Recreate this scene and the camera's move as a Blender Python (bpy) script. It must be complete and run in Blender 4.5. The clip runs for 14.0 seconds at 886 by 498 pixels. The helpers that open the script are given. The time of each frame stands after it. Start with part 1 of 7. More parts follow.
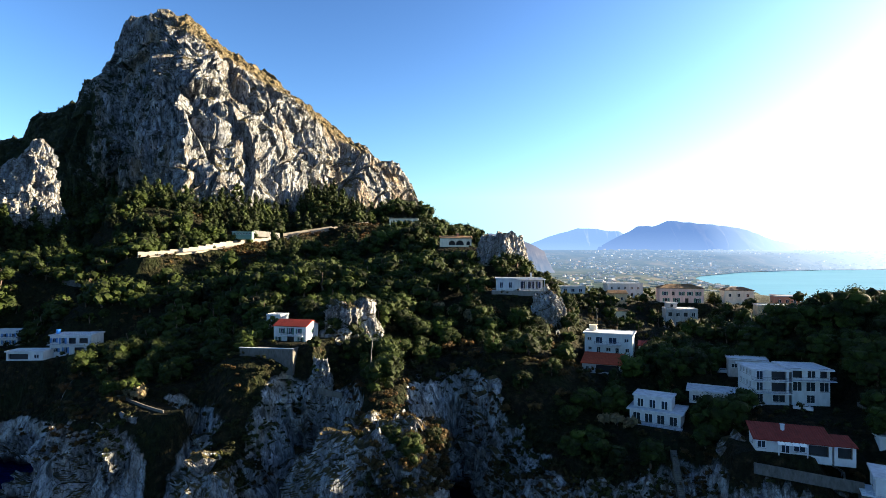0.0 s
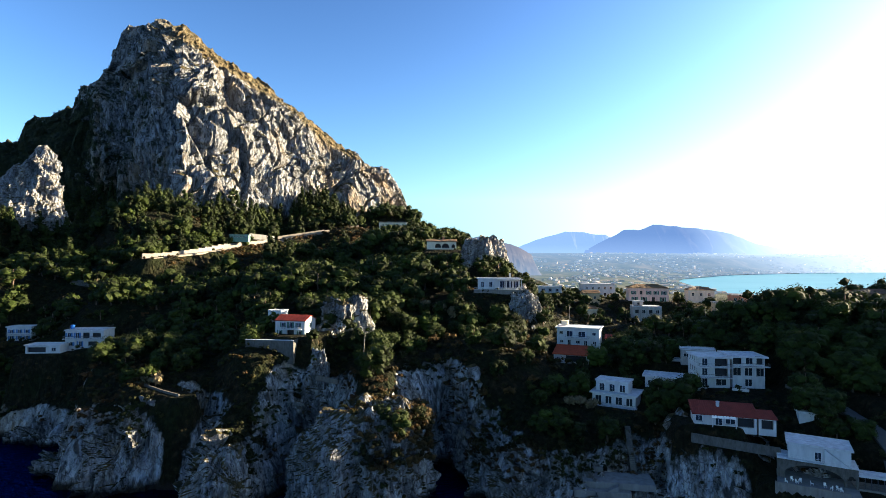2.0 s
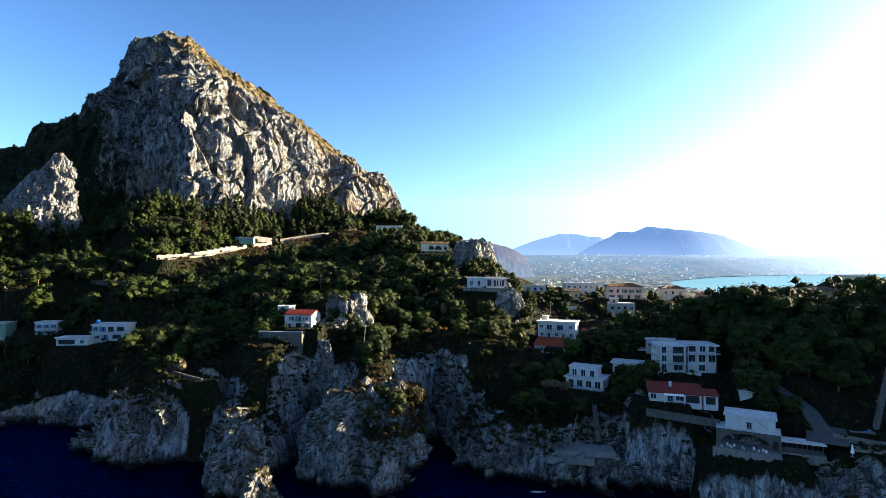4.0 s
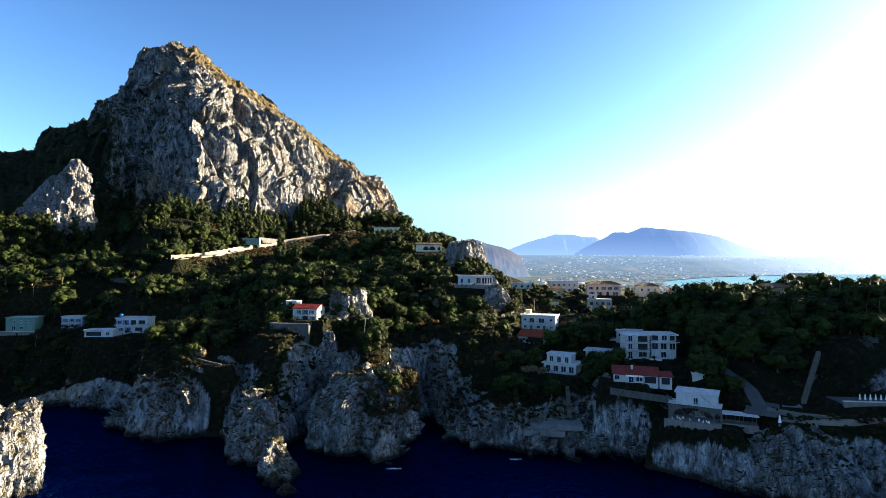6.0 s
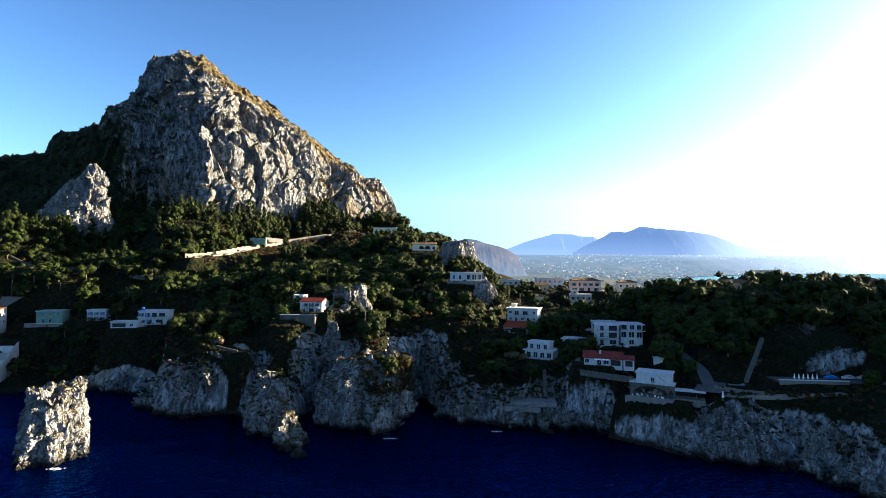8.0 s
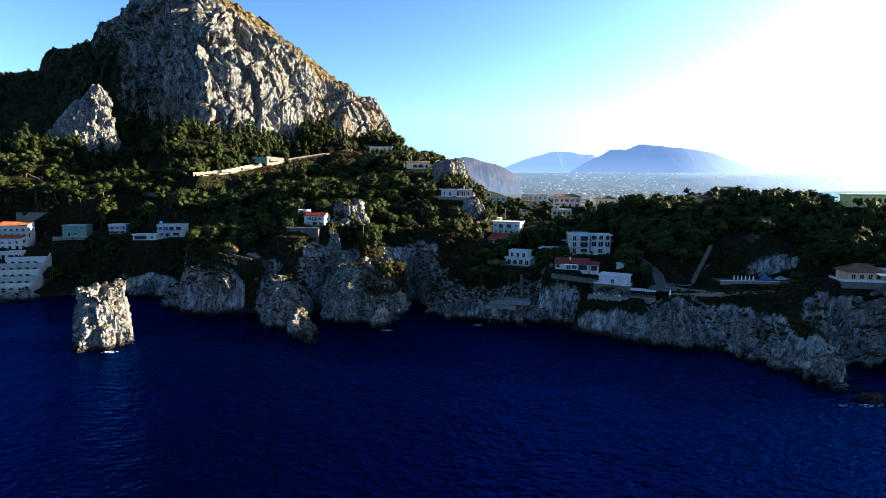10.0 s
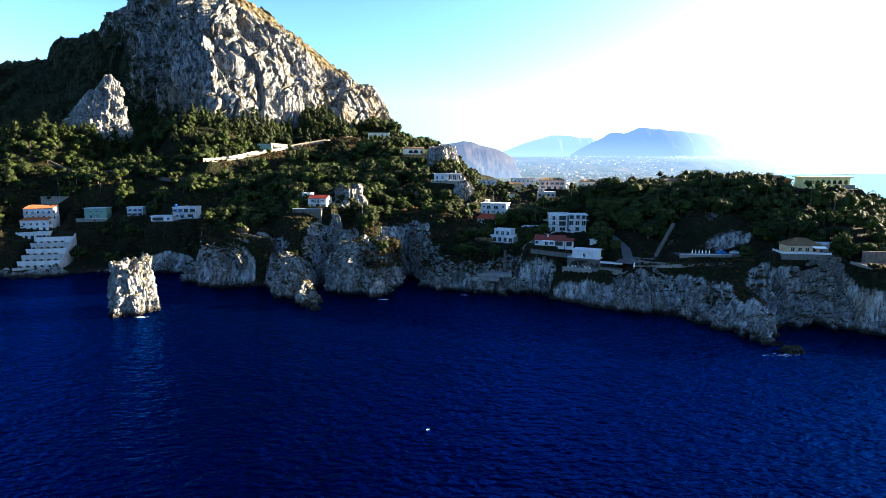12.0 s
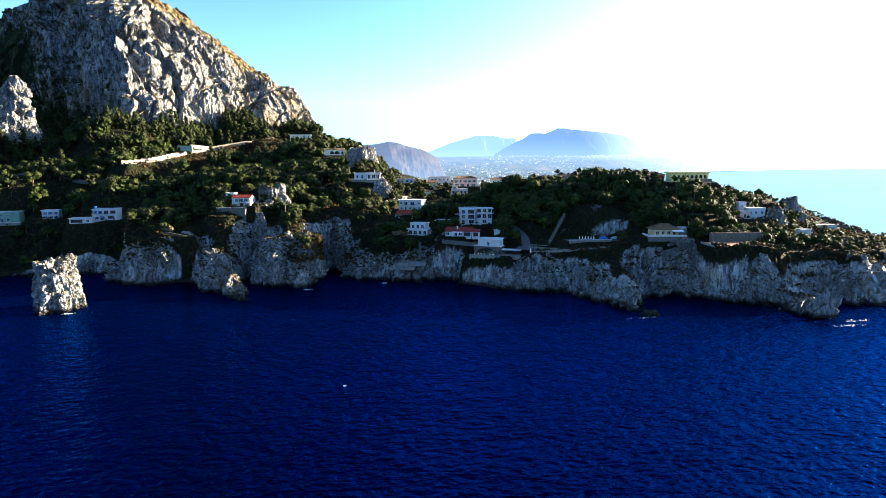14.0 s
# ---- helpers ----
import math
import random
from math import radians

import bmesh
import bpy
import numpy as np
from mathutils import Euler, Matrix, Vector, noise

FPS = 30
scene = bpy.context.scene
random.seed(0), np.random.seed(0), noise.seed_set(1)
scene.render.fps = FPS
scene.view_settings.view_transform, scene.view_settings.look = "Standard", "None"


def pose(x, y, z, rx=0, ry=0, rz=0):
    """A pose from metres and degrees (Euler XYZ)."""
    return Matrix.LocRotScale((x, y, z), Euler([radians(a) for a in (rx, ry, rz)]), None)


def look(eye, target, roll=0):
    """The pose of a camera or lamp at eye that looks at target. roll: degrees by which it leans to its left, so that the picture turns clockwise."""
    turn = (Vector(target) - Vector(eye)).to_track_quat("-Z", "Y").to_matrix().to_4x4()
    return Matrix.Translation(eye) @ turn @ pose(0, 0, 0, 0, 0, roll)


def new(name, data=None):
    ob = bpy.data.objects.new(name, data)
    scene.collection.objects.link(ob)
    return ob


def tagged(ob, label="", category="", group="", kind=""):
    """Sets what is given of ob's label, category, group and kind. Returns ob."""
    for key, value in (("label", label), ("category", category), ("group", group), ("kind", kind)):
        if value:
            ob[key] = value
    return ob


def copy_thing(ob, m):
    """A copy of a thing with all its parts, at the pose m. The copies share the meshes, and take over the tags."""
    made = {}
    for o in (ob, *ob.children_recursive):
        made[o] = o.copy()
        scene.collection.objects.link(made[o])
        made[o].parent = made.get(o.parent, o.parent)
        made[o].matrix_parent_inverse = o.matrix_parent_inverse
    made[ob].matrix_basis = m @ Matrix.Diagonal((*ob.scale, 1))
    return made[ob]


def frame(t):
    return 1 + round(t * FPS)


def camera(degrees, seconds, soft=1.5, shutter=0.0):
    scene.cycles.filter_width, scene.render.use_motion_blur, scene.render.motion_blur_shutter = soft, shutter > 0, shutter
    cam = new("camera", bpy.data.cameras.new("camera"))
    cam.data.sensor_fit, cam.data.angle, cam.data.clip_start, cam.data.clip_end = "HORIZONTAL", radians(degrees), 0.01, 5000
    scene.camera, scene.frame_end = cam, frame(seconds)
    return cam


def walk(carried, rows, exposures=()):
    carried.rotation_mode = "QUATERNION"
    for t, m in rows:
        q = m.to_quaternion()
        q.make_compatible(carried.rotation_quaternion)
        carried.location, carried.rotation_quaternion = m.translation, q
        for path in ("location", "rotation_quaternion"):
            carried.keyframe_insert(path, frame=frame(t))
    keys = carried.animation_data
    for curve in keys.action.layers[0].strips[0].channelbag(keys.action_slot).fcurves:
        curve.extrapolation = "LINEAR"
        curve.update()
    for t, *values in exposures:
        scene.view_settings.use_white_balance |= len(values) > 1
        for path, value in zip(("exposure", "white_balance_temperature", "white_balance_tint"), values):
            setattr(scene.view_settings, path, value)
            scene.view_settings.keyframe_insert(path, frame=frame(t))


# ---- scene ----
cam = camera(78.4, 14.0, soft=0.65)
PATH = [
    (0, (-1.884, -4.273, 63.777), (-1.932, -2.274, 63.808), 0.2),
    (0.5, (-1.526, -8.568, 63.684), (-1.566, -6.568, 63.717), 0.2),
    (1, (-1.107, -13.211, 63.541), (-1.137, -11.211, 63.577), 0.3),
    (1.5, (-0.776, -17.964, 63.397), (-0.794, -15.965, 63.437), 0.3),
    (2, (-0.436, -23.097, 63.248), (-0.442, -21.098, 63.29), 0.3),
    (2.5, (-0.285, -28.248, 63.16), (-0.285, -26.248, 63.203), 0.3),
    (3, (0.014, -33.833, 63.071), (0.019, -31.834, 63.116), 0.3),
    (5.3, (2.208, -60.072, 62.31), (2.225, -58.073, 62.362), 0.3),
    (5.5, (2.409, -62.443, 62.284), (2.427, -60.444, 62.334), 0.3),
    (6, (2.907, -68.594, 62.167), (2.929, -66.594, 62.218), 0.3),
    (6.5, (3.514, -74.733, 62.057), (3.539, -72.734, 62.109), 0.3),
    (7, (4.22, -81.133, 61.921), (4.245, -79.134, 61.973), 0.3),
    (9.3, (7.98, -110.443, 60.735), (8.008, -108.443, 60.751), 0.3),
    (9.5, (8.372, -113.134, 60.71), (8.402, -111.135, 60.65), 0.3),
    (10, (9.339, -119.97, 60.813), (9.372, -117.986, 60.564), 0.2),
    (10.5, (10.21, -126.527, 61.103), (10.244, -124.551, 60.799), 0.2),
    (11, (11.32, -133.415, 61.263), (11.353, -131.439, 60.959), 0.1),
    (11.5, (12.337, -140.209, 61.316), (12.37, -138.233, 61.011), 0.0),
    (12, (13.706, -147.228, 61.305), (13.737, -145.252, 60.999), -0.0),
    (12.5, (15.145, -154.059, 61.246), (15.173, -152.083, 60.939), -0.1),
    (13, (16.803, -161.082, 61.125), (16.864, -159.107, 60.819), -0.2),
    (13.5, (17.828, -167.718, 60.977), (18.036, -165.753, 60.672), -0.4),
    (14, (18.499, -174.677, 60.846), (18.787, -172.721, 60.54), -0.5),
]
walk(cam, [(t, look(eye, target, roll)) for t, eye, target, roll in PATH],
     exposures=[(0.0, 1.86, 6150, 10), (7.2, 1.86, 6150, 10), (9.3, 1.74, 6100, 10), (10.0, 1.84, 6080, 10), (10.8, 2.2, 6050, 10), (12.0, 2.45, 6000, 10), (14.0, 2.42, 6000, 10)])

# ---- sky and sun ----
SUN_AZ, SUN_EL = 76.0, 13.0      # degrees clockwise from +y, degrees up
world = bpy.data.worlds.new("sky")
scene.world = world
world.use_nodes = True
wn, wl = world.node_tree.nodes, world.node_tree.links
wn.clear()
w_tex = wn.new("ShaderNodeTexCoord")
w_sep = wn.new("ShaderNodeSeparateXYZ")
w_max = wn.new("ShaderNodeMath")
w_max.operation = "MAXIMUM"
w_max.inputs[1].default_value = 0.11
w_com = wn.new("ShaderNodeCombineXYZ")
w_sky = wn.new("ShaderNodeTexSky")
w_sky.sky_type = "NISHITA"
w_sky.sun_disc = False
w_sky.sun_elevation = radians(SUN_EL)
w_sky.sun_rotation = radians(SUN_AZ)
w_sky.air_density, w_sky.dust_density, w_sky.ozone_density = 1.0, 1.5, 2.2
w_gam = wn.new("ShaderNodeHueSaturation")
w_gam.inputs["Saturation"].default_value = 0.97
w_pow = wn.new("ShaderNodeGamma")
w_pow.inputs[1].default_value = 1.75
w_cap = wn.new("ShaderNodeVectorMath")      # the bright air round the sun levels off
w_cap.operation = "MINIMUM"
w_cap.inputs[1].default_value = (7.0, 8.6, 9.7)
w_bg = wn.new("ShaderNodeBackground")
w_bg.inputs[1].default_value = 0.042
w_out = wn.new("ShaderNodeOutputWorld")
wl.new(w_tex.outputs["Generated"], w_sep.inputs[0])
wl.new(w_sep.outputs[0], w_com.inputs[0])
wl.new(w_sep.outputs[1], w_com.inputs[1])
wl.new(w_sep.outputs[2], w_max.inputs[0])
wl.new(w_max.outputs[0], w_com.inputs[2])
wl.new(w_com.outputs[0], w_sky.inputs[0])
wl.new(w_sky.outputs[0], w_gam.inputs["Color"])
wl.new(w_gam.outputs[0], w_pow.inputs[0])
wl.new(w_pow.outputs[0], w_cap.inputs[0])
wl.new(w_cap.outputs[0], w_bg.inputs[0])
wl.new(w_bg.outputs[0], w_out.inputs[0])

sun_data = bpy.data.lights.new("sun", "SUN")
sun_data.energy, sun_data.angle, sun_data.color = 10.0, radians(0.5), (1.0, 0.80, 0.53)
sun = new("sun", sun_data)
s_dir = Vector((math.sin(radians(SUN_AZ)) * math.cos(radians(SUN_EL)), math.cos(radians(SUN_AZ)) * math.cos(radians(SUN_EL)), math.sin(radians(SUN_EL))))
sun.matrix_world = look(s_dir * 900, (0, 0, 0))


# ---- noise and mesh helpers ----
def vnoise(x, y, z, seed=0):
    """Smooth value noise in -1..1 on arrays."""
    x, y, z = np.broadcast_arrays(np.asarray(x, float), np.asarray(y, float), np.asarray(z, float))
    ix, iy, iz = np.floor(x).astype(np.int64), np.floor(y).astype(np.int64), np.floor(z).astype(np.int64)
    fx, fy, fz = x - ix, y - iy, z - iz
    ux, uy, uz = fx * fx * (3 - 2 * fx), fy * fy * (3 - 2 * fy), fz * fz * (3 - 2 * fz)
    out = np.zeros(x.shape)
    for dx in (0, 1):
        for dy in (0, 1):
            for dz in (0, 1):
                k = ((ix + dx) * 374761393 + (iy + dy) * 668265263 + (iz + dz) * 1274126177 + seed * 974634777) & 0xFFFFFFFF
                k = ((k ^ (k >> 13)) * 1274126177) & 0xFFFFFFFF
                k = ((k ^ (k >> 16)) * 2246822519) & 0xFFFFFFFF
                v = (k ^ (k >> 15)) & 0xFFFFFF
                out += v / 8388607.5 * (ux if dx else 1 - ux) * (uy if dy else 1 - uy) * (uz if dz else 1 - uz)
    return out - 1.0


def fbm(x, y, z, octaves=4, seed=0):
    total, a = 0, 0.5
    for i in range(octaves):
        total = total + a * vnoise(x, y, z, seed + i)
        x, y, z, a = x * 2.03, y * 2.03, z * 2.03, a * 0.5
    return total


def ridged(x, y, z, octaves=4, seed=0):
    """Sharp crests and creases, 0..1."""
    total, a = 0, 0.5
    for i in range(octaves):
        total = total + a * (1 - np.abs(vnoise(x, y, z, seed + i)) * 1.6)
        x, y, z, a = x * 2.1, y * 2.1, z * 2.1, a * 0.5
    return total


def facets(x, y, z, seed=0, tilt=0.5):
    """Broken rock: every cell of a random mosaic is a flat face with its own height and lean, about -1..1."""
    x, y, z = np.broadcast_arrays(np.asarray(x, float), np.asarray(y, float), np.asarray(z, float))
    ix, iy, iz = np.floor(x).astype(np.int64), np.floor(y).astype(np.int64), np.floor(z).astype(np.int64)
    best, out = np.full(x.shape, 1e9), np.zeros(x.shape)
    for dx in (-1, 0, 1):
        for dy in (-1, 0, 1):
            for dz in (-1, 0, 1):
                k = ((ix + dx) * 374761393 + (iy + dy) * 668265263 + (iz + dz) * 1274126177 + seed * 974634777) & 0xFFFFFFFF
                r = []
                for _ in range(6):
                    k = ((k ^ (k >> 13)) * 1274126177) & 0xFFFFFFFF
                    k = (k ^ (k >> 16)) & 0xFFFFFFFF
                    r.append((k & 0xFFFF) / 65535.0)
                ex, ey, ez = x - ix - dx - r[0], y - iy - dy - r[1], z - iz - dz - r[2]
                d = ex * ex + ey * ey + ez * ez
                v = (r[3] - 0.5) * 1.2 + tilt * ((r[4] - 0.5) * 2 * (ex + ey) + (r[5] - 0.5) * 2 * ez)
                near = d < best
                best, out = np.where(near, d, best), np.where(near, v, out)
    return out


def mesh_np(name, verts, faces, materials=(), smooth=False, index=None):
    me = bpy.data.meshes.new(name)
    faces = np.asarray(faces, dtype=np.int32)
    m, k = faces.shape
    me.vertices.add(len(verts))
    me.vertices.foreach_set("co", np.asarray(verts, dtype=np.float32).ravel())
    keep = np.ones((m, k), bool)
    if k == 4:
        keep[:, 3] = faces[:, 3] != faces[:, 2]
    size = keep.sum(1)
    me.loops.add(int(size.sum()))
    me.loops.foreach_set("vertex_index", faces[keep])
    me.polygons.add(m)
    me.polygons.foreach_set("loop_start", (np.cumsum(size) - size).astype(np.int32))
    if index is not None:
        me.polygons.foreach_set("material_index", np.asarray(index, dtype=np.int32))
    me.polygons.foreach_set("use_smooth", np.full(m, smooth))
    for mat in materials:
        me.materials.append(mat)
    me.update(calc_edges=True)
    return me


def grid_faces(rows, cols, wrap=False):
    i = np.arange(rows - 1)[:, None] * cols
    j = np.arange(cols if wrap else cols - 1)[None, :]
    j2 = (j + 1) % cols
    return np.stack([i + j, i + j2, i + cols + j2, i + cols + j], -1).reshape(-1, 4)


def smoothstep(a, b, v):
    t = np.clip((v - a) / (b - a), 0, 1)
    return t * t * (3 - 2 * t)


# ---- materials ----
class Mat:
    """A small node-graph writer round one Principled BSDF."""

    def __init__(self, name, rough=0.8, spec=0.3, metal=0.0):
        self.mat = bpy.data.materials.new(name)
        self.mat.use_nodes = True
        self.t = self.mat.node_tree
        self.p = self.t.nodes["Principled BSDF"]
        self.p.inputs["Roughness"].default_value = rough
        self.p.inputs["Specular IOR Level"].default_value = spec
        self.p.inputs["Metallic"].default_value = metal
        self.geo = self.t.nodes.new("ShaderNodeNewGeometry")

    def put(self, a, b):
        if isinstance(a, (int, float, tuple)):
            if isinstance(a, tuple) and len(a) == 3:
                a = (*a, 1.0)
            b.default_value = a
        else:
            self.t.links.new(a, b)

    def pos(self, sx=1.0, sy=1.0, sz=1.0):
        n = self.t.nodes.new("ShaderNodeMapping")
        n.inputs["Scale"].default_value = (sx, sy, sz)
        self.put(self.geo.outputs["Position"], n.inputs[0])
        return n.outputs[0]

    def noise(self, vec, scale, detail=4.0, rough=0.55):
        n = self.t.nodes.new("ShaderNodeTexNoise")
        n.inputs["Scale"].default_value, n.inputs["Detail"].default_value, n.inputs["Roughness"].default_value = scale, detail, rough
        self.put(vec, n.inputs["Vector"])
        return n.outputs[0]

    def cells(self, vec, scale, feature="DISTANCE_TO_EDGE"):
        n = self.t.nodes.new("ShaderNodeTexVoronoi")
        n.feature = feature
        n.inputs["Scale"].default_value = scale
        self.put(vec, n.inputs["Vector"])
        return n.outputs["Distance"]

    def warp(self, vec, scale, amount):
        n = self.t.nodes.new("ShaderNodeTexNoise")
        n.inputs["Scale"].default_value = scale
        self.put(vec, n.inputs["Vector"])
        a = self.t.nodes.new("ShaderNodeVectorMath")
        a.operation = "MULTIPLY_ADD"
        self.put(n.outputs["Color"], a.inputs[0])
        a.inputs[1].default_value = (amount, amount, amount)
        self.put(vec, a.inputs[2])
        return a.outputs[0]

    def ramp(self, f, *stops):
        n = self.t.nodes.new("ShaderNodeValToRGB")
        e = n.color_ramp.elements
        while len(e) < len(stops):
            e.new(0.5)
        for el, (at, c) in zip(e, stops):
            el.position, el.color = at, ((c, c, c, 1) if isinstance(c, (int, float)) else (*c, 1))
        self.put(f, n.inputs[0])
        return n.outputs[0]

    def mix(self, f, a, b, kind="MIX"):
        n = self.t.nodes.new("ShaderNodeMix")
        n.data_type, n.blend_type = "RGBA", kind
        self.put(f, n.inputs[0]), self.put(a, n.inputs[6]), self.put(b, n.inputs[7])
        return n.outputs[2]

    def math(self, op, a, b=0.0):
        n = self.t.nodes.new("ShaderNodeMath")
        n.operation = op
        self.put(a, n.inputs[0]), self.put(b, n.inputs[1])
        return n.outputs[0]

    def axis(self, out, which):
        n = self.t.nodes.new("ShaderNodeSeparateXYZ")
        self.put(out, n.inputs[0])
        return n.outputs[which]

    def colour(self, c):
        self.put(c, self.p.inputs["Base Color"])
        return self

    def bump(self, h, strength=0.5, dist=0.3):
        n = self.t.nodes.new("ShaderNodeBump")
        n.inputs["Strength"].default_value, n.inputs["Distance"].default_value = strength, dist
        self.put(h, n.inputs["Height"])
        self.put(n.outputs[0], self.p.inputs["Normal"])
        return self


def rock_nodes(m, stretch=0.55, gain=1.0, block=0.42, stain=0.7, film=0.85):
    """Weathered limestone: pale grey with ochre stains, grey lichen films and thin dark joints."""
    v = m.pos(1, 1, stretch)
    big, mid, fine = m.noise(v, 0.035, 5), m.noise(v, 0.22, 7, 0.66), m.noise(v, 1.5, 6, 0.72)
    streak = m.noise(m.warp(m.pos(1, 1, 0.12), 0.1, 3.0), 0.3, 5, 0.6)
    c = m.ramp(mid, (0.30, (0.145, 0.15, 0.15)), (0.45, (0.31, 0.32, 0.325)), (0.62, (0.465, 0.48, 0.49)))
    c = m.mix(m.ramp(streak, (0.36, 0.65), (0.5, 0.0)), c, (0.13, 0.13, 0.125))
    lichen = m.noise(m.warp(m.pos(1, 1, 0.22), 0.4, 1.5), 0.62, 4, 0.6)
    c = m.mix(m.ramp(lichen, (0.40, film), (0.47, 0.0)), c, (0.045, 0.045, 0.042))
    c = m.mix(m.ramp(big, (0.5, 0.0), (0.66, stain)), c, (0.38, 0.27, 0.15))
    c = m.mix(1.0, c, (gain, gain, gain), "MULTIPLY")
    c = m.mix(m.ramp(fine, (0.34, 0.6), (0.46, 0.0)), c, (0.06, 0.056, 0.048))
    seam = m.math("ABSOLUTE", m.math("SUBTRACT", m.noise(m.pos(1, 1, 0.28), 0.16, 6, 0.62), 0.5))
    seam2 = m.math("ABSOLUTE", m.math("SUBTRACT", m.noise(m.pos(1, 1, 0.4), 0.6, 5, 0.6), 0.5))
    c = m.mix(m.ramp(seam, (0.0, 0.85), (0.012, 0.0)), c, (0.035, 0.033, 0.03))
    c = m.mix(m.ramp(seam2, (0.0, 0.55), (0.016, 0.0)), c, (0.04, 0.038, 0.033))
    chunk = m.cells(m.warp(m.pos(1, 1, stretch), 0.5, 2.2), block)
    c = m.mix(m.ramp(chunk, (0.0, 0.55), (0.05, 0.0)), c, (0.05, 0.048, 0.044))
    h = m.math("ADD", m.ramp(chunk, (0.0, 0.0), (0.35, 1.2)), m.math("MULTIPLY", mid, 1.4))
    h = m.math("ADD", h, m.math("ADD", m.math("MULTIPLY", fine, 0.5), m.math("ADD", m.ramp(seam, (0.0, 0.0), (0.05, 0.8)), m.ramp(seam2, (0.0, 0.0), (0.05, 0.35)))))
    return c, h


def make_rock(name, stretch=0.55, scrub=0.55, wooded=False, gain=1.0, block=0.42, stain=0.7, film=0.85):
    m = Mat(name, 0.92, 0.15)
    c, h = rock_nodes(m, stretch, gain, block, stain, film)
    nz = m.axis(m.geo.outputs["Normal"], 2)
    n2 = m.noise(m.pos(), 0.22, 5, 0.65)
    flat = m.math("ADD", nz, m.math("MULTIPLY", m.math("SUBTRACT", n2, 0.5), 0.9))
    grass = m.ramp(m.noise(m.pos(), 0.5, 4), (0.35, (0.02, 0.022, 0.008)), (0.68, (0.12, 0.09, 0.036)))
    c = m.mix(m.ramp(flat, (scrub, 0.0), (scrub + 0.12, 1.0)), c, grass)
    if wooded:
        at = m.t.nodes.new("ShaderNodeAttribute")
        at.attribute_name = "wooded"
        k = m.math("ADD", m.noise(m.pos(), 0.14, 6, 0.7), m.math("MULTIPLY", at.outputs["Fac"], 0.4))
        # dark bush patches, also standing in for shade on the west face
        bush = m.ramp(n2, (0.35, (0.010, 0.015, 0.006)), (0.7, (0.04, 0.045, 0.016)))
        c = m.mix(m.ramp(k, (0.60, 0.0), (0.70, 1.0)), c, bush)
        top = m.t.nodes.new("ShaderNodeAttribute")
        top.attribute_name = "meadow"
        dry = m.ramp(m.noise(m.pos(), 0.25, 5, 0.7), (0.36, (0.035, 0.035, 0.012)), (0.5, (0.12, 0.088, 0.035)), (0.66, (0.2, 0.15, 0.075)))
        c = m.mix(m.math("MULTIPLY", top.outputs["Fac"], 0.85), c, dry)
    wet = m.math("ADD", m.axis(m.geo.outputs["Position"], 2), m.math("MULTIPLY", n2, 2.5))
    c = m.mix(m.ramp(m.math("MULTIPLY", wet, 0.1), (0.2, 1.0), (0.36, 0.0)), c, (0.018, 0.017, 0.015))
    return m.colour(c).bump(h, 1.0, 1.3).mat


# dim copy of the limestone: the hill's shade is put into its gain
shaded_rock_mat = make_rock("quarried_limestone", gain=0.22, stain=0.3)
rock_mat = make_rock("limestone", gain=1.0, stain=0.2, film=0.5)
cliff_mat = make_rock("mountain_limestone", 0.4, 0.60, True, 0.80, 0.10)


def make_ground():
    m = Mat("ground_scrub", 0.95, 0.1)
    rock, h = rock_nodes(m)
    nz = m.axis(m.geo.outputs["Normal"], 2)
    n1, n2 = m.noise(m.pos(), 0.09, 5), m.noise(m.pos(), 0.6, 5, 0.65)
    # soil and green near black: the dark of gaps between trees is painted in
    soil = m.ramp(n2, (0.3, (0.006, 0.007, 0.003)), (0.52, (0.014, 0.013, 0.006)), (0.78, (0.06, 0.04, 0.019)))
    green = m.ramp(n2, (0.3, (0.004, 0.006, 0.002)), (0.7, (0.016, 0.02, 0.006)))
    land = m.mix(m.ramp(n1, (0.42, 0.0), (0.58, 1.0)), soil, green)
    steep = m.math("ADD", nz, m.math("MULTIPLY", m.math("SUBTRACT", n2, 0.5), 0.6))
    at = m.t.nodes.new("ShaderNodeAttribute")
    at.attribute_name = "bare"
    cover = m.math("SUBTRACT", m.math("ADD", m.math("MULTIPLY", steep, 0.55), 0.62), at.outputs["Fac"])
    cover = m.math("ADD", cover, m.math("MULTIPLY", m.math("SUBTRACT", n1, 0.5), 0.5))
    c = m.mix(m.ramp(cover, (0.22, 0.0), (0.36, 1.0)), rock, land)
    wet = m.math("ADD", m.axis(m.geo.outputs["Position"], 2), m.math("MULTIPLY", n2, 2.5))
    c = m.mix(m.ramp(m.math("MULTIPLY", wet, 0.1), (0.22, 1.0), (0.4, 0.0)), c, (0.028, 0.024, 0.018))
    far = m.axis(m.geo.outputs["Position"], 1)
    field = m.ramp(m.noise(m.pos(1, 0.4, 1), 0.012, 4, 0.7), (0.35, (0.03, 0.045, 0.03)), (0.5, (0.06, 0.07, 0.05)), (0.65, (0.11, 0.11, 0.09)))
    c = m.mix(m.ramp(m.math("MULTIPLY", far, 0.001), (0.55, 0.0), (0.75, 1.0)), c, field)
    return m.colour(c).bump(h, 0.9, 0.9).mat


ground_mat = make_ground()


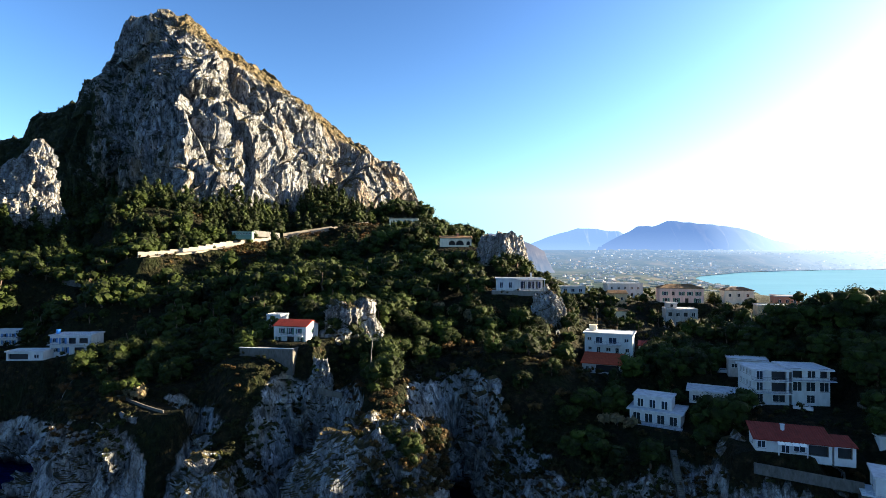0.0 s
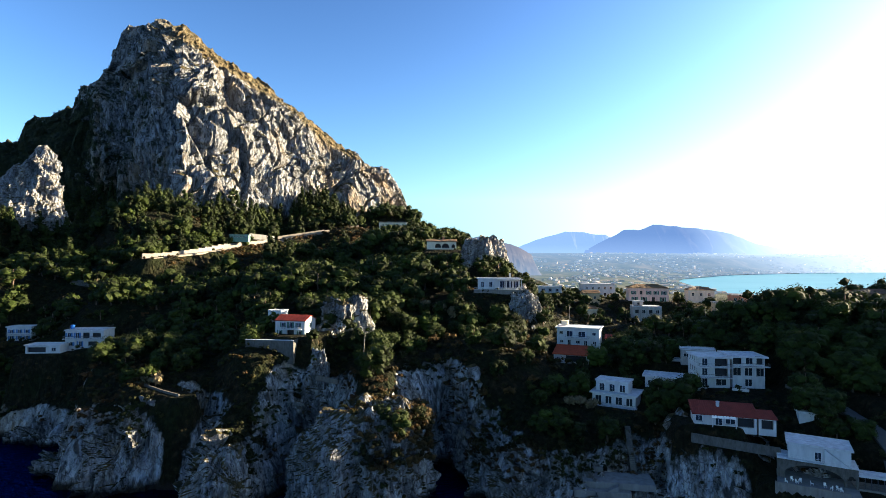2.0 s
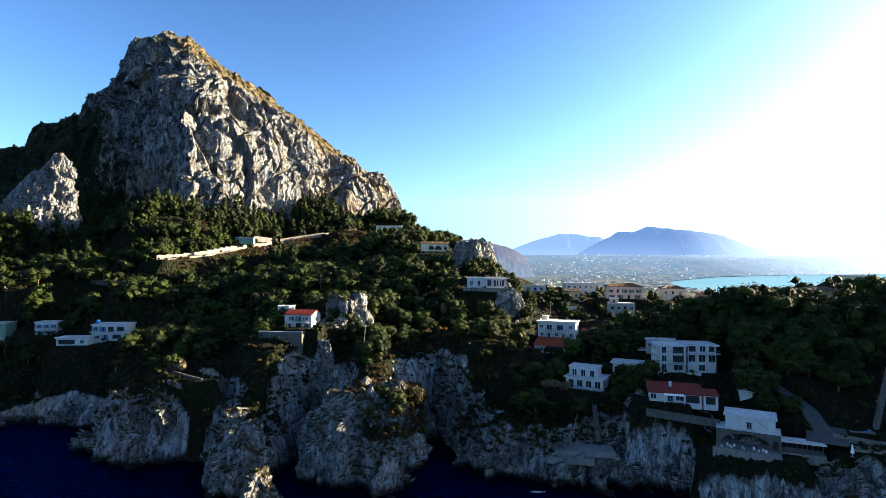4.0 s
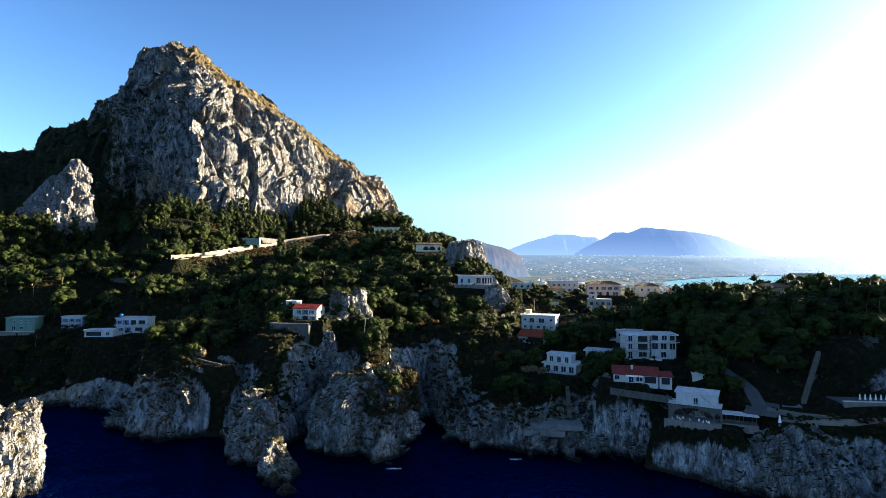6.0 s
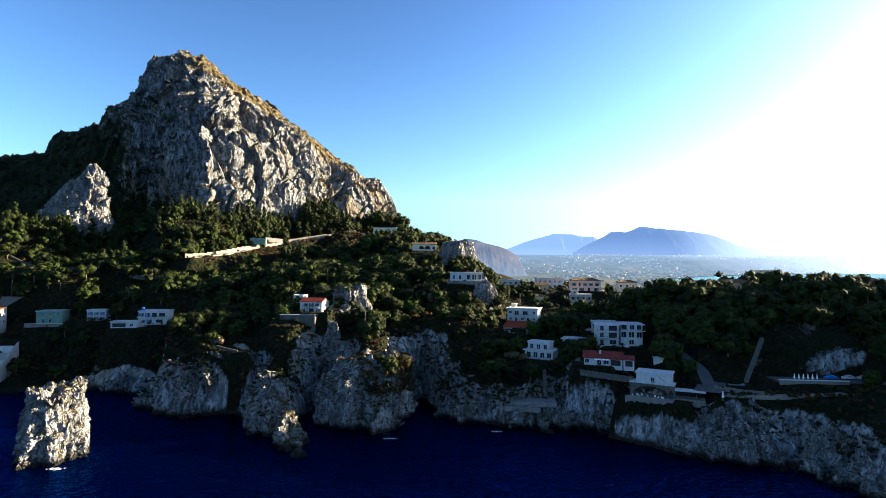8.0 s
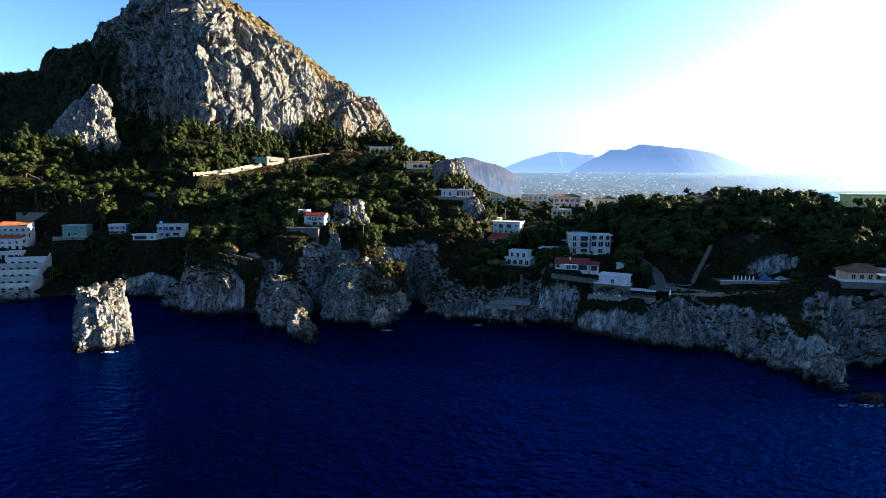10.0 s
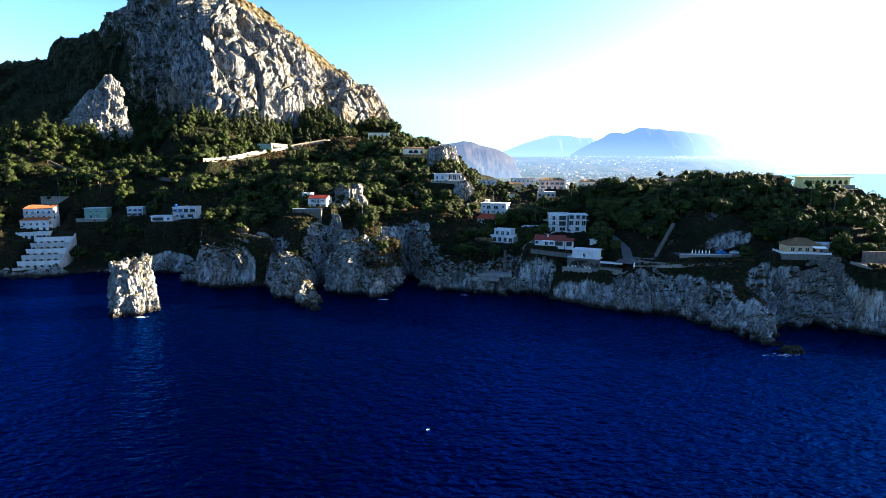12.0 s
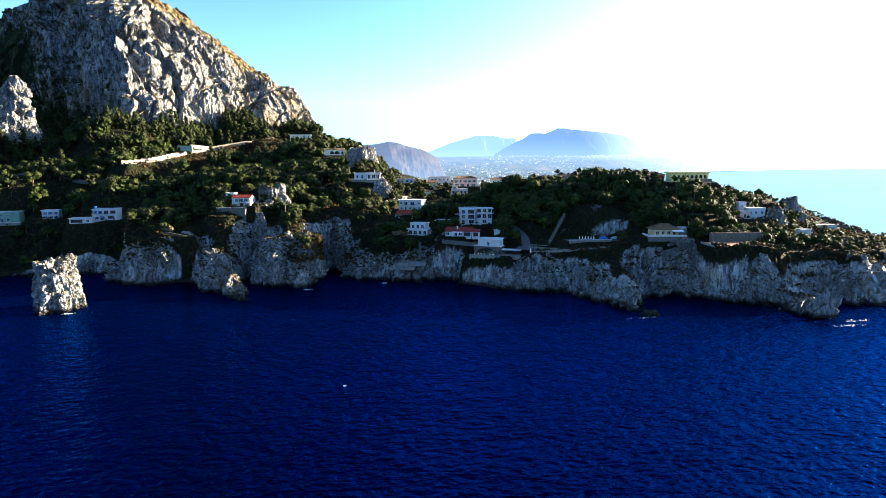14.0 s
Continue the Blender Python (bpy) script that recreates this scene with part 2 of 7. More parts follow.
def make_sea():
    """Deep water: a near-black blue body under a gloss that the ripples break up."""
    m = Mat("sea_water", 0.3, 0.0)
    wind = m.noise(m.pos(1, 1, 1), 0.016, 3)
    m.colour(m.ramp(wind, (0.3, (0.00001, 0.00005, 0.004)), (0.7, (0.00002, 0.0001, 0.008))))
    small = m.noise(m.warp(m.pos(0.55, 1.0, 1), 0.2, 2.0), 0.75, 1.6, 0.5)
    chop = m.noise(m.pos(0.6, 1.0, 1), 0.3, 1.0, 0.5)
    swell = m.noise(m.pos(0.6, 1.0, 1), 0.07, 1.0)
    height = m.math("ADD", m.math("MULTIPLY", swell, 1.6), m.math("ADD", m.math("MULTIPLY", chop, 1.4), m.math("MULTIPLY", small, 1.5)))
    m.bump(height, 1.0, 0.58)
    normal = m.p.inputs["Normal"].links[0].from_socket
    gl = m.t.nodes.new("ShaderNodeBsdfGlossy")
    gl.inputs["Color"].default_value = (0.012, 0.145, 0.80, 1)
    gl.inputs["Roughness"].default_value = 0.2
    m.put(normal, gl.inputs["Normal"])
    fr = m.t.nodes.new("ShaderNodeFresnel")
    fr.inputs[0].default_value = 1.33
    m.put(normal, fr.inputs["Normal"])
    mx = m.t.nodes.new("ShaderNodeMixShader")
    m.put(m.math("MULTIPLY", fr.outputs[0], 1.0), mx.inputs[0])
    m.put(m.p.outputs[0], mx.inputs[1]), m.put(gl.outputs[0], mx.inputs[2])
    m.put(mx.outputs[0], m.t.nodes["Material Output"].inputs[0])
    return m.mat


sea_mat = make_sea()


def make_bay():
    # the sky's pale reflection is painted into the base colour, gloss kept low
    m = Mat("calm_bay_water", 0.35, 0.03)
    m.p.inputs["IOR"].default_value = 1.33
    m.colour(m.ramp(m.noise(m.pos(0.3, 1, 1), 0.01, 3), (0.3, (0.09, 0.25, 0.36)), (0.7, (0.12, 0.29, 0.40))))
    return m.bump(m.noise(m.pos(0.5, 1, 1), 0.4, 3), 0.15, 0.3).mat


bay_mat = make_bay()


def plain_mat(name, base, rough=0.8, vary=0.25, scale=0.8, metal=0.0, spec=0.3, bump=0.15):
    m = Mat(name, rough, spec, metal)
    n = m.noise(m.pos(1, 1, 0.35), scale, 6, 0.65)
    n2 = m.noise(m.pos(), scale * 9, 3)
    lo, hi = tuple(c * (1 - vary) for c in base), tuple(min(1, c * (1 + vary * 0.4)) for c in base)
    c = m.mix(m.ramp(n2, (0.3, 0.25), (0.7, 0.0)), m.ramp(n, (0.3, lo), (0.62, hi)), lo)
    return m.colour(c).bump(n2, bump, 0.05).mat


white_mat = plain_mat("white_render", (0.48, 0.48, 0.475), 0.85, 0.22)
yellow_mat = plain_mat("yellow_render", (0.72, 0.58, 0.24), 0.85, 0.2)
plaster_mat = plain_mat("weathered_plaster", (0.34, 0.33, 0.32), 0.9, 0.35)
cream_mat = plain_mat("cream_render", (0.70, 0.60, 0.44), 0.85, 0.25)
pink_mat = plain_mat("pink_render", (0.62, 0.42, 0.35), 0.85, 0.25)
grey_mat = plain_mat("grey_render", (0.34, 0.32, 0.30), 0.9, 0.35)
green_wall_mat = plain_mat("sea_green_render", (0.14, 0.24, 0.19), 0.85, 0.25)
tan_mat = plain_mat("tan_render", (0.55, 0.38, 0.22), 0.85, 0.3)
brick_red_mat = plain_mat("terracotta_render", (0.48, 0.20, 0.12), 0.85, 0.3)
slab_mat = plain_mat("roof_slab", (0.50, 0.51, 0.53), 0.9, 0.35)
stone_wall_mat = plain_mat("stone_masonry", (0.10, 0.094, 0.082), 0.95, 0.5, 1.6, bump=0.8)
pale_wall_mat = plain_mat("pale_masonry", (0.18, 0.165, 0.145), 0.95, 0.35, 1.2, bump=0.6)
road_mat = plain_mat("dusty_road", (0.19, 0.165, 0.135), 0.95, 0.3, 0.3)
asphalt_mat = plain_mat("asphalt", (0.07, 0.07, 0.07), 0.9, 0.3, 0.4)
concrete_mat = plain_mat("concrete", (0.17, 0.165, 0.155), 0.9, 0.35, 0.7)
# near black: interior shade painted as colour, also used for tyres
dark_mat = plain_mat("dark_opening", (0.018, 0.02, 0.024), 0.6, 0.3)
frame_mat = plain_mat("painted_frame", (0.62, 0.62, 0.60), 0.5, 0.2)
shutter_mat = plain_mat("green_shutter", (0.05, 0.12, 0.09), 0.6, 0.3)
blue_shutter_mat = plain_mat("blue_shutter", (0.06, 0.16, 0.33), 0.6, 0.3)
brown_mat = plain_mat("brown_wood", (0.16, 0.09, 0.05), 0.7, 0.4)
iron_mat = plain_mat("iron_rail", (0.10, 0.10, 0.11), 0.5, 0.3, metal=0.6)
blue_mat = plain_mat("blue_plastic", (0.03, 0.19, 0.55), 0.35, 0.15)
clay_court_mat = plain_mat("clay_court", (0.36, 0.15, 0.09), 0.95, 0.25, 0.5)
canvas_mat = plain_mat("white_canvas", (0.80, 0.78, 0.72), 0.8, 0.12)
bark_mat = plain_mat("bark", (0.13, 0.09, 0.065), 0.95, 0.5, 2.0, bump=0.8)


def tile_mat(name, base):
    m = Mat(name, 0.85, 0.2)
    n, n2 = m.noise(m.pos(), 0.7, 5, 0.7), m.noise(m.pos(), 6, 2)
    c = m.ramp(n, (0.3, tuple(c * 0.6 for c in base)), (0.65, base))
    c = m.mix(m.ramp(n2, (0.35, 0.45), (0.6, 0.0)), c, tuple(c * 0.4 for c in base))
    return m.colour(c).bump(n2, 0.5, 0.05).mat


red_tile_mat = tile_mat("red_roof_tile", (0.21, 0.030, 0.020))
# brighter copy of the red tile with sunshine put into its colour
sunlit_tile_mat = tile_mat("bright_red_roof_tile", (0.42, 0.075, 0.03))
orange_tile_mat = tile_mat("orange_roof_tile", (0.34, 0.11, 0.045))
ochre_tile_mat = tile_mat("ochre_roof_tile", (0.20, 0.125, 0.065))


def glass_mat():
    m = Mat("window_glass", 0.06, 0.6)
    return m.colour((0.02, 0.025, 0.03)).mat


pane_mat = glass_mat()


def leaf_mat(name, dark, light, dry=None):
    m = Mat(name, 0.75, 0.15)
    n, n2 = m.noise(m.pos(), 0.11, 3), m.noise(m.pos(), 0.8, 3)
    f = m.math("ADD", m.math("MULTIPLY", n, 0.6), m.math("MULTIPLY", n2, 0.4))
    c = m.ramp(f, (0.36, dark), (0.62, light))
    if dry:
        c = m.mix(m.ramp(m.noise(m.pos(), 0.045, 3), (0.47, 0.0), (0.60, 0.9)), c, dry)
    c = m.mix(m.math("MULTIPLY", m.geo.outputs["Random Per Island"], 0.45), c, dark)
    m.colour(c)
    tr = m.t.nodes.new("ShaderNodeBsdfTranslucent")
    m.put(m.mix(0.5, c, light), tr.inputs[0])
    add = m.t.nodes.new("ShaderNodeMixShader")
    add.inputs[0].default_value = 0.15
    m.put(m.p.outputs[0], add.inputs[1]), m.put(tr.outputs[0], add.inputs[2])
    m.put(add.outputs[0], m.t.nodes["Material Output"].inputs[0])
    return m.mat


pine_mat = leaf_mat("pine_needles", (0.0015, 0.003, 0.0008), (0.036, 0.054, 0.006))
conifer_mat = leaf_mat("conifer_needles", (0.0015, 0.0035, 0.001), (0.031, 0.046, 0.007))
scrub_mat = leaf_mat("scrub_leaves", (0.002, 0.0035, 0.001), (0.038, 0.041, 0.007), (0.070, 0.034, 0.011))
dry_mat = leaf_mat("dry_scrub_leaves", (0.012, 0.009, 0.003), (0.115, 0.068, 0.019))
reed_mat = leaf_mat("dry_reeds", (0.06, 0.05, 0.03), (0.22, 0.17, 0.09))
foam_mat = plain_mat("sea_foam", (0.75, 0.78, 0.8), 0.7, 0.3, 2.0)
bright_mat = leaf_mat("bright_foliage", (0.015, 0.026, 0.004), (0.075, 0.105, 0.013))


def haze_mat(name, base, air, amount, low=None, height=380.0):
    """Far land with bright-air haze painted in as emission, thicker low down."""
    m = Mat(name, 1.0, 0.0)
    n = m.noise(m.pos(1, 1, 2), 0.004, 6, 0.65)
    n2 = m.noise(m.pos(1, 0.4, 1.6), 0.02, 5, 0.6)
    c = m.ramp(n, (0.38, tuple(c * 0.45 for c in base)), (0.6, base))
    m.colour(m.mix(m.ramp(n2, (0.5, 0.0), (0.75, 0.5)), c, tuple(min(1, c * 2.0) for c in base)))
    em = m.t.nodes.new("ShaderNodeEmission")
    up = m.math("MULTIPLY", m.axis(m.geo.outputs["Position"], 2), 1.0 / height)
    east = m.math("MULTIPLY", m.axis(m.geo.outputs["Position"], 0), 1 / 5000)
    # sun-side whitening painted into the haze towards the east
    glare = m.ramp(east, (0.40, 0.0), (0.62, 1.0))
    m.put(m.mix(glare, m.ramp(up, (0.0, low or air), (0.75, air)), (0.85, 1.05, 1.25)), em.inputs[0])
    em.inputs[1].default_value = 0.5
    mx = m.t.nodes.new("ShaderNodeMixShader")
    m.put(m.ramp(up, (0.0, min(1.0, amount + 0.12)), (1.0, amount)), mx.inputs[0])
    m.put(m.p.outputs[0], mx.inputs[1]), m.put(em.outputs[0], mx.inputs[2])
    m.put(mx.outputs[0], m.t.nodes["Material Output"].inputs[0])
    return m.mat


# ---- the land: coast, landforms, one sheet of ground ----
COAST_WEST = [(-4600, 160), (-900, 165), (-330, 150), (-260, 141), (-212, 144), (-188, 151), (-176, 155), (-150, 160), (-132, 156), (-118, 136), (-104, 126), (-89, 122),
              (-80, 126), (-75, 137), (-69, 119), (-58, 104), (-50, 104), (-47, 118), (-44, 140), (-39, 142), (-35, 129), (-28, 119), (-16, 102), (-9, 104), (-6, 122), (-4, 150)]
COAST_EAST = [(1, 154), (5, 134), (14, 118), (27, 109), (45, 108), (58, 108), (68, 104), (71, 93), (78, 82), (87, 75), (101, 68), (110, 62), (118, 51), (122, 41), (123, 29),
              (130, 24), (137, 31), (142, 41), (150, 48), (160, 53), (170, 44), (178, 35), (188, 15), (197, 2), (204, 7), (212, 17), (225, 22), (240, 18), (270, 30), (310, 55)]
COAST_BAY = [(360, 90), (400, 130), (390, 220), (340, 330), (330, 420), (420, 700), (560, 1200), (700, 1650), (830, 1900), (1300, 2500), (1950, 3000), (2700, 3300), (3600, 3500), (4700, 3680), (4700, 5200), (-4800, 5200)]
LAND = np.array(COAST_WEST + COAST_EAST + COAST_BAY, float)

# x, y, height, reach
FORMS_COAST = [
    (32, 114, 15, 18), (9, 130, 17, 14), (56, 113, 18, 12), (70, 102, 17, 12), (90, 93, 14, 12), (108, 78, 16, 14), (122, 62, 17, 14), (137, 50, 14, 14), (128, 34, 8, 9),
    (-14, 115, 15, 10), (-12, 132, 23, 10), (-31, 128, 18, 8), (-107, 130, 21, 12), (-90, 133, 21, 12), (-74, 137, 19, 8), (-57, 112, 11, 6), (-57, 128, 16, 7), (195, 22, 12, 12),
]
FORMS_EAST = [
    (83, 138, 25.5, 15), (72, 113, 22.5, 12), (84, 101, 16.5, 10), (126, 95, 18, 12), (145, 91, 18, 12), (51, 145, 20.5, 12), (44, 175, 27, 10), (50, 186, 31.5, 12),
    (158, 70, 25, 14), (180, 50, 22, 14), (225, 60, 20, 20), (260, 70, 16, 20), (122, 165, 45, 18), (160, 176, 50, 22), (178, 148, 49, 18),
]
FORMS_HILL = [
    (208, 126, 49, 16), (228, 96, 31, 13), (259, 130, 40, 16), (275, 120, 30, 13), (282, 106, 20, 13), (325, 130, 15, 25), (355, 135, 10, 25), (150, 118, 37, 12), (195, 95, 35, 14),
    (230, 260, 28, 60), (150, 300, 36, 50), (80, 266, 44, 22), (120, 228, 43, 22), (60, 330, 42, 35), (96, 215, 36, 16), (70, 160, 30, 12), (104, 122, 29, 10), (110, 145, 34, 10),
]
FORMS_MIDDLE = [
    (15, 208, 50, 12), (31, 203, 49, 8), (18, 250, 60, 14), (36, 215, 40, 10), (-40, 196, 44, 18), (-48, 164, 38, 10), (-63, 152, 35, 8), (-15, 160, 31, 16), (14, 172, 35, 16),
    (-40, 152, 29, 8), (-85, 145, 28, 12), (-100, 168, 31, 18), (-136, 188, 30, 14), (-160, 180, 18, 12), (-190, 175, 8, 12), (-226, 178, 17, 12), (-240, 196, 24, 14), (-178, 206, 29, 12),
]
FORMS_SLOPE = [
    (-138, 218, 45, 18), (-60, 232, 52, 22), (-14, 240, 57, 18), (-216, 260, 56, 25), (-280, 300, 83, 30), (-180, 310, 92, 22), (-102, 300, 65, 20), (-147, 252, 64, 12), (-127, 334, 78, 14), (-90, 328, 70, 12),
    (-76, 362, 87, 18), (-20, 300, 76, 22), (-40, 400, 98, 24), (-100, 400, 104, 20), (-155, 355, 98, 20), (-38, 372, 84, 12), (20, 310, 62, 24), (0, 420, 80, 30), (-60, 470, 104, 24),
]
FORMS_FAR = [
    (-400, 330, 85, 60), (-700, 400, 90, 120), (-260, 460, 110, 60), (-450, 700, 110, 120), (40, 480, 52, 40), (60, 650, 26, 90), (-150, 700, 60, 90), (250, 600, 18, 100), (100, 1000, 14, 200),
    (-600, 1200, 30, 250), (400, 1500, 12, 300), (0, 2000, 12, 500), (-2000, 2000, 30, 600), (1500, 3300, 10, 500), (0, 4000, 16, 900), (-330, 190, 35, 30), (-430, 200, 45, 50),
]
FORMS = np.array(FORMS_COAST + FORMS_EAST + FORMS_HILL + FORMS_MIDDLE + FORMS_SLOPE + FORMS_FAR, float)

# level house plots: x, y, half width, half depth, turn in degrees, height
PADS = []


def coast_distance(x, y):
    """Metres inland of the waterline; negative over the sea."""
    x, y = np.ravel(x), np.ravel(y)
    best, inside = np.full(x.shape, 1e18), np.zeros(x.shape, bool)
    a = LAND
    b = np.roll(LAND, -1, axis=0)
    for (ax, ay), (bx, by) in zip(a, b):
        dx, dy = bx - ax, by - ay
        t = np.clip(((x - ax) * dx + (y - ay) * dy) / (dx * dx + dy * dy), 0, 1)
        best = np.minimum(best, (x - ax - t * dx) ** 2 + (y - ay - t * dy) ** 2)
        if ay != by:
            inside ^= ((ay > y) != (by > y)) & (x < ax + (y - ay) * dx / dy)
    return np.where(inside, 1, -1) * np.sqrt(best)


def plateau(x, y):
    num, den = 0, 0
    for fx, fy, fz, fr in FORMS:
        w = 1.0 / (((x - fx) ** 2 + (y - fy) ** 2) / (fr * fr) + 0.12) ** 2
        num, den = num + w * fz, den + w
    return num / den


# graded tracks: x, y, z, x, y, z, half width
TRACKS = [(-146, 243, 63.2, -131, 280, 67.4, 3), (-131, 280, 67.4, -114, 318, 72, 3), (-114, 318, 72, -80, 353, 82.4, 3), (-80, 353, 82.4, -60, 364, 86.2, 3), (104, 92, 16.4, 134, 85, 18, 2.4), (134, 85, 18, 158, 86, 21.8, 2.4),
          (104, 101, 17.6, 101, 124, 26.8, 2.4), (-90, 139, 26, -76, 134, 24, 3.5)]


def land_height(x, y):
    """Height of the ground sheet, and how much it is bare sea cliff (0..1)."""
    x, y = np.asarray(x, float), np.asarray(y, float)
    shape = x.shape
    x, y = x.ravel(), y.ravel()
    s = coast_distance(x, y) + (3.6 * fbm(x / 9, y / 9, 0, 4, 3) + 2.6 * (ridged(x / 6.5, y / 6.5, 0, 3, 17) - 0.5)) * (y < 400)
    width = np.interp(x, (-260, -190, -121, -109, -80, -40, -30, -8, 2, 20, 60, 100, 150, 250), (30, 34, 30, 7, 7, 6, 11, 11, 6, 9, 15, 18, 17, 17))
    width = width * (1 + 0.5 * vnoise(x / 17, y / 17, 0, 9))
    h = plateau(x, y)
    h = h + 1.6 * fbm(x / 30, y / 30, 0, 3, 21) * (y < 700)
    t = np.clip(s / width, -1, 1)
    climb = np.where(t > 0, np.clip(t, 0, 1) ** np.interp(x, (-150, -119, -107, 0, 60, 100, 300), (1.4, 1.3, 0.6, 0.6, 0.85, 1.0, 0.9)), 0)
    edge = np.minimum(width, np.interp(x, (-150, -121, -109, -42, -32, -4, 4), (11, 10, 18, 20, 9, 9, 20)))
    bare = smoothstep(-3, 1, s) * (1 - smoothstep(edge * 0.85, edge * 1.3 + 2, s)) * (y < 260)
    z = np.where(s > 0, 0.4 + (h - 0.4) * climb, np.maximum(s * 1.4, -9))
    crag = ridged(x / 7.5, y / 7.5, z / 16, 4, 31) - 0.68
    crag2 = ridged(x / 2.6, y / 2.6, z / 6, 3, 41) - 0.45
    crag3 = np.abs(vnoise(x / 1.7, y / 1.7, z / 4, 47))
    z = z + bare * (crag * 3.0 + crag2 * 1.5 - crag3 * 0.6) * smoothstep(-2, 5, s)
    z = z - np.where((x > 95) & (y < 75), 5.5, 3.4) * bare * (y < 170) * (np.abs(x) < 330)
    for px, py, hw, hd, turn, pz in PADS:
        c, sn = math.cos(radians(turn)), math.sin(radians(turn))
        u, v = (x - px) * c + (y - py) * sn, -(x - px) * sn + (y - py) * c
        d = np.maximum(np.abs(u) - hw, np.abs(v) - hd)
        k = 1 - smoothstep(0.5, 5.0, d)
        z = z + (pz - z) * k
        bare = bare * (1 - k)
    for ax, ay, az, bx, by, bz, half in TRACKS:
        dx, dy = bx - ax, by - ay
        q = np.clip(((x - ax) * dx + (y - ay) * dy) / (dx * dx + dy * dy), 0, 1)
        k = 1 - smoothstep(half, half + 5, np.hypot(x - ax - q * dx, y - ay - q * dy))
        z = z + (az + (bz - az) * q - z) * k
        bare = bare * (1 - k)
    return z.reshape(shape), bare.reshape(shape), s.reshape(shape)


# house plots: x, y, half width, half depth, turn, ground height
PADS += [
    (-212, 166, 11, 9, 12, 3.0),
    (-51, 163, 9, 7, -15, 38.2), (51, 184, 9.5, 6.5, -22, 31.6), (47, 173, 7.5, 5.5, -22, 27.0), (52, 142, 8, 6, -30, 20.6), (85, 142, 13, 7, -22, 26.0),
    (71, 116, 11, 5, -17, 22.6), (84, 100.5, 10.5, 7.5, -30, 14.2), (22, 208, 11, 6, -3, 50.5), (-1, 266, 9, 5, 0, 69.0), (-38, 374, 12, 6, 0, 84.5),
    (52, 258, 9, 4, 0, 47.0), (81, 268, 10, 5, 0, 44.5), (96, 239, 11, 6, -10, 44.5), (89, 219, 7, 5, -10, 35.5), (120, 209, 7, 5, -15, 39.2),
    (-137, 190, 12, 6, 5, 29.0), (-178, 209, 7, 5, 8, 28.5), (-206, 207, 10, 6, 8, 27.0), (-204, 192, 10, 4.5, 6, 20.5), (-235, 199, 11, 8, 12, 22.0), (-150, 182, 7, 4, 5, 28.0), (69, 146, 7, 4, -25, 24.6), (83, 157, 6, 4, -22, 29.5), (245.5, 76, 4, 3, -10, 20.5), (314, 137, 8, 4, -14, 16.5), (199, 152, 10, 5, -8, 49.5), (130, 217, 5, 4, -15, 42.5), (150, 193, 6, 4, -12, 45.5), (152, 172, 8, 4, -14, 46.6), (124, 243, 7, 4, -10, 43.5),
    (210, 128, 15, 7, -8, 49.5), (166, 75, 12, 7, -10, 25.5), (140, 96, 17, 4.5, -5, 20.6), (188, 52, 11, 7, -10, 23.5), (231, 99, 9, 6, -15, 30.0),
]


def ground_z(x, y):
    return land_height(np.atleast_1d(float(x)), np.atleast_1d(float(y)))[0][0]


def build_ground():
    xs = np.concatenate([-np.geomspace(4600, 336, 34), np.arange(-332, 332, 1.35), np.geomspace(336, 4600, 34)])
    ys = np.concatenate([np.arange(-14, 205, 1.15), np.arange(205, 520, 3.2), np.geomspace(523, 4950, 46)])
    gx, gy = np.meshgrid(xs, ys)
    z, bare, s = land_height(gx, gy)
    # broken rock: push the cliff faces about sideways
    k = bare * smoothstep(-2, 3, s)
    ox = k * 2.0 * fbm(gx / 5, gy / 5, z / 5, 3, 51)
    oy = k * 2.6 * fbm(gx / 5, gy / 5, z / 5, 3, 61)
    far = smoothstep(900, 1500, gy)
    z = np.where(s > 3, z * (1 - far) + far * np.clip(z, 1.0, 2.4), z)
    v = np.stack([gx + ox, gy + oy, z], -1).reshape(-1, 3)
    quarry = smoothstep(121, 127, gx) * (1 - smoothstep(160, 172, gx)) * smoothstep(100, 102, gy) * (1 - smoothstep(104, 112, gy))
    tip = smoothstep(112, 118, gx) * (1 - smoothstep(140, 148, gx)) * (1 - smoothstep(44, 56, gy))
    bare = np.maximum(bare, np.maximum(quarry * 0.55, tip))
    me = mesh_np("ground", v, grid_faces(len(ys), len(xs)), (ground_mat,), smooth=False)
    me.attributes.new("bare", "FLOAT", "POINT").data.foreach_set("value", bare.ravel().astype(np.float32))
    ob = new("ground", me)
    return tagged(ob, "scrub-covered limestone headland with bare pale sea cliffs and a far plain", "ground", kind="structure")


build_ground()


def build_sea():
    n = 40
    a = np.concatenate([-np.geomspace(4900, 60, n), np.geomspace(60, 4900, n)])
    gx, gy = np.meshgrid(a, a)
    v = np.stack([gx, gy, np.zeros_like(gx)], -1).reshape(-1, 3)
    ob = new("water", mesh_np("water", v, grid_faces(2 * n, 2 * n), (sea_mat,), smooth=True))
    return tagged(ob, "deep navy-blue sea with small wind ripples", "sea", kind="structure")


build_sea()


def build_bay():
    xs, ys = np.linspace(300, 4900, 30), np.linspace(165, 4900, 30)
    gx, gy = np.meshgrid(xs, ys)
    v = np.stack([gx, gy, np.full_like(gx, 0.03)], -1).reshape(-1, 3)
    ob = new("water_bay", mesh_np("water_bay", v, grid_faces(30, 30), (bay_mat,), smooth=True))
    return tagged(ob, "calm light-blue water of the sheltered bay", "sea", kind="structure")


build_bay()

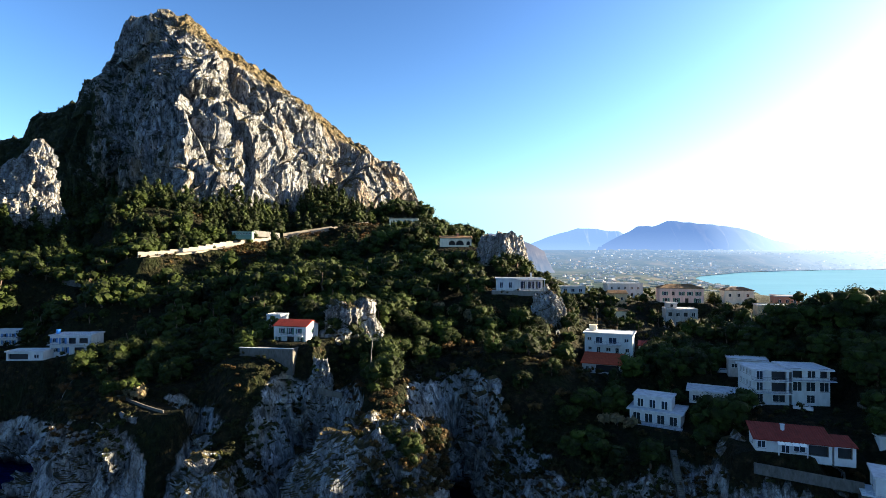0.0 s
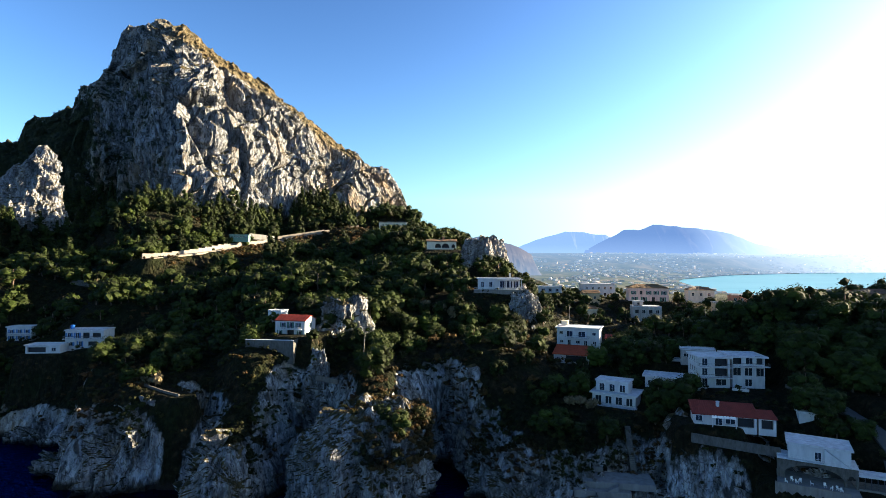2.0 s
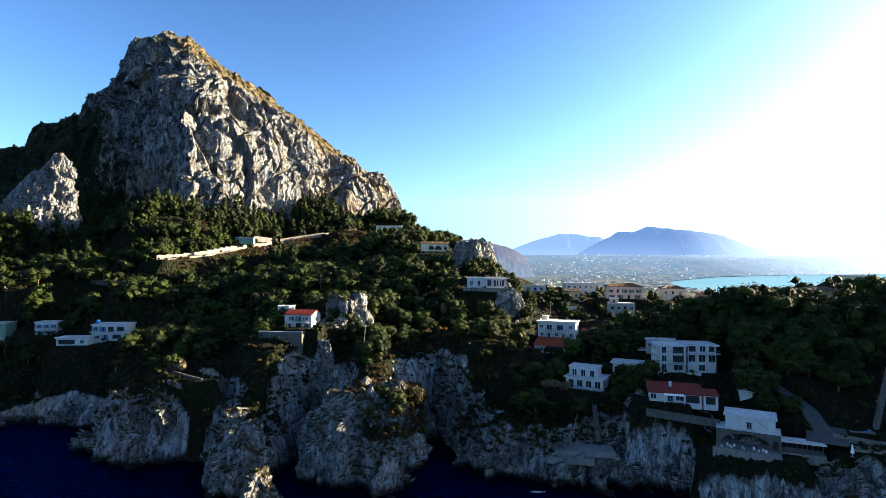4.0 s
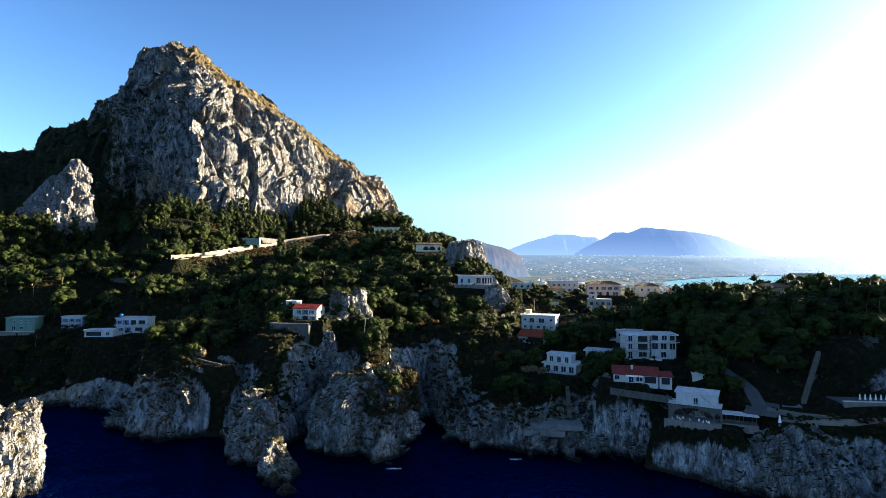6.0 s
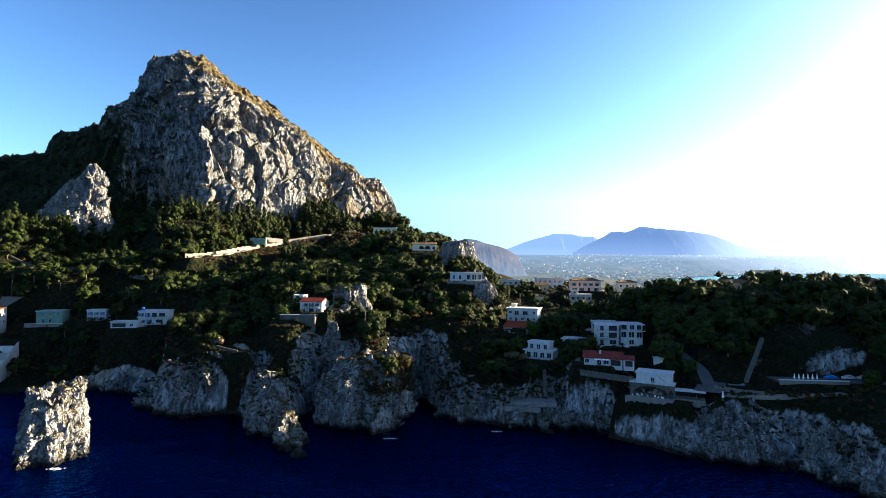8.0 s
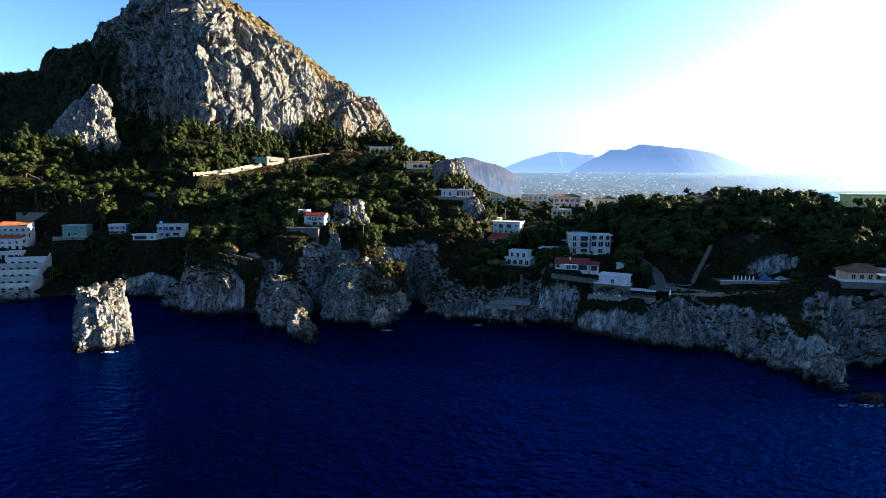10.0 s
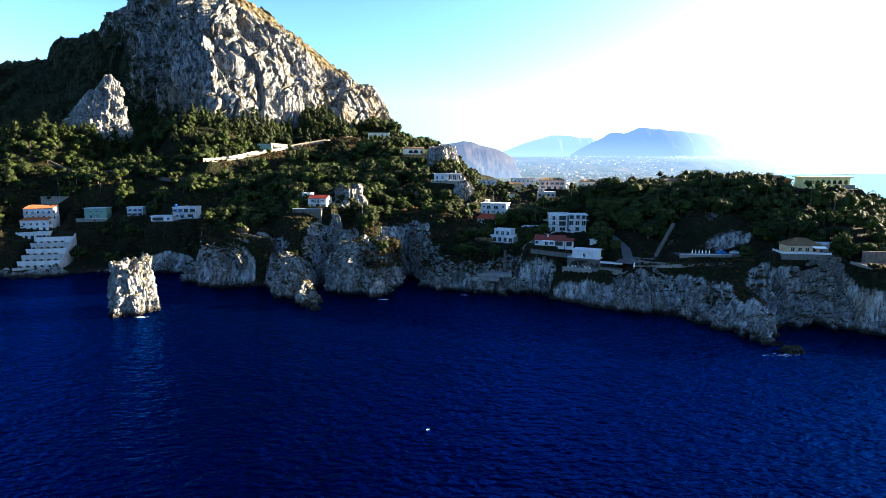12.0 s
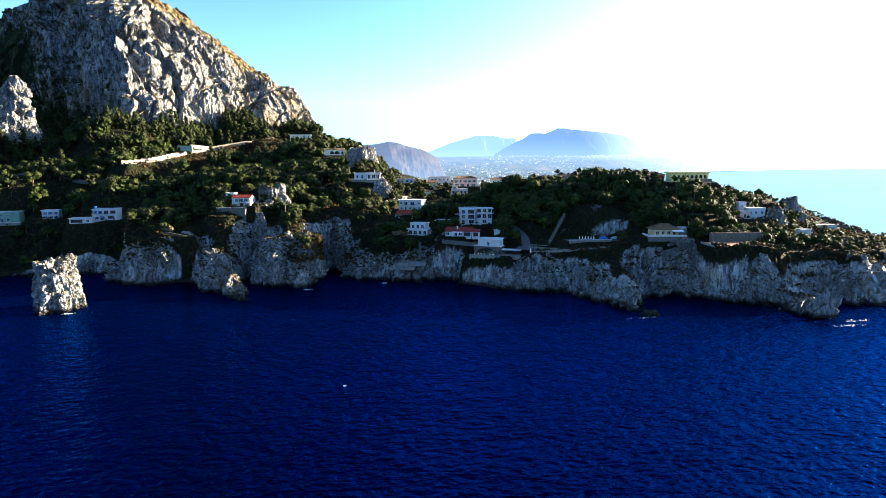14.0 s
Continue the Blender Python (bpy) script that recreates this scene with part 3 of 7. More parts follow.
# ---- the limestone mountain ----
RIDGE_LINE = np.array([(-1100, 860, 120), (-900, 760, 150), (-573, 640, 203), (-521, 600, 194), (-484, 590, 197), (-464, 577, 219), (-376, 520, 213), (-333, 480, 229), (-293, 450, 235), (-269, 430, 256),
                       (-249, 424, 262), (-223, 432, 261), (-199, 442, 243), (-174, 452, 227), (-134, 466, 201), (-102, 478, 173), (-57, 490, 147), (-38, 500, 112), (-22, 510, 86)], float)
FOOT_LINE = np.array([(-640, 350, 70), (-460, 362, 88), (-380, 368, 98), (-323, 370, 102), (-306, 372, 105), (-300, 372, 106), (-276, 380, 112), (-264, 380, 112), (-244, 374, 111), (-230, 368, 110),
                      (-210, 358, 108), (-177, 342, 103), (-155, 344, 95), (-140, 366, 95), (-117, 406, 101), (-92, 436, 106), (-54, 466, 104), (-37, 482, 96), (-22, 492, 80)], float)
# the west face turns away from the sun
turn_back = np.interp(FOOT_LINE[:, 0], [-640, -380, -306, -276, -244, -210, -170], [1.25, 1.22, 1.17, 1.12, 1.08, 1.02, 0.99])
FOOT_LINE = np.stack([FOOT_LINE[:, 0] * turn_back, FOOT_LINE[:, 1] * turn_back, 62 + (FOOT_LINE[:, 2] - 62) * turn_back], -1)


def build_mountain():
    cols, rows, back = 780, 330, 30
    k = np.concatenate([[0, 0.6], np.cumsum(np.hypot(*(RIDGE_LINE[2:, :2] - RIDGE_LINE[1:-1, :2]).T) ** 0.6 + 3) / 30 + 0.6])
    u = np.concatenate([np.linspace(k[0], k[2], 40, endpoint=False), np.linspace(k[2], k[-1], cols - 40)])
    rg = np.stack([np.interp(u, k, RIDGE_LINE[:, i]) for i in range(3)], -1)
    ft = np.stack([np.interp(u, k, FOOT_LINE[:, i]) for i in range(3)], -1)
    v = np.linspace(0, 1, rows)[:, None]
    lean = np.interp(u, [k[0], k[5], k[8], k[-1]], [1.0, 1.1, 2.3, 2.2])[None, :]
    d = v ** lean
    p = np.empty((rows, cols, 3))
    for i in (0, 1):
        p[..., i] = ft[None, :, i] + (rg - ft)[None, :, i] * d
    p[..., 2] = ft[None, :, 2] - 14 + (rg[None, :, 2] - ft[None, :, 2] + 14) * v
    du, dv = np.gradient(p, axis=1), np.gradient(p, axis=0)
    n = np.cross(du, dv)
    n /= np.linalg.norm(n, axis=-1, keepdims=True) + 1e-9
    x, y, z = p[..., 0], p[..., 1], p[..., 2]
    wx, wz = x + 9 * vnoise(x / 30, y / 30, z / 30, 61), z + 9 * vnoise(x / 26, y / 26, z / 26, 62)
    big = fbm(wx / 55, y / 55, wz / 80, 3, 71)
    butt = ridged(wx / 24, y / 34, wz / 85, 4, 81) - 0.5
    frac = ridged(wx / 9, y / 9, wz / 30, 4, 91) - 0.5
    fine = ridged(x / 4.2, y / 4.2, z / 6.5, 3, 95) - 0.5
    slab = fbm((wx + 0.4 * wz) / 16, y / 16, (wz - 0.35 * wx) / 7, 3, 97)
    fade = 1 - 0.72 * smoothstep(0.75, 1.0, v)
    crack = np.minimum(np.abs(vnoise(wx / 17, y / 30, wz / 60, 141)), np.abs(vnoise((wx - 0.6 * wz) / 22, y / 40, (wz + 0.5 * wx) / 45, 142)))
    deep = smoothstep(0.0, 0.10, crack) - 1
    slant = wx + 0.3 * wz
    plates = facets(slant / 30, y / 30, wz / 62, 161, 0.55)
    slabs = facets((slant + 4 * butt) / 12, y / 12, wz / 27, 162, 0.6)
    chips = facets((wx - 0.2 * wz) / 4.6, y / 4.6, wz / 9, 163, 0.6)
    right = smoothstep(k[10], k[11], u)[None, :] * (1 - smoothstep(k[15], k[16], u))[None, :]
    meadow = right * smoothstep(0.86, 0.90, v + 0.03 * fbm(x / 12, y / 12, z / 12, 3, 171))
    rough = fade * (1 - 0.75 * meadow)
    p = p + n * ((big * 16 + butt * 10 + plates * 9.0) * rough + deep * 4.0 * (1 - meadow) + (slabs * 4.2 + frac * 1.6 + slab * 1.2) * (0.45 + 0.55 * rough) + chips * 1.5 + fine * 0.6)[..., None]
    p[..., 2] += (fbm(x / 14, y / 14, 0, 4, 99) * 4.0 * smoothstep(0.9, 1.0, v))
    b = np.linspace(0, 1, back + 1)[1:, None]
    q = np.empty((back, cols, 3))
    q[..., 0] = p[-1][None, :, 0] + 40 * b
    q[..., 1] = p[-1][None, :, 1] + 330 * b
    q[..., 2] = p[-1][None, :, 2] * (1 - b) + 0 * b
    q[..., 2] += fbm(q[..., 0] / 20, q[..., 1] / 20, 0, 4, 12) * 8 * np.sin(b * 3.1)
    allp = np.concatenate([p, q]).reshape(-1, 3)
    me = mesh_np("mountain", allp, grid_faces(rows + back, cols), (cliff_mat,), smooth=False)
    # bush on the west flank, raised to paint its shaded side darker too
    bush_and_shade = ((1 - smoothstep(k[5], k[9], u)) + 0.30 * (1 - smoothstep(k[9], k[12], u)))[None, :] * (1 - 0.5 * smoothstep(0.5, 1.0, v)) + 0.35 * (1 - smoothstep(0.0, 0.16, v)) + 0 * u[None, :]
    wooded = np.concatenate([bush_and_shade, np.full((back, cols), 0.5)])
    me.attributes.new("wooded", "FLOAT", "POINT").data.foreach_set("value", wooded.ravel().astype(np.float32))
    crest = np.concatenate([meadow + 0 * x, np.zeros((back, cols))])
    me.attributes.new("meadow", "FLOAT", "POINT").data.foreach_set("value", crest.ravel().astype(np.float32))
    ob = new("mountain", me)
    return tagged(ob, "steep grey and ochre limestone mountain with a sheer cracked face", "mountain", kind="structure")


build_mountain()


CLIFF_FACE = []     # places on the cliffs and how far up they lie
CLIFF_TOP = []      # brink points and inland directions, for the scrub that hangs there


def build_cliffs():
    """The bare sea cliffs, a sheet swept along the waterline and torn by several sizes of fracture."""
    line = np.array([p for p in COAST_WEST + COAST_EAST + COAST_BAY[:3] if -335 <= p[0] <= 405], float)
    for _ in range(2):
        a, b = line[:-1], line[1:]
        line = np.concatenate([line[:1], np.stack([a * 0.75 + b * 0.25, a * 0.25 + b * 0.75], 1).reshape(-1, 2), line[-1:]])
    seg = np.r_[0, np.cumsum(np.hypot(*np.diff(line, axis=0).T))]
    u = np.arange(0, seg[-1], 0.6)
    c = np.stack([np.interp(u, seg, line[:, k]) for k in (0, 1)], -1)
    k = np.hanning(15)
    k /= k.sum()
    sm = np.stack([np.convolve(np.pad(c[:, i], 7, mode="edge"), k, mode="valid") for i in (0, 1)], -1)
    t = np.gradient(sm, axis=0)
    t /= np.linalg.norm(t, axis=1, keepdims=True)
    n = np.stack([-t[:, 1], t[:, 0]], -1)
    n = np.stack([np.convolve(np.pad(n[:, i], 7, mode="edge"), k, mode="valid") for i in (0, 1)], -1)
    x0 = c[:, 0]
    width = np.interp(x0, (-260, -190, -135, -112, -80, -40, -30, -8, 2, 20, 60, 100, 150, 250), (9, 9, 9, 8, 8, 7, 11, 11, 7, 11, 16, 19, 18, 18))
    steep = np.interp(x0, (-150, -119, -107, 0, 60, 100, 300), (1.1, 1.1, 0.6, 0.6, 0.8, 0.95, 0.9))
    rows = 84
    v = np.linspace(0, 1, rows)[:, None]
    reach = -1.2 + (width + 3.0) * v ** (1 / steep)
    gx, gy = c[:, 0] + n[:, 0] * reach, c[:, 1] + n[:, 1] * reach
    end = land_height(gx[-1], gy[-1])[0]
    end = np.minimum(end, np.interp(x0, (-260, -121, -110, 400), (5, 7, 30, 30)))
    z = -3.0 + (end + 3.0) * v
    z[-4:] -= np.array([0.3, 0.8, 1.6, 3.0])[:, None]
    p = np.stack([gx, gy, z], -1)
    du, dv = np.gradient(p, axis=1), np.gradient(p, axis=0)
    nn = np.cross(du, dv)
    nn /= np.linalg.norm(nn, axis=-1, keepdims=True) + 1e-9
    wx, wy = gx + 3 * vnoise(gx / 9, gy / 9, z / 9, 5), gy + 3 * vnoise(gx / 9, gy / 9, z / 9, 6)
    big = ridged(wx / 13, wy / 13, z / 30, 4, 101) - 0.55
    tilt = 0.45 * z
    mid = ridged((wx + tilt) / 4.6, wy / 4.6, z / 13, 4, 111) - 0.55
    fine = ridged(gx / 2.0, gy / 2.0, z / 2.8, 3, 121) - 0.5
    crag = facets((wx + 0.4 * z) / 5.5, wy / 5.5, z / 9, 135, 0.7)
    chip = facets((gx - 0.2 * z) / 2.0, gy / 2.0, z / 3.2, 136, 0.7)
    flute = np.abs(vnoise((wx + 0.3 * z) / 3.4, wy / 3.4, z / 15, 133)) ** 0.7
    flute2 = np.abs(vnoise((gx + 0.35 * z) / 1.5, gy / 1.5, z / 6, 134)) ** 0.7
    fade = 1 - 0.6 * smoothstep(0.85, 1, v)
    p = p + nn * ((big * 8.0 + mid * 3.0 - (flute - 0.4) * 4.2 + crag * 3.0) * fade - (flute2 - 0.4) * 1.5 + chip * 1.0 + fine * 0.5)[..., None]
    CLIFF_TOP.extend(zip(p[-6, ::3, 0], p[-6, ::3, 1], p[-6, ::3, 2], n[::3, 0], n[::3, 1]))
    for j in range(30, rows - 6, 2):
        for i in range(j % 4, len(u), 4):
            CLIFF_FACE.append((*p[j, i], j / rows))
    me = mesh_np("sea_cliff", p.reshape(-1, 3), grid_faces(rows, len(u)), (rock_mat,), smooth=False)
    return tagged(new("sea_cliff", me), "jagged grey limestone sea cliffs with a dark wet foot", "cliff", kind="structure")


build_cliffs()


def rock_mass(name, label, at, size, height, top=0.5, turn=0.0, lean=(0, 0), seed=1, rough=1.0, power=1.5, res=(72, 96), mat=None, cat="rock", sides=5):
    """A weathered rock: an uneven column narrowing to its top, creased and split."""
    rows, cols = res
    cx, cy, z0 = at
    rx, ry = size
    cap = 14
    v = np.concatenate([np.linspace(0, 1, rows - cap), np.full(cap, 1.0)])[:, None]
    shrink = np.concatenate([np.ones(rows - cap), np.linspace(0.97, 0.0, cap)])[:, None]
    th = np.linspace(0, 2 * math.pi, cols, endpoint=False)[None, :]
    lump = 1 + 0.22 * vnoise(np.cos(th) * 1.4 + seed * 7, np.sin(th) * 1.4, v * 1.5, seed)
    flat = np.cos(math.pi / sides) / np.cos(th % (2 * math.pi / sides) - math.pi / sides)
    r = (1 - (1 - top) * v ** power) * shrink * lump * (0.25 + 0.82 * flat)
    c, s = math.cos(radians(turn)), math.sin(radians(turn))
    ux, uy = np.cos(th) * r * rx, np.sin(th) * r * ry
    x = cx + ux * c - uy * s + lean[0] * v
    y = cy + ux * s + uy * c + lean[1] * v
    z = z0 + height * (v + (1 - shrink) * 0.05) + 0 * x
    k = rough * min(rx, ry, height * 0.6)
    out = (ridged(x / (k * 0.9), y / (k * 0.9), z / (k * 1.7), 4, seed + 3) - 0.5) * 0.55 * k + (ridged(x / (k * 0.3), y / (k * 0.3), z / (k * 0.5), 3, seed + 9) - 0.5) * 0.22 * k
    out = out * 0.75 + facets(x / (k * 0.5), y / (k * 0.5), z / (k * 0.85), seed + 13, 0.7) * 0.22 * k + facets(x / (k * 0.19), y / (k * 0.19), z / (k * 0.3), seed + 14, 0.7) * 0.075 * k
    ang = th + radians(turn)
    x, y = x + np.cos(ang) * out * shrink, y + np.sin(ang) * out * shrink
    z = z + smoothstep(0.6, 1.0, v) * fbm(x / (k * 0.7), y / (k * 0.7), 0, 4, seed + 5) * min(height, 20) * 0.28
    p = np.stack([x, y, z], -1).reshape(-1, 3)
    ob = new(name, mesh_np(name, p, grid_faces(rows, cols, wrap=True), (mat or rock_mat,), smooth=False))
    return tagged(ob, label, cat, kind="structure" if cat == "cliff" else "")


rock_mass("sea_rock", "tall pale limestone sea stack standing in the water", (-114.0, 80, -3), (11.8, 11.0), 23.5, 0.66, -100, (-2.2, 4.5), 4, 0.55, 1.1, (130, 190), sides=4)
rock_mass("rock_buttress", "broad grey limestone buttress rising from the sea under scrub", (-24, 119, -3), (19, 13.5), 26, 0.70, 20, (5, 6), 61, 0.6, 1.7, (110, 190), cat="cliff", sides=6)
rock_mass("rock_toe", "sunlit limestone buttress stepping down into the sea", (-56, 106, -3), (9, 8), 18, 0.5, 20, (1.5, 4), 7, 1.0, 1.1, (90, 120))
rock_mass("rock_toe", "low jagged limestone rock at the foot of a buttress", (-42, 90, -3), (7.5, 9), 12, 0.3, 25, (-2.5, 5), 9, 1.0, 1.0, (80, 110))
rock_mass("rock_toe", "small wave-washed rock in front of a sea cliff", (-37, 80, -2), (3.2, 4), 4.2, 0.3, 0, (-1, 1), 11, 1.0, 1.0, (50, 70))
rock_mass("rock_ledge", "wave-washed rock shelf off the headland point", (133, 24, -2), (8, 5), 3.6, 0.3, 20, (0, 1), 13, 1.0, 1.0, (50, 70))
rock_mass("rock_outcrop", "rounded limestone outcrop topped with bushes beside a house", (-37, 174, 29), (9.5, 8), 18.5, 0.72, 0, (0.5, 0), 17, 1.1, 2.6, (80, 110))
rock_mass("rock_pillar", "slender sunlit limestone pillar below a house terrace", (-41, 150, 19), (4.0, 4.0), 15.5, 0.45, 0, (1.2, 0), 19, 0.9, 1.3, (70, 80))
rock_mass("rock_crag", "grey limestone crag beside an arcaded house", (18, 250, 54), (12, 7), 19, 0.8, 0, (0.5, 0), 23, 0.6, 3.0, (80, 110))
rock_mass("rock_crag", "rocky bluff falling away below a modern house", (33, 197, 30), (6.5, 6.5), 20.5, 0.75, 0, (-1, 3), 29, 0.9, 2.0, (80, 90))
rock_mass("rock_spur", "sunlit limestone spur at the foot of the mountain", (-270, 306, 74), (36, 14), 55, 0.20, 8, (24, 3), 37, 0.6, 1.1, (110, 140), cat="cliff")
rock_mass("rock_face", "bare grey quarried rock face behind a parking terrace", (150, 108.5, 14), (27, 5.0), 10.5, 0.85, -6, (0, 4), 59, 1.0, 2.0, (90, 220), mat=shaded_rock_mat, cat="cliff")
rock_mass("rock_crag", "bare scarred limestone outcrop on the wooded hill", (151, 108, 20), (7, 6), 16, 0.35, 0, (-3, 5), 43, 0.9, 1.0, (70, 80), mat=shaded_rock_mat)
rock_mass("rock_crag", "pale rounded boulder outcrop on the cape", (243, 93, 27), (6, 5), 9, 0.5, 0, (0, 1), 47, 0.9, 1.3, (50, 70))
rock_mass("rock_crag", "broken limestone cap on the end of the cape", (277, 118, 22), (9, 8), 16, 0.4, 0, (-3, 2), 53, 0.9, 1.1, (60, 80))


# ---- far land over the bay ----
def far_range(name, label, xs, zs, y, depth, mat, seed):
    cols, rows = 260, 26
    x = np.linspace(xs[0], xs[-1], cols)[None, :]
    top = np.interp(x[0], xs, zs)[None, :] * (1 + 0.05 * fbm(x / (depth * 0.35), 0, 0, 5, seed))
    v = np.linspace(0, 1, rows)[:, None]
    z = top * v ** 1.3
    gx = x + 0 * v
    gy = y + depth * v - (top * 1.1) * ridged(x / (depth * 0.33), v * 1.2, 0, 4, seed) * v * (1 - v) * 1.3
    p = np.stack([gx, gy, z - 4], -1).reshape(-1, 3)
    return tagged(new(name, mesh_np(name, p, grid_faces(rows, cols), (mat,), smooth=True)), label, "mountains", kind="structure")


# the haze of each range sits in its material as a glow
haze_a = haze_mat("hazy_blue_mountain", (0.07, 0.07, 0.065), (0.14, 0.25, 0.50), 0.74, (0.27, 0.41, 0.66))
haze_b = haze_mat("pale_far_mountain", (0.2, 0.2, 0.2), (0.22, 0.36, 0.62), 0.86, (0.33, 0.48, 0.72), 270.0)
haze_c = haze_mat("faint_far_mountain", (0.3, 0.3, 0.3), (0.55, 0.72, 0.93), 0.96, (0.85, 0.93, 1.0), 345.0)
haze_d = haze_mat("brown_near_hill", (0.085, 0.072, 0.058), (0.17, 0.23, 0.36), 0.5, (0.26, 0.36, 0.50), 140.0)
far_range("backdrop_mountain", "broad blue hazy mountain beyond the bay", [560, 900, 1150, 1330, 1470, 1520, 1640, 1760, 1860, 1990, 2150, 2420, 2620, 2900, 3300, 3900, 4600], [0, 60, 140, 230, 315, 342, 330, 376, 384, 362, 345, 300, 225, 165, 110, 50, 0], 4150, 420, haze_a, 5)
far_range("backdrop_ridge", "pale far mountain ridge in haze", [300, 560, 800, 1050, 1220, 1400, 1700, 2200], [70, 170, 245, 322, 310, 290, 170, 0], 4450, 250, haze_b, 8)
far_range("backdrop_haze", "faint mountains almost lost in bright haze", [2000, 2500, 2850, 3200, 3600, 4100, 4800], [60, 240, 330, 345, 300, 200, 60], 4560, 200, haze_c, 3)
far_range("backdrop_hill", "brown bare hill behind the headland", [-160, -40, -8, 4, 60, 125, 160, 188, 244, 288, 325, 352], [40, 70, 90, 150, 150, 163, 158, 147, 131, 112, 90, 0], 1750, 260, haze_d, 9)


def plain_edge(y):
    """The far shore of the bay: how far the plain reaches to the east."""
    return np.interp(y, [500, 1200, 1650, 1900, 2500, 3000, 3300, 3500, 3700], [380, 560, 700, 830, 1300, 1950, 2700, 3600, 4800]) + 18


def plain_height(x, y):
    """The plain lifts from its shore towards the foot of the mountains."""
    return 3.0 + 11.6 * smoothstep(0, 200, plain_edge(y) - x) + 112 * smoothstep(1700, 4300, y + 0 * x) ** 1.2 * smoothstep(0, 900, plain_edge(y) - x)


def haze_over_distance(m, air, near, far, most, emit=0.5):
    """Paints haze into a surface as emission, thicker with distance over the plain."""
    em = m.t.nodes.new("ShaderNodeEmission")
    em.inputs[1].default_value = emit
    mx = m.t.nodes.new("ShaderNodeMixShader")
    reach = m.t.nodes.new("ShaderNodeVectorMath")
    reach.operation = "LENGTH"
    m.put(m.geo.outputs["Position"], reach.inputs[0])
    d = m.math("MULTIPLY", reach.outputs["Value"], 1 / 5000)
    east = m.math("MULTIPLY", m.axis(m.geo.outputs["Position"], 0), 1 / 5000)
    # haze glow painted whiter towards the sunny east
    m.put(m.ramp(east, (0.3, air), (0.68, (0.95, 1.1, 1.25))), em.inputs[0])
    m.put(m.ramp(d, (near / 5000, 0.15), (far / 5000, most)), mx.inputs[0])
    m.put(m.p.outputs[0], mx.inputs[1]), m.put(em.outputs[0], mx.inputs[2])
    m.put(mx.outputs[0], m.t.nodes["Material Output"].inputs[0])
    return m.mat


def build_plain():
    """The cultivated plain far behind the headland, distance haze painted into its material."""
    ys = np.geomspace(840, 4500, 60)
    u = np.linspace(0, 1, 110)
    gx = -2500 + (plain_edge(ys)[:, None] + 2500) * u[None, :]
    gy = ys[:, None] + 0 * u[None, :]
    z = plain_height(gx, gy)
    m = Mat("hazy_plain", 1.0, 0.0)
    n, n2 = m.noise(m.pos(1, 0.4, 1), 0.010, 5, 0.7), m.noise(m.pos(1, 0.3, 1), 0.05, 4, 0.65)
    c = m.ramp(n, (0.36, (0.035, 0.05, 0.02)), (0.5, (0.075, 0.085, 0.04)), (0.64, (0.16, 0.14, 0.085)))
    m.colour(m.mix(m.ramp(n2, (0.5, 0.0), (0.7, 0.8)), c, (0.025, 0.04, 0.018)))
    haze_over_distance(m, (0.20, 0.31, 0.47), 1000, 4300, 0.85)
    p = np.stack([gx, gy, z], -1).reshape(-1, 3)
    tagged(new("backdrop_plain", mesh_np("backdrop_plain", p, grid_faces(60, 110), (m.mat,))), "hazy farmed plain stretching to far mountains", "plain", kind="structure")


build_plain()


def build_town():
    rng = np.random.default_rng(5)
    vs, fs = [], []
    cube = np.array([(x, y, z) for z in (0, 1) for x, y in ((-.5, -.5), (.5, -.5), (.5, .5), (-.5, .5))], float)
    quads = np.array([(0, 1, 5, 4), (1, 2, 6, 5), (2, 3, 7, 6), (3, 0, 4, 7), (4, 5, 6, 7)])
    for i in range(5200):
        y = 720 + 3300 * rng.random() ** 0.9
        x = y * rng.uniform(0.02, 0.95)
        shore = plain_edge(y) - x
        if shore < 12:
            continue
        if vnoise(x / 160, y / 300, 0, 77) < (-0.1 if shore > 350 else -0.6):
            continue
        k = 0.42 + y / 4200
        w, d, h = rng.uniform(6, 15) * k, rng.uniform(8, 14), rng.uniform(3, 8) * k
        a = rng.uniform(-0.5, 0.5)
        p = cube * (w, d, h)
        c, s = math.cos(a), math.sin(a)
        p = np.stack([p[:, 0] * c - p[:, 1] * s + x, p[:, 0] * s + p[:, 1] * c + y, p[:, 2] + (plain_height(x, y) if y > 1050 else max(3.0, min(14.0, ground_z(x, y)))) - 1], -1)
        fs.append(quads + 8 * len(vs))
        vs.append(p)
    m = Mat("far_town_walls", 0.9, 0.1)
    # dark green islands are plain boxes standing for trees
    m.colour(m.ramp(m.geo.outputs["Random Per Island"], (0.0, (0.48, 0.46, 0.42)), (0.25, (0.40, 0.34, 0.27)), (0.4, (0.32, 0.21, 0.14)), (0.46, (0.05, 0.07, 0.035)), (0.85, (0.06, 0.08, 0.04)), (1.0, (0.5, 0.5, 0.5))))
    # distance haze painted over town and trees as a glow
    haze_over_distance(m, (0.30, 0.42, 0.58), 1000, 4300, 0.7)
    ob = new("far_town", mesh_np("far_town", np.concatenate(vs), np.concatenate(fs), (m.mat,)))
    tagged(ob, "distant pale town scattered over the plain along the bay", "town", kind="stuff")


build_town()


def join(parts):
    vs, fs, n = [], [], 0
    for v, f in parts:
        vs.append(v), fs.append(f + n)
        n += len(v)
    return np.concatenate(vs), np.concatenate(fs)


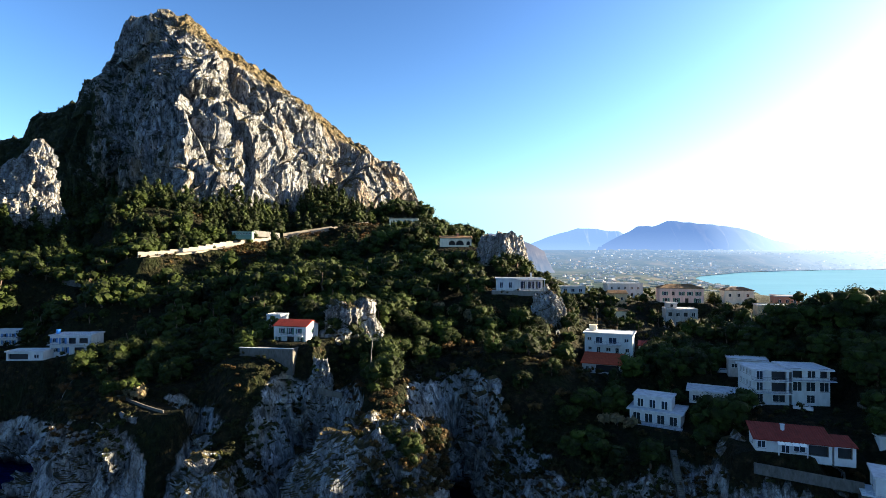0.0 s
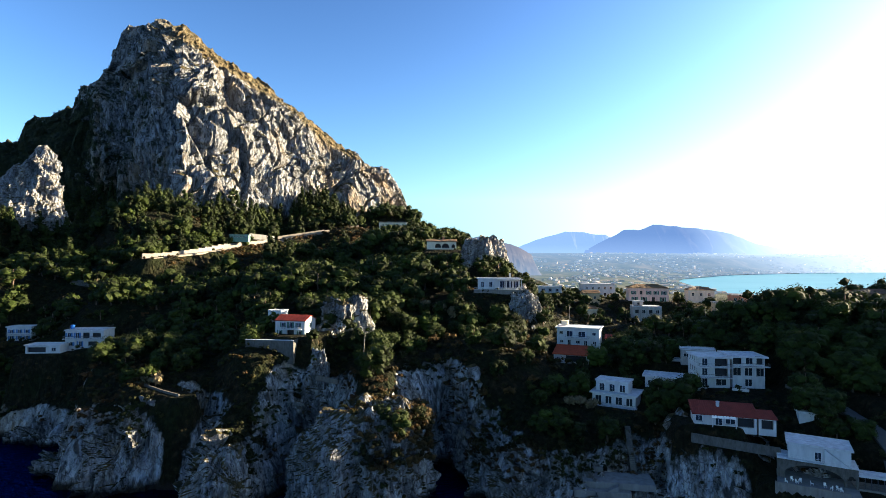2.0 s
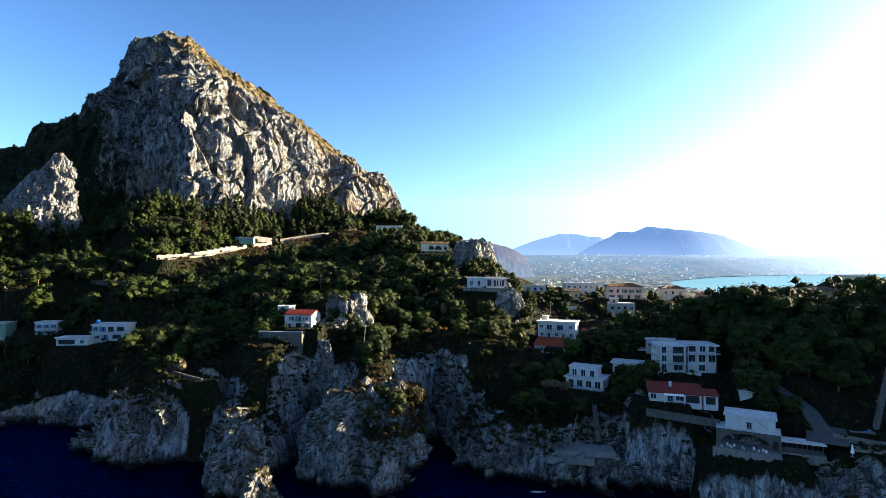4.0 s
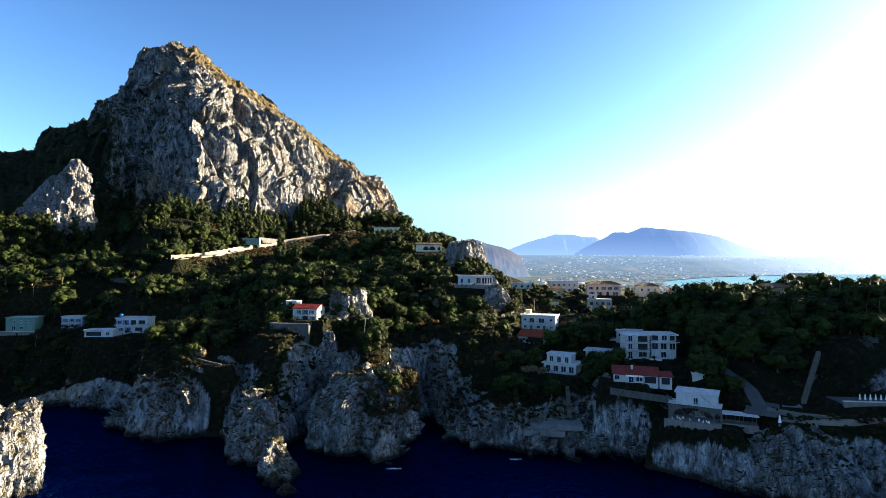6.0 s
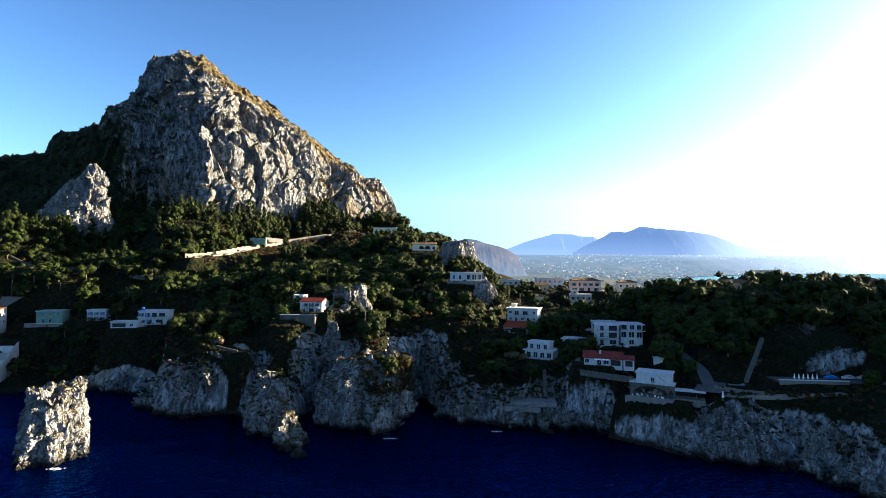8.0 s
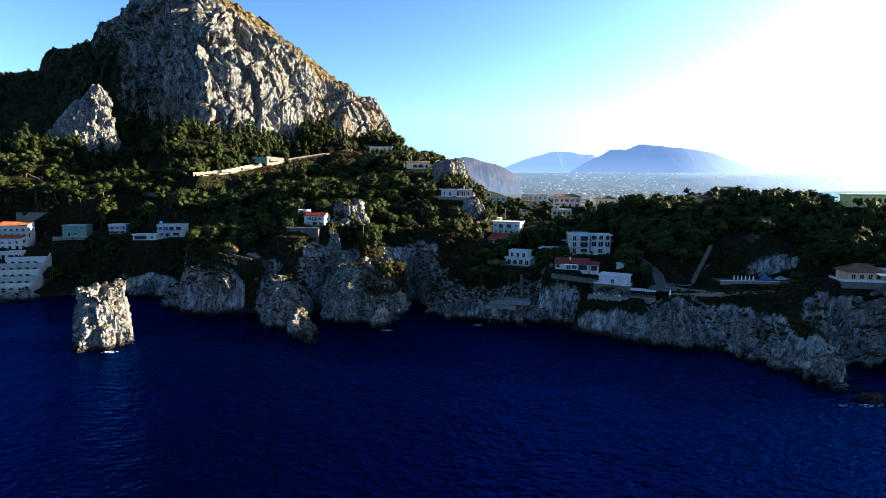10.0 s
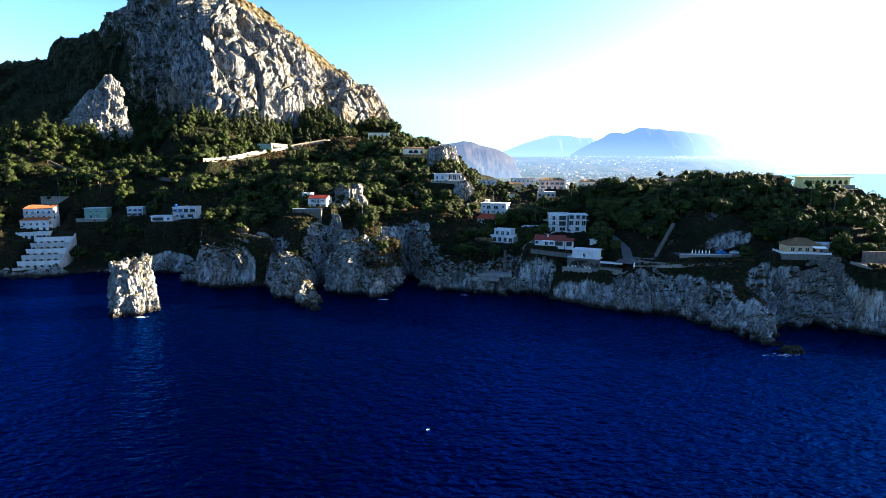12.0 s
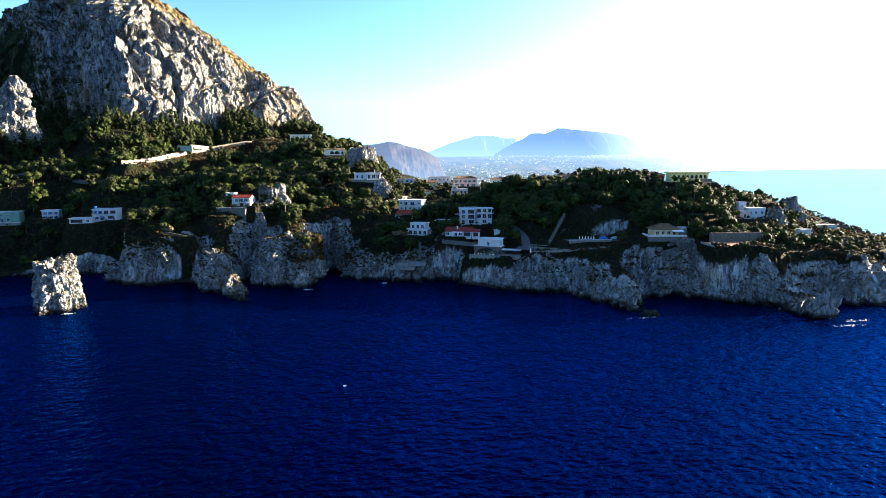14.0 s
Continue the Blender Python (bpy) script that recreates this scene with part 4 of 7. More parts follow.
def limb(a, b, ra, rb, sides=6):
    a, b = np.array(a, float), np.array(b, float)
    d = (b - a) / np.linalg.norm(b - a)
    e = np.cross(d, (0.3, 1, 0.1))
    e /= np.linalg.norm(e)
    g = np.cross(d, e)
    t = np.linspace(0, 2 * math.pi, sides, endpoint=False)[:, None]
    ring = np.cos(t) * e + np.sin(t) * g
    v = np.concatenate([a + ring * ra, b + ring * rb])
    i = np.arange(sides)
    j = (i + 1) % sides
    return v, np.concatenate([np.stack([i, j, j + sides], -1), np.stack([i, j + sides, i + sides], -1)])


ICO = None


def ico():
    global ICO
    if ICO is None:
        bm = bmesh.new()
        bmesh.ops.create_icosphere(bm, subdivisions=1, radius=1)
        ICO = (np.array([v.co[:] for v in bm.verts]), np.array([[v.index for v in f.verts] for f in bm.faces]))
        bm.free()
    return ICO


def clump(rng, centre, radius, leaves, leaf, flat=0.75):
    """One tuft: an uneven core with leaf sprays standing out of it."""
    cv, cf = ico()
    core = cv * radius * rng.uniform(0.55, 0.95, (len(cv), 1)) * (1, 1, flat)
    d = rng.normal(size=(leaves, 3))
    d[:, 2] += 0.25
    d /= np.linalg.norm(d, axis=1, keepdims=True)
    c = d * radius * rng.uniform(0.7, 1.22, (leaves, 1)) * (1, 1, flat)
    a = np.cross(d, rng.normal(size=(leaves, 3)))
    a /= np.linalg.norm(a, axis=1, keepdims=True)
    b = np.cross(d, a) + d * rng.uniform(-0.5, 0.5, (leaves, 1))
    s = leaf * rng.uniform(0.6, 1.3, (leaves, 1))
    tri = np.stack([c - a * s * 0.6, c + a * s * 0.6, c + b * s * 1.1], 1).reshape(-1, 3)
    v = np.concatenate([core, tri]) + centre
    f = np.concatenate([cf, np.arange(leaves * 3).reshape(-1, 3) + len(cv)])
    return v, f


# ---- building kit ----
def box(x0, x1, y0, y1, z0, z1):
    v = np.array([(x, y, z) for z in (z0, z1) for x, y in ((x0, y0), (x1, y0), (x1, y1), (x0, y1))], float)
    return v, np.array([(0, 1, 5, 4), (1, 2, 6, 5), (2, 3, 7, 6), (3, 0, 4, 7), (4, 5, 6, 7), (3, 2, 1, 0)])


def part_np(name, pieces, mat, parent=None, label="", m=None):
    v, f = join(pieces)
    if m is not None:
        v = (np.c_[v, np.ones(len(v))] @ np.array(m).T)[:, :3]
    ob = new(name, mesh_np(name, v, f, (mat,)))
    if parent is not None:
        ob.parent = parent
    return tagged(ob, label)


def wall_panel(w, h, openings, thick=0.3):
    """A wall from x=-w/2 to w/2 with its face at y=0, pierced by openings (x, z, width, height)."""
    xs = sorted({-w / 2, w / 2, *[o[0] - o[2] / 2 for o in openings], *[o[0] + o[2] / 2 for o in openings]})
    zs = sorted({0.0, h, *[o[1] for o in openings], *[o[1] + o[3] for o in openings]})
    solid = {}
    for i in range(len(xs) - 1):
        for j in range(len(zs) - 1):
            cx, cz = (xs[i] + xs[i + 1]) / 2, (zs[j] + zs[j + 1]) / 2
            solid[i, j] = not any(abs(cx - o[0]) < o[2] / 2 and o[1] < cz < o[1] + o[3] for o in openings)
    v, f = [], []

    def quad(*p):
        f.append([len(v) + k for k in range(4)])
        v.extend(p)

    for (i, j), on in solid.items():
        if not on:
            continue
        a, b, c, d = xs[i], xs[i + 1], zs[j], zs[j + 1]
        quad((a, 0, c), (b, 0, c), (b, 0, d), (a, 0, d))
        quad((b, thick, c), (a, thick, c), (a, thick, d), (b, thick, d))
        if not solid.get((i - 1, j)):
            quad((a, thick, c), (a, 0, c), (a, 0, d), (a, thick, d))
        if not solid.get((i + 1, j)):
            quad((b, 0, c), (b, thick, c), (b, thick, d), (b, 0, d))
        if not solid.get((i, j - 1)):
            quad((a, thick, c), (b, thick, c), (b, 0, c), (a, 0, c))
        if not solid.get((i, j + 1)):
            quad((a, 0, d), (b, 0, d), (b, thick, d), (a, thick, d))
    return np.array(v, float), np.array(f)


def window_at(parent, m, o, kind, shutter):
    """A framed window or door set back in its opening."""
    x, z, w, h = o[:4]
    t = 0.07
    x0, x1, z1 = x - w / 2 + 0.01, x + w / 2 - 0.01, z + h - 0.01
    z = z + 0.01
    if kind == "o":
        # shade inside the loggia put in as a near-black panel
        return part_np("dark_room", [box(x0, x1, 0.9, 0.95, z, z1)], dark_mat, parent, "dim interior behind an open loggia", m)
    bars = [box(x0, x0 + t, 0.1, 0.18, z, z1), box(x1 - t, x1, 0.1, 0.18, z, z1), box(x0 + t, x1 - t, 0.1, 0.18, z1 - t, z1), box(x0 + t, x1 - t, 0.1, 0.18, z, z + t)]
    if w > 0.9:
        bars.append(box(x - t / 2, x + t / 2, 0.1, 0.18, z + t, z1 - t))
    ob = part_np("door" if kind == "d" else "window", bars, frame_mat, parent, "", m)
    part_np("pane", [box(x0 + t, x1 - t, 0.13, 0.15, z + t, z1 - t)], pane_mat if kind != "s" else shutter_mat, ob, "", m)
    if kind == "w":
        part_np("window_sill", [box(x0 - 0.1, x1 + 0.1, -0.09, 0.12, z - 0.09, z - 0.012)], concrete_mat, parent, "", m)
    if shutter is not None and kind in "wd":
        for sx in (x0 - w / 2 - 0.02, x1 + 0.02):
            slats = [box(sx, sx + w / 2, -0.07, -0.02, z, z + h)]
            part_np("shutter", slats, shutter, parent, "", m)
    return ob


def railing(parent, pts, mat=None, height=0.95, gap=0.28, label="", closed=False):
    bars = []
    for (x0, y0, z0), (x1, y1, z1) in zip(pts[:-1], pts[1:]):
        n = max(1, int(math.hypot(x1 - x0, y1 - y0) / gap))
        bars.append(limb((x0, y0, z0 + height), (x1, y1, z1 + height), 0.035, 0.035, 4))
        bars.append(limb((x0, y0, z0 + 0.1), (x1, y1, z1 + 0.1), 0.025, 0.025, 4))
        for i in range(n + 1):
            a = i / n
            p = (x0 + (x1 - x0) * a, y0 + (y1 - y0) * a, z0 + (z1 - z0) * a)
            bars.append(limb(p, (p[0], p[1], p[2] + height), 0.018, 0.018, 3))
    return part_np("railing", bars, mat or iron_mat, parent, label)


def tiled_slope(a, b, c, d, thick=0.16, rib=0.5):
    """A sloping roof plane on corners a b (eave) c d (ridge), with tile ribs down it."""
    a, b, c, d = (np.array(p, float) for p in (a, b, c, d))
    n = np.cross(b - a, d - a)
    n /= np.linalg.norm(n)
    k = 2 * max(2, int(np.linalg.norm(b - a) / rib))
    t = np.linspace(0, 1, k + 1)[:, None]
    lift = np.where(np.arange(k + 1)[:, None] % 2 == 1, thick + 0.1, thick)
    e0, r0 = a + (b - a) * t, d + (c - d) * t
    v = np.concatenate([e0, r0, e0 + n * lift, r0 + n * lift])
    m = k + 1
    f = []
    for i in range(k):
        f += [(2 * m + i, 2 * m + i + 1, 3 * m + i + 1, 3 * m + i), (i + 1, i, m + i, m + i + 1), (i, i + 1, 2 * m + i + 1, 2 * m + i), (m + i + 1, m + i, 3 * m + i, 3 * m + i + 1)]
    f += [(m, 0, 2 * m, 3 * m), (k, m + k, 3 * m + k, 2 * m + k)]
    return [(v, np.array(f))]


def house(name, label, x, y, z, w, d, h, turn, wall=None, roof="flat", roof_mat=None, front=(), right=(), left=(), shutter=None, eave=0.35, rise=1.8, balconies=(), cat="house", chimney=None, sink=1.5):
    """A house: four pierced walls, roof, windows and doors. Fronts face -y before the turn. Openings: (x, z, width, height, kind)."""
    root = new(name)
    root.matrix_basis = pose(x, y, z, 0, 0, turn)
    wall = wall or white_mat
    sides = (("front", pose(0, -d / 2, 0), w, front), ("right", pose(w / 2, 0, 0, 0, 0, 90), d - 0.6, right), ("back", pose(0, d / 2, 0, 0, 0, 180), w, ()), ("left", pose(-w / 2, 0, 0, 0, 0, -90), d - 0.6, left))
    for nm, m, ww, ops in sides:
        v, f = wall_panel(ww, h + sink, [(o[0], o[1] + sink, o[2], o[3]) for o in ops])
        v[:, 2] -= sink
        part_np("wall", [(v, f)], wall, root, "", m)
        for o in ops:
            window_at(root, m, o, o[4], shutter)
    part_np("floor_slab", [box(-w / 2 + 0.31, w / 2 - 0.31, -d / 2 + 0.31, d / 2 - 0.31, -0.2, 0.0)], concrete_mat, root)
    # near-black sheet added for the dimness behind the windows
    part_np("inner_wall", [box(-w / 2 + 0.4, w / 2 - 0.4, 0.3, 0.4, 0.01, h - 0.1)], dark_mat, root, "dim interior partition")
    e = eave
    if roof == "flat":
        part_np("roof", [box(-w / 2 - e, w / 2 + e, -d / 2 - e, d / 2 + e, h, h + 0.22)], roof_mat or slab_mat, root, "flat pale roof slab")
        p = 0.12
        rim = [box(-w / 2 - e, w / 2 + e, -d / 2 - e, -d / 2 - e + p, h + 0.224, h + 0.42), box(-w / 2 - e, w / 2 + e, d / 2 + e - p, d / 2 + e, h + 0.224, h + 0.42),
               box(-w / 2 - e, -w / 2 - e + p, -d / 2 - e + p, d / 2 + e - p, h + 0.224, h + 0.42), box(w / 2 + e - p, w / 2 + e, -d / 2 - e + p, d / 2 + e - p, h + 0.224, h + 0.42)]
        part_np("parapet", rim, wall, root)
    elif roof == "gable":
        yb, zr = d / 2 + e, h + rise
        ze = h - e * rise / (d / 2)
        part_np("roof", tiled_slope((-w / 2 - e, -yb, ze), (w / 2 + e, -yb, ze), (w / 2 + e, 0, zr), (-w / 2 - e, 0, zr)) + tiled_slope((w / 2 + e, yb, ze), (-w / 2 - e, yb, ze), (-w / 2 - e, 0, zr), (w / 2 + e, 0, zr)), roof_mat, root, "clay tile roof")
        for s in (-1, 1):
            xx = s * (w / 2 - 0.15)
            tri = np.array([(xx - 0.14, -d / 2, h), (xx - 0.14, d / 2, h), (xx - 0.14, 0, zr - 0.03), (xx + 0.14, -d / 2, h), (xx + 0.14, d / 2, h), (xx + 0.14, 0, zr - 0.03)])
            part_np("gable", [(tri, np.array([(0, 1, 2, 2), (3, 5, 4, 4), (0, 2, 5, 3), (1, 4, 5, 2), (0, 3, 4, 1)]))], wall, root)
    elif roof == "shed":
        part_np("roof", tiled_slope((-w / 2 - e, -d / 2 - e, h), (w / 2 + e, -d / 2 - e, h), (w / 2 + e, d / 2 + e, h + rise), (-w / 2 - e, d / 2 + e, h + rise)), roof_mat, root, "sloping clay tile roof")
        back = [box(-w / 2, w / 2, d / 2 - 0.3, d / 2, h + 0.004, h + rise * 0.85)]
        for s in (-1, 1):
            xx = s * (w / 2 - 0.15)
            tri = np.array([(xx - 0.14, -d / 2, h), (xx - 0.14, d / 2 - 0.31, h), (xx - 0.14, d / 2 - 0.31, h + rise * 0.82), (xx + 0.14, -d / 2, h), (xx + 0.14, d / 2 - 0.31, h), (xx + 0.14, d / 2 - 0.31, h + rise * 0.82)])
            back.append((tri, np.array([(0, 1, 2, 2), (3, 5, 4, 4), (0, 2, 5, 3), (1, 4, 5, 2), (0, 3, 4, 1)])))
        part_np("gable", back, wall, root)
    elif roof == "hip":
        r = max(0.1, (w - d) / 2)
        zr = h + rise
        a, b, c, dd = (-w / 2 - e, -d / 2 - e, h), (w / 2 + e, -d / 2 - e, h), (w / 2 + e, d / 2 + e, h), (-w / 2 - e, d / 2 + e, h)
        p, q = (-r, 0, zr), (r, 0, zr)
        pcs = tiled_slope(a, b, q, p) + tiled_slope(c, dd, p, q) + tiled_slope(b, c, q, q) + tiled_slope(dd, a, p, p)
        part_np("roof", pcs, roof_mat, root, "hipped clay tile roof")
    for bz, b0, b1, dep in balconies:
        bal = part_np("balcony", [box(b0, b1, -d / 2 - dep, -d / 2 - 0.003, bz - 0.18, bz)], slab_mat, root)
        railing(bal, [(b0 + 0.05, -d / 2, bz), (b0 + 0.05, -d / 2 - dep + 0.06, bz), (b1 - 0.05, -d / 2 - dep + 0.06, bz), (b1 - 0.05, -d / 2, bz)])
    if chimney:
        cx, cy, ch = chimney
        part_np("chimney", [box(cx - 0.35, cx + 0.35, cy - 0.35, cy + 0.35, h, h + ch), box(cx - 0.45, cx + 0.45, cy - 0.45, cy + 0.45, h + ch + 0.004, h + ch + 0.12)], wall, root)
    return tagged(root, label, cat)


def bays(n, w, z, ww, hh, kinds):
    """n openings evenly along a wall of width w."""
    return [((i + 0.5) / n * w - w / 2, z, ww, hh, kinds[i % len(kinds)]) for i in range(n) if kinds[i % len(kinds)] != "-"]


# ---- houses on the eastern slope ----
w2 = house("villa", "white two-storey villa with a flat roof and long balcony", 51, 184, 31.6, 15.5, 9, 6.6, -22, front=[(-6.2, 4.2, 1.4, 1.1, "w"), (-3, 3.4, 2.2, 2.1, "d"), (1.4, 3.4, 2.6, 2.1, "d"), (5.8, 4.2, 1.4, 1.1, "w"),
           (-6, 1.0, 1.2, 1.1, "w"), (-3.2, 0.05, 1.2, 2.1, "d"), (0, 0.9, 1.5, 1.2, "w"), (2.8, 0.05, 1.2, 2.1, "d"), (6, 0.9, 1.2, 1.2, "w")], right=[(0, 4.2, 1.2, 1.2, "w"), (-2, 1, 1.2, 1.2, "w")], left=[(0, 4.2, 1.2, 1.2, "w")], balconies=[(3.2, -4.5, 4.2, 1.4)], eave=0.55)
part_np("roof_tank", [box(-7, -4.6, 1, 3, 7.03, 8.6), box(-7.2, -4.4, 0.8, 3.2, 8.604, 8.72)], cream_mat, w2)
house("small_house", "white house with a sloping red tile roof and open porch", 46, 174, 27.0, 12, 8.5, 3.0, -22, roof="shed", roof_mat=sunlit_tile_mat, rise=2.1, front=[(-4.4, 0.05, 1.0, 2.1, "d"), (1.8, 0.6, 7.0, 2.2, "o")], left=[(-2, 0.9, 1, 1.3, "w"), (1, 0.9, 1, 1.3, "w")], eave=0.5)
house("small_house", "small cream house with a red roof beside a villa", 63.5, 184, 31.0, 5, 5, 3.0, -20, wall=cream_mat, roof="shed", roof_mat=red_tile_mat, rise=0.9, front=[(0, 0.05, 1.1, 2.1, "d")])
house("villa", "white house with a flat roof and a glazed veranda", 52, 142.5, 20.6, 12.5, 9, 3.2, -30, front=bays(4, 12, 0.3, 1.9, 2.3, "dwdw"), left=[(0, 0.9, 1.3, 1.3, "w")], eave=0.7, balconies=[(0.06, -6.8, 6.8, 2.2)])
house("villa_upper_storey", "white set-back upper storey with a pale flat roof", 51.6, 143.8, 24.06, 9.5, 6, 2.9, -30, front=bays(3, 9, 0.05, 1.6, 2.2, "dwd"), left=[(0, 0.5, 1.2, 1.8, "w")], eave=0.3, cat="house", sink=0.0)
house("apartment_block", "white three-storey apartment block with deep balconies", 80.2, 143.5, 26.2, 8.8, 9.5, 8.5, -7, front=[(-2.6, 6.2, 1.6, 2.2, "d"), (2.0, 6.2, 3.6, 2.2, "o"), (-2.6, 3.3, 1.6, 2.2, "d"), (2.0, 3.2, 3.6, 2.3, "o"), (-2.6, 0.3, 1.6, 2.2, "d"), (2, 0.5, 3, 1.9, "w")],
      left=[(x0, z0, 0.9, 1.5, "w") for x0 in (-3, -1, 1, 3) for z0 in (0.9, 3.9, 6.9)], balconies=[(6.1, -4.6, 4.6, 1.5), (3.0, -4.6, 4.6, 1.5)], eave=0.5, shutter=None)
house("apartment_block", "white apartment block with a glazed loggia and planted balcony", 90.0, 142.6, 26.4, 9.0, 9, 8.6, -7, front=[(-3.2, 6.6, 2.4, 2.3, "o"), (0.2, 6.6, 2, 2.3, "d"), (3.3, 6.6, 2.2, 2.3, "o"), (-3.2, 3.2, 2.2, 2.4, "d"), (0, 3.2, 2.2, 2.4, "d"), (3.2, 3.2, 2.2, 2.4, "w"), (0, 0.2, 2, 2.1, "d")],
      right=[(0, 6.8, 1.2, 1.4, "w"), (0, 3.6, 1.2, 1.4, "w")], balconies=[(6.2, -5, 5.4, 1.6)], eave=0.8)
house("apartment_annex", "grey flat-roofed annex behind white apartment blocks", 83, 157, 29.5, 10, 6, 5.0, -22, wall=grey_mat, front=bays(3, 10, 2.6, 1.6, 1.2, "w"))
house("low_house", "low flat-roofed white house half hidden by a pine", 69, 146, 24.6, 13, 7, 3.3, -25, front=bays(4, 13, 0.6, 1.6, 1.6, "wdow"), eave=0.8)
house("bungalow", "long white bungalow with a red tile roof", 70.2, 115.6, 22.6, 14, 6.5, 2.5, -17, roof="shed", roof_mat=red_tile_mat, rise=1.7, front=[(-5.9, 0.7, 1.6, 1.5, "w"), (-1.4, 0.05, 1.6, 2.1, "d"), (1.2, 0.5, 2.2, 1.7, "w"), (4.6, 0.05, 3.6, 2.2, "o")], left=[(0, 0.8, 1, 1.3, "w")], eave=0.6, chimney=(-1, 1, 2.4))
house("bungalow_wing", "small white wing with a red tile roof and porch posts", 79.0, 112.4, 22.5, 3.8, 5, 2.5, -17, roof="shed", roof_mat=red_tile_mat, rise=0.8, front=[(0, 0.05, 2.6, 2.2, "o")])
aw = new("awning")
aw.matrix_basis = pose(69.6, 115.6, 22.6, 0, 0, -17)
for i in range(4):
    part_np("panel", tiled_slope((-2.6 + i * 1.35, -5.0, 2.25), (-1.35 + i * 1.35, -5.0, 2.25), (-1.35 + i * 1.35, -3.95, 2.55), (-2.6 + i * 1.35, -3.95, 2.55), 0.05, 5), canvas_mat, aw)
for xx in (-2.5, 2.7):
    part_np("post", [box(xx - 0.1, xx + 0.1, -4.9, -4.7, 0, 2.26)], white_mat, aw)
tagged(aw, "white panelled awning on posts against a bungalow", "awning")
house("shed", "small white hut beside dark trees", 93, 117, 22.5, 5, 3, 2.4, -20, front=[(1.2, 0.05, 1.0, 2.0, "d")])

# ---- white seaside restaurant with an arched terrace ----
cafe = house("restaurant", "white seaside restaurant with round windows and outside stair", 84.6, 101.6, 19.0, 11.5, 7.5, 3.2, -30, front=[(-0.2, 0.1, 1.3, 2.0, "d"), (2.0, 0.7, 0.9, 0.9, "w"), (3.7, 0.5, 0.6, 0.6, "w")], right=[(0, 0.1, 1.4, 2.1, "d"), (-2, 0.1, 1.2, 2.1, "d")], left=[(0, 0.6, 1.3, 1.4, "w")], eave=0.45, sink=0.0)
steps = [box(0.9 + i * 0.34, 0.9 + (i + 1) * 0.34, -4.75, -3.76, 0, 3.1 - i * 0.25) for i in range(12)]
for piece in steps:
    part_np("step", [piece], white_mat, cafe, "white outside step")


def arch_wall(w, h, arches, thick=0.5, base=0.0):
    """A wall with segmental arches cut through it: (centre, half width, spring, crown)."""
    n = int(w / 0.25)
    xs = np.linspace(-w / 2, w / 2, n + 1)
    pieces = []
    for a, b in zip(xs[:-1], xs[1:]):
        c, lo = (a + b) / 2, base
        for cx, hw, spring, crown in arches:
            if abs(c - cx) < hw:
                lo = spring + (crown - spring) * math.sqrt(max(0, 1 - ((c - cx) / hw) ** 2))
        pieces.append(box(a, b, 0, thick, lo, h))
    return pieces


ct = new("restaurant_terrace")
ct.matrix_basis = pose(82.3, 98.6, 14.4, 0, 0, -30)
part_np("arched_wall", arch_wall(15, 4.4, [(-0.5, 5.6, 0.9, 3.4), (6.3, 0.7, 1.6, 2.6)], 0.5, 0.0), stone_wall_mat, ct, "stone wall with one broad arch")
part_np("deck", [box(-7.5, 7.5, -0.9, 5.5, 4.404, 4.6)], slab_mat, ct)
part_np("terrace_floor", [box(-7.5, 7.5, -5.5, 5.5, -0.3, 0.0)], concrete_mat, ct)
part_np("terrace_wall", [box(-8, 5.5, -6.1, -5.6, -4.5, 0.8)], pale_wall_mat, ct)
# back wall near black, the shade under the deck in its colour
part_np("back_wall", [box(-7.4, 7.4, 5.2, 5.5, 0.01, 4.39)], dark_mat, ct)
railing(ct, [(-7.4, -0.8, 4.6), (7.4, -0.8, 4.6)], frame_mat, 0.8, 0.5)
tagged(ct, "stone terrace with a broad arch and pale parapet above sea rocks", "terrace")


def plastic_chair():
    root = new("chair")
    part_np("seat", [box(-0.24, 0.24, -0.24, 0.24, 0.42, 0.47)], canvas_mat, root)
    part_np("backrest", [box(-0.24, 0.24, 0.22, 0.27, 0.474, 0.95)], canvas_mat, root)
    for sx in (-0.21, 0.21):
        for sy in (-0.2, 0.22):
            part_np("leg", [box(sx - 0.03, sx + 0.03, sy - 0.03, sy + 0.03, 0, 0.418)], canvas_mat, root)
    return tagged(root, "white plastic chair on a seaside terrace", "chair", "white terrace chairs")


ch0 = plastic_chair()
base_t = pose(82.3, 98.6, 14.4, 0, 0, -30)
spots = [(-4.6, -1.6, 40), (-3.8, -2.6, 120), (-3.2, -1.4, 200), (-1.0, -2.2, 80), (1.4, -2.0, 20), (2.4, -3.0, 250), (3.6, -2.4, 140), (4.2, -3.4, 30), (-5.8, -3.6, 70)]
for i, (cx, cy, r) in enumerate(spots):
    mm = base_t @ pose(cx, cy, 0.0, 0, 0, r)
    if i == 0:
        ch0.matrix_basis = mm
    else:
        copy_thing(ch0, mm)

pg = new("pergola")
pg.matrix_basis = pose(94.2, 95.4, 14.6, 0, 0, -24)
for i in range(9):
    part_np("post", [box(-4.6 + i * 1.12, -4.48 + i * 1.12, -2.0, -1.88, 0, 2.6)], iron_mat, pg)
part_np("roof", [box(-5, 5, -2.3, 2.0, 2.604, 2.75)], slab_mat, pg)
part_np("rim", [box(-5.1, 5.1, -2.5, -2.31, 2.5, 2.95)], white_mat, pg)
part_np("floor", [box(-5, 5, -2.6, 2.2, -2.4, -0.004)], pale_wall_mat, pg)
tagged(pg, "flat-roofed seaside pergola with slim dark posts", "pergola")

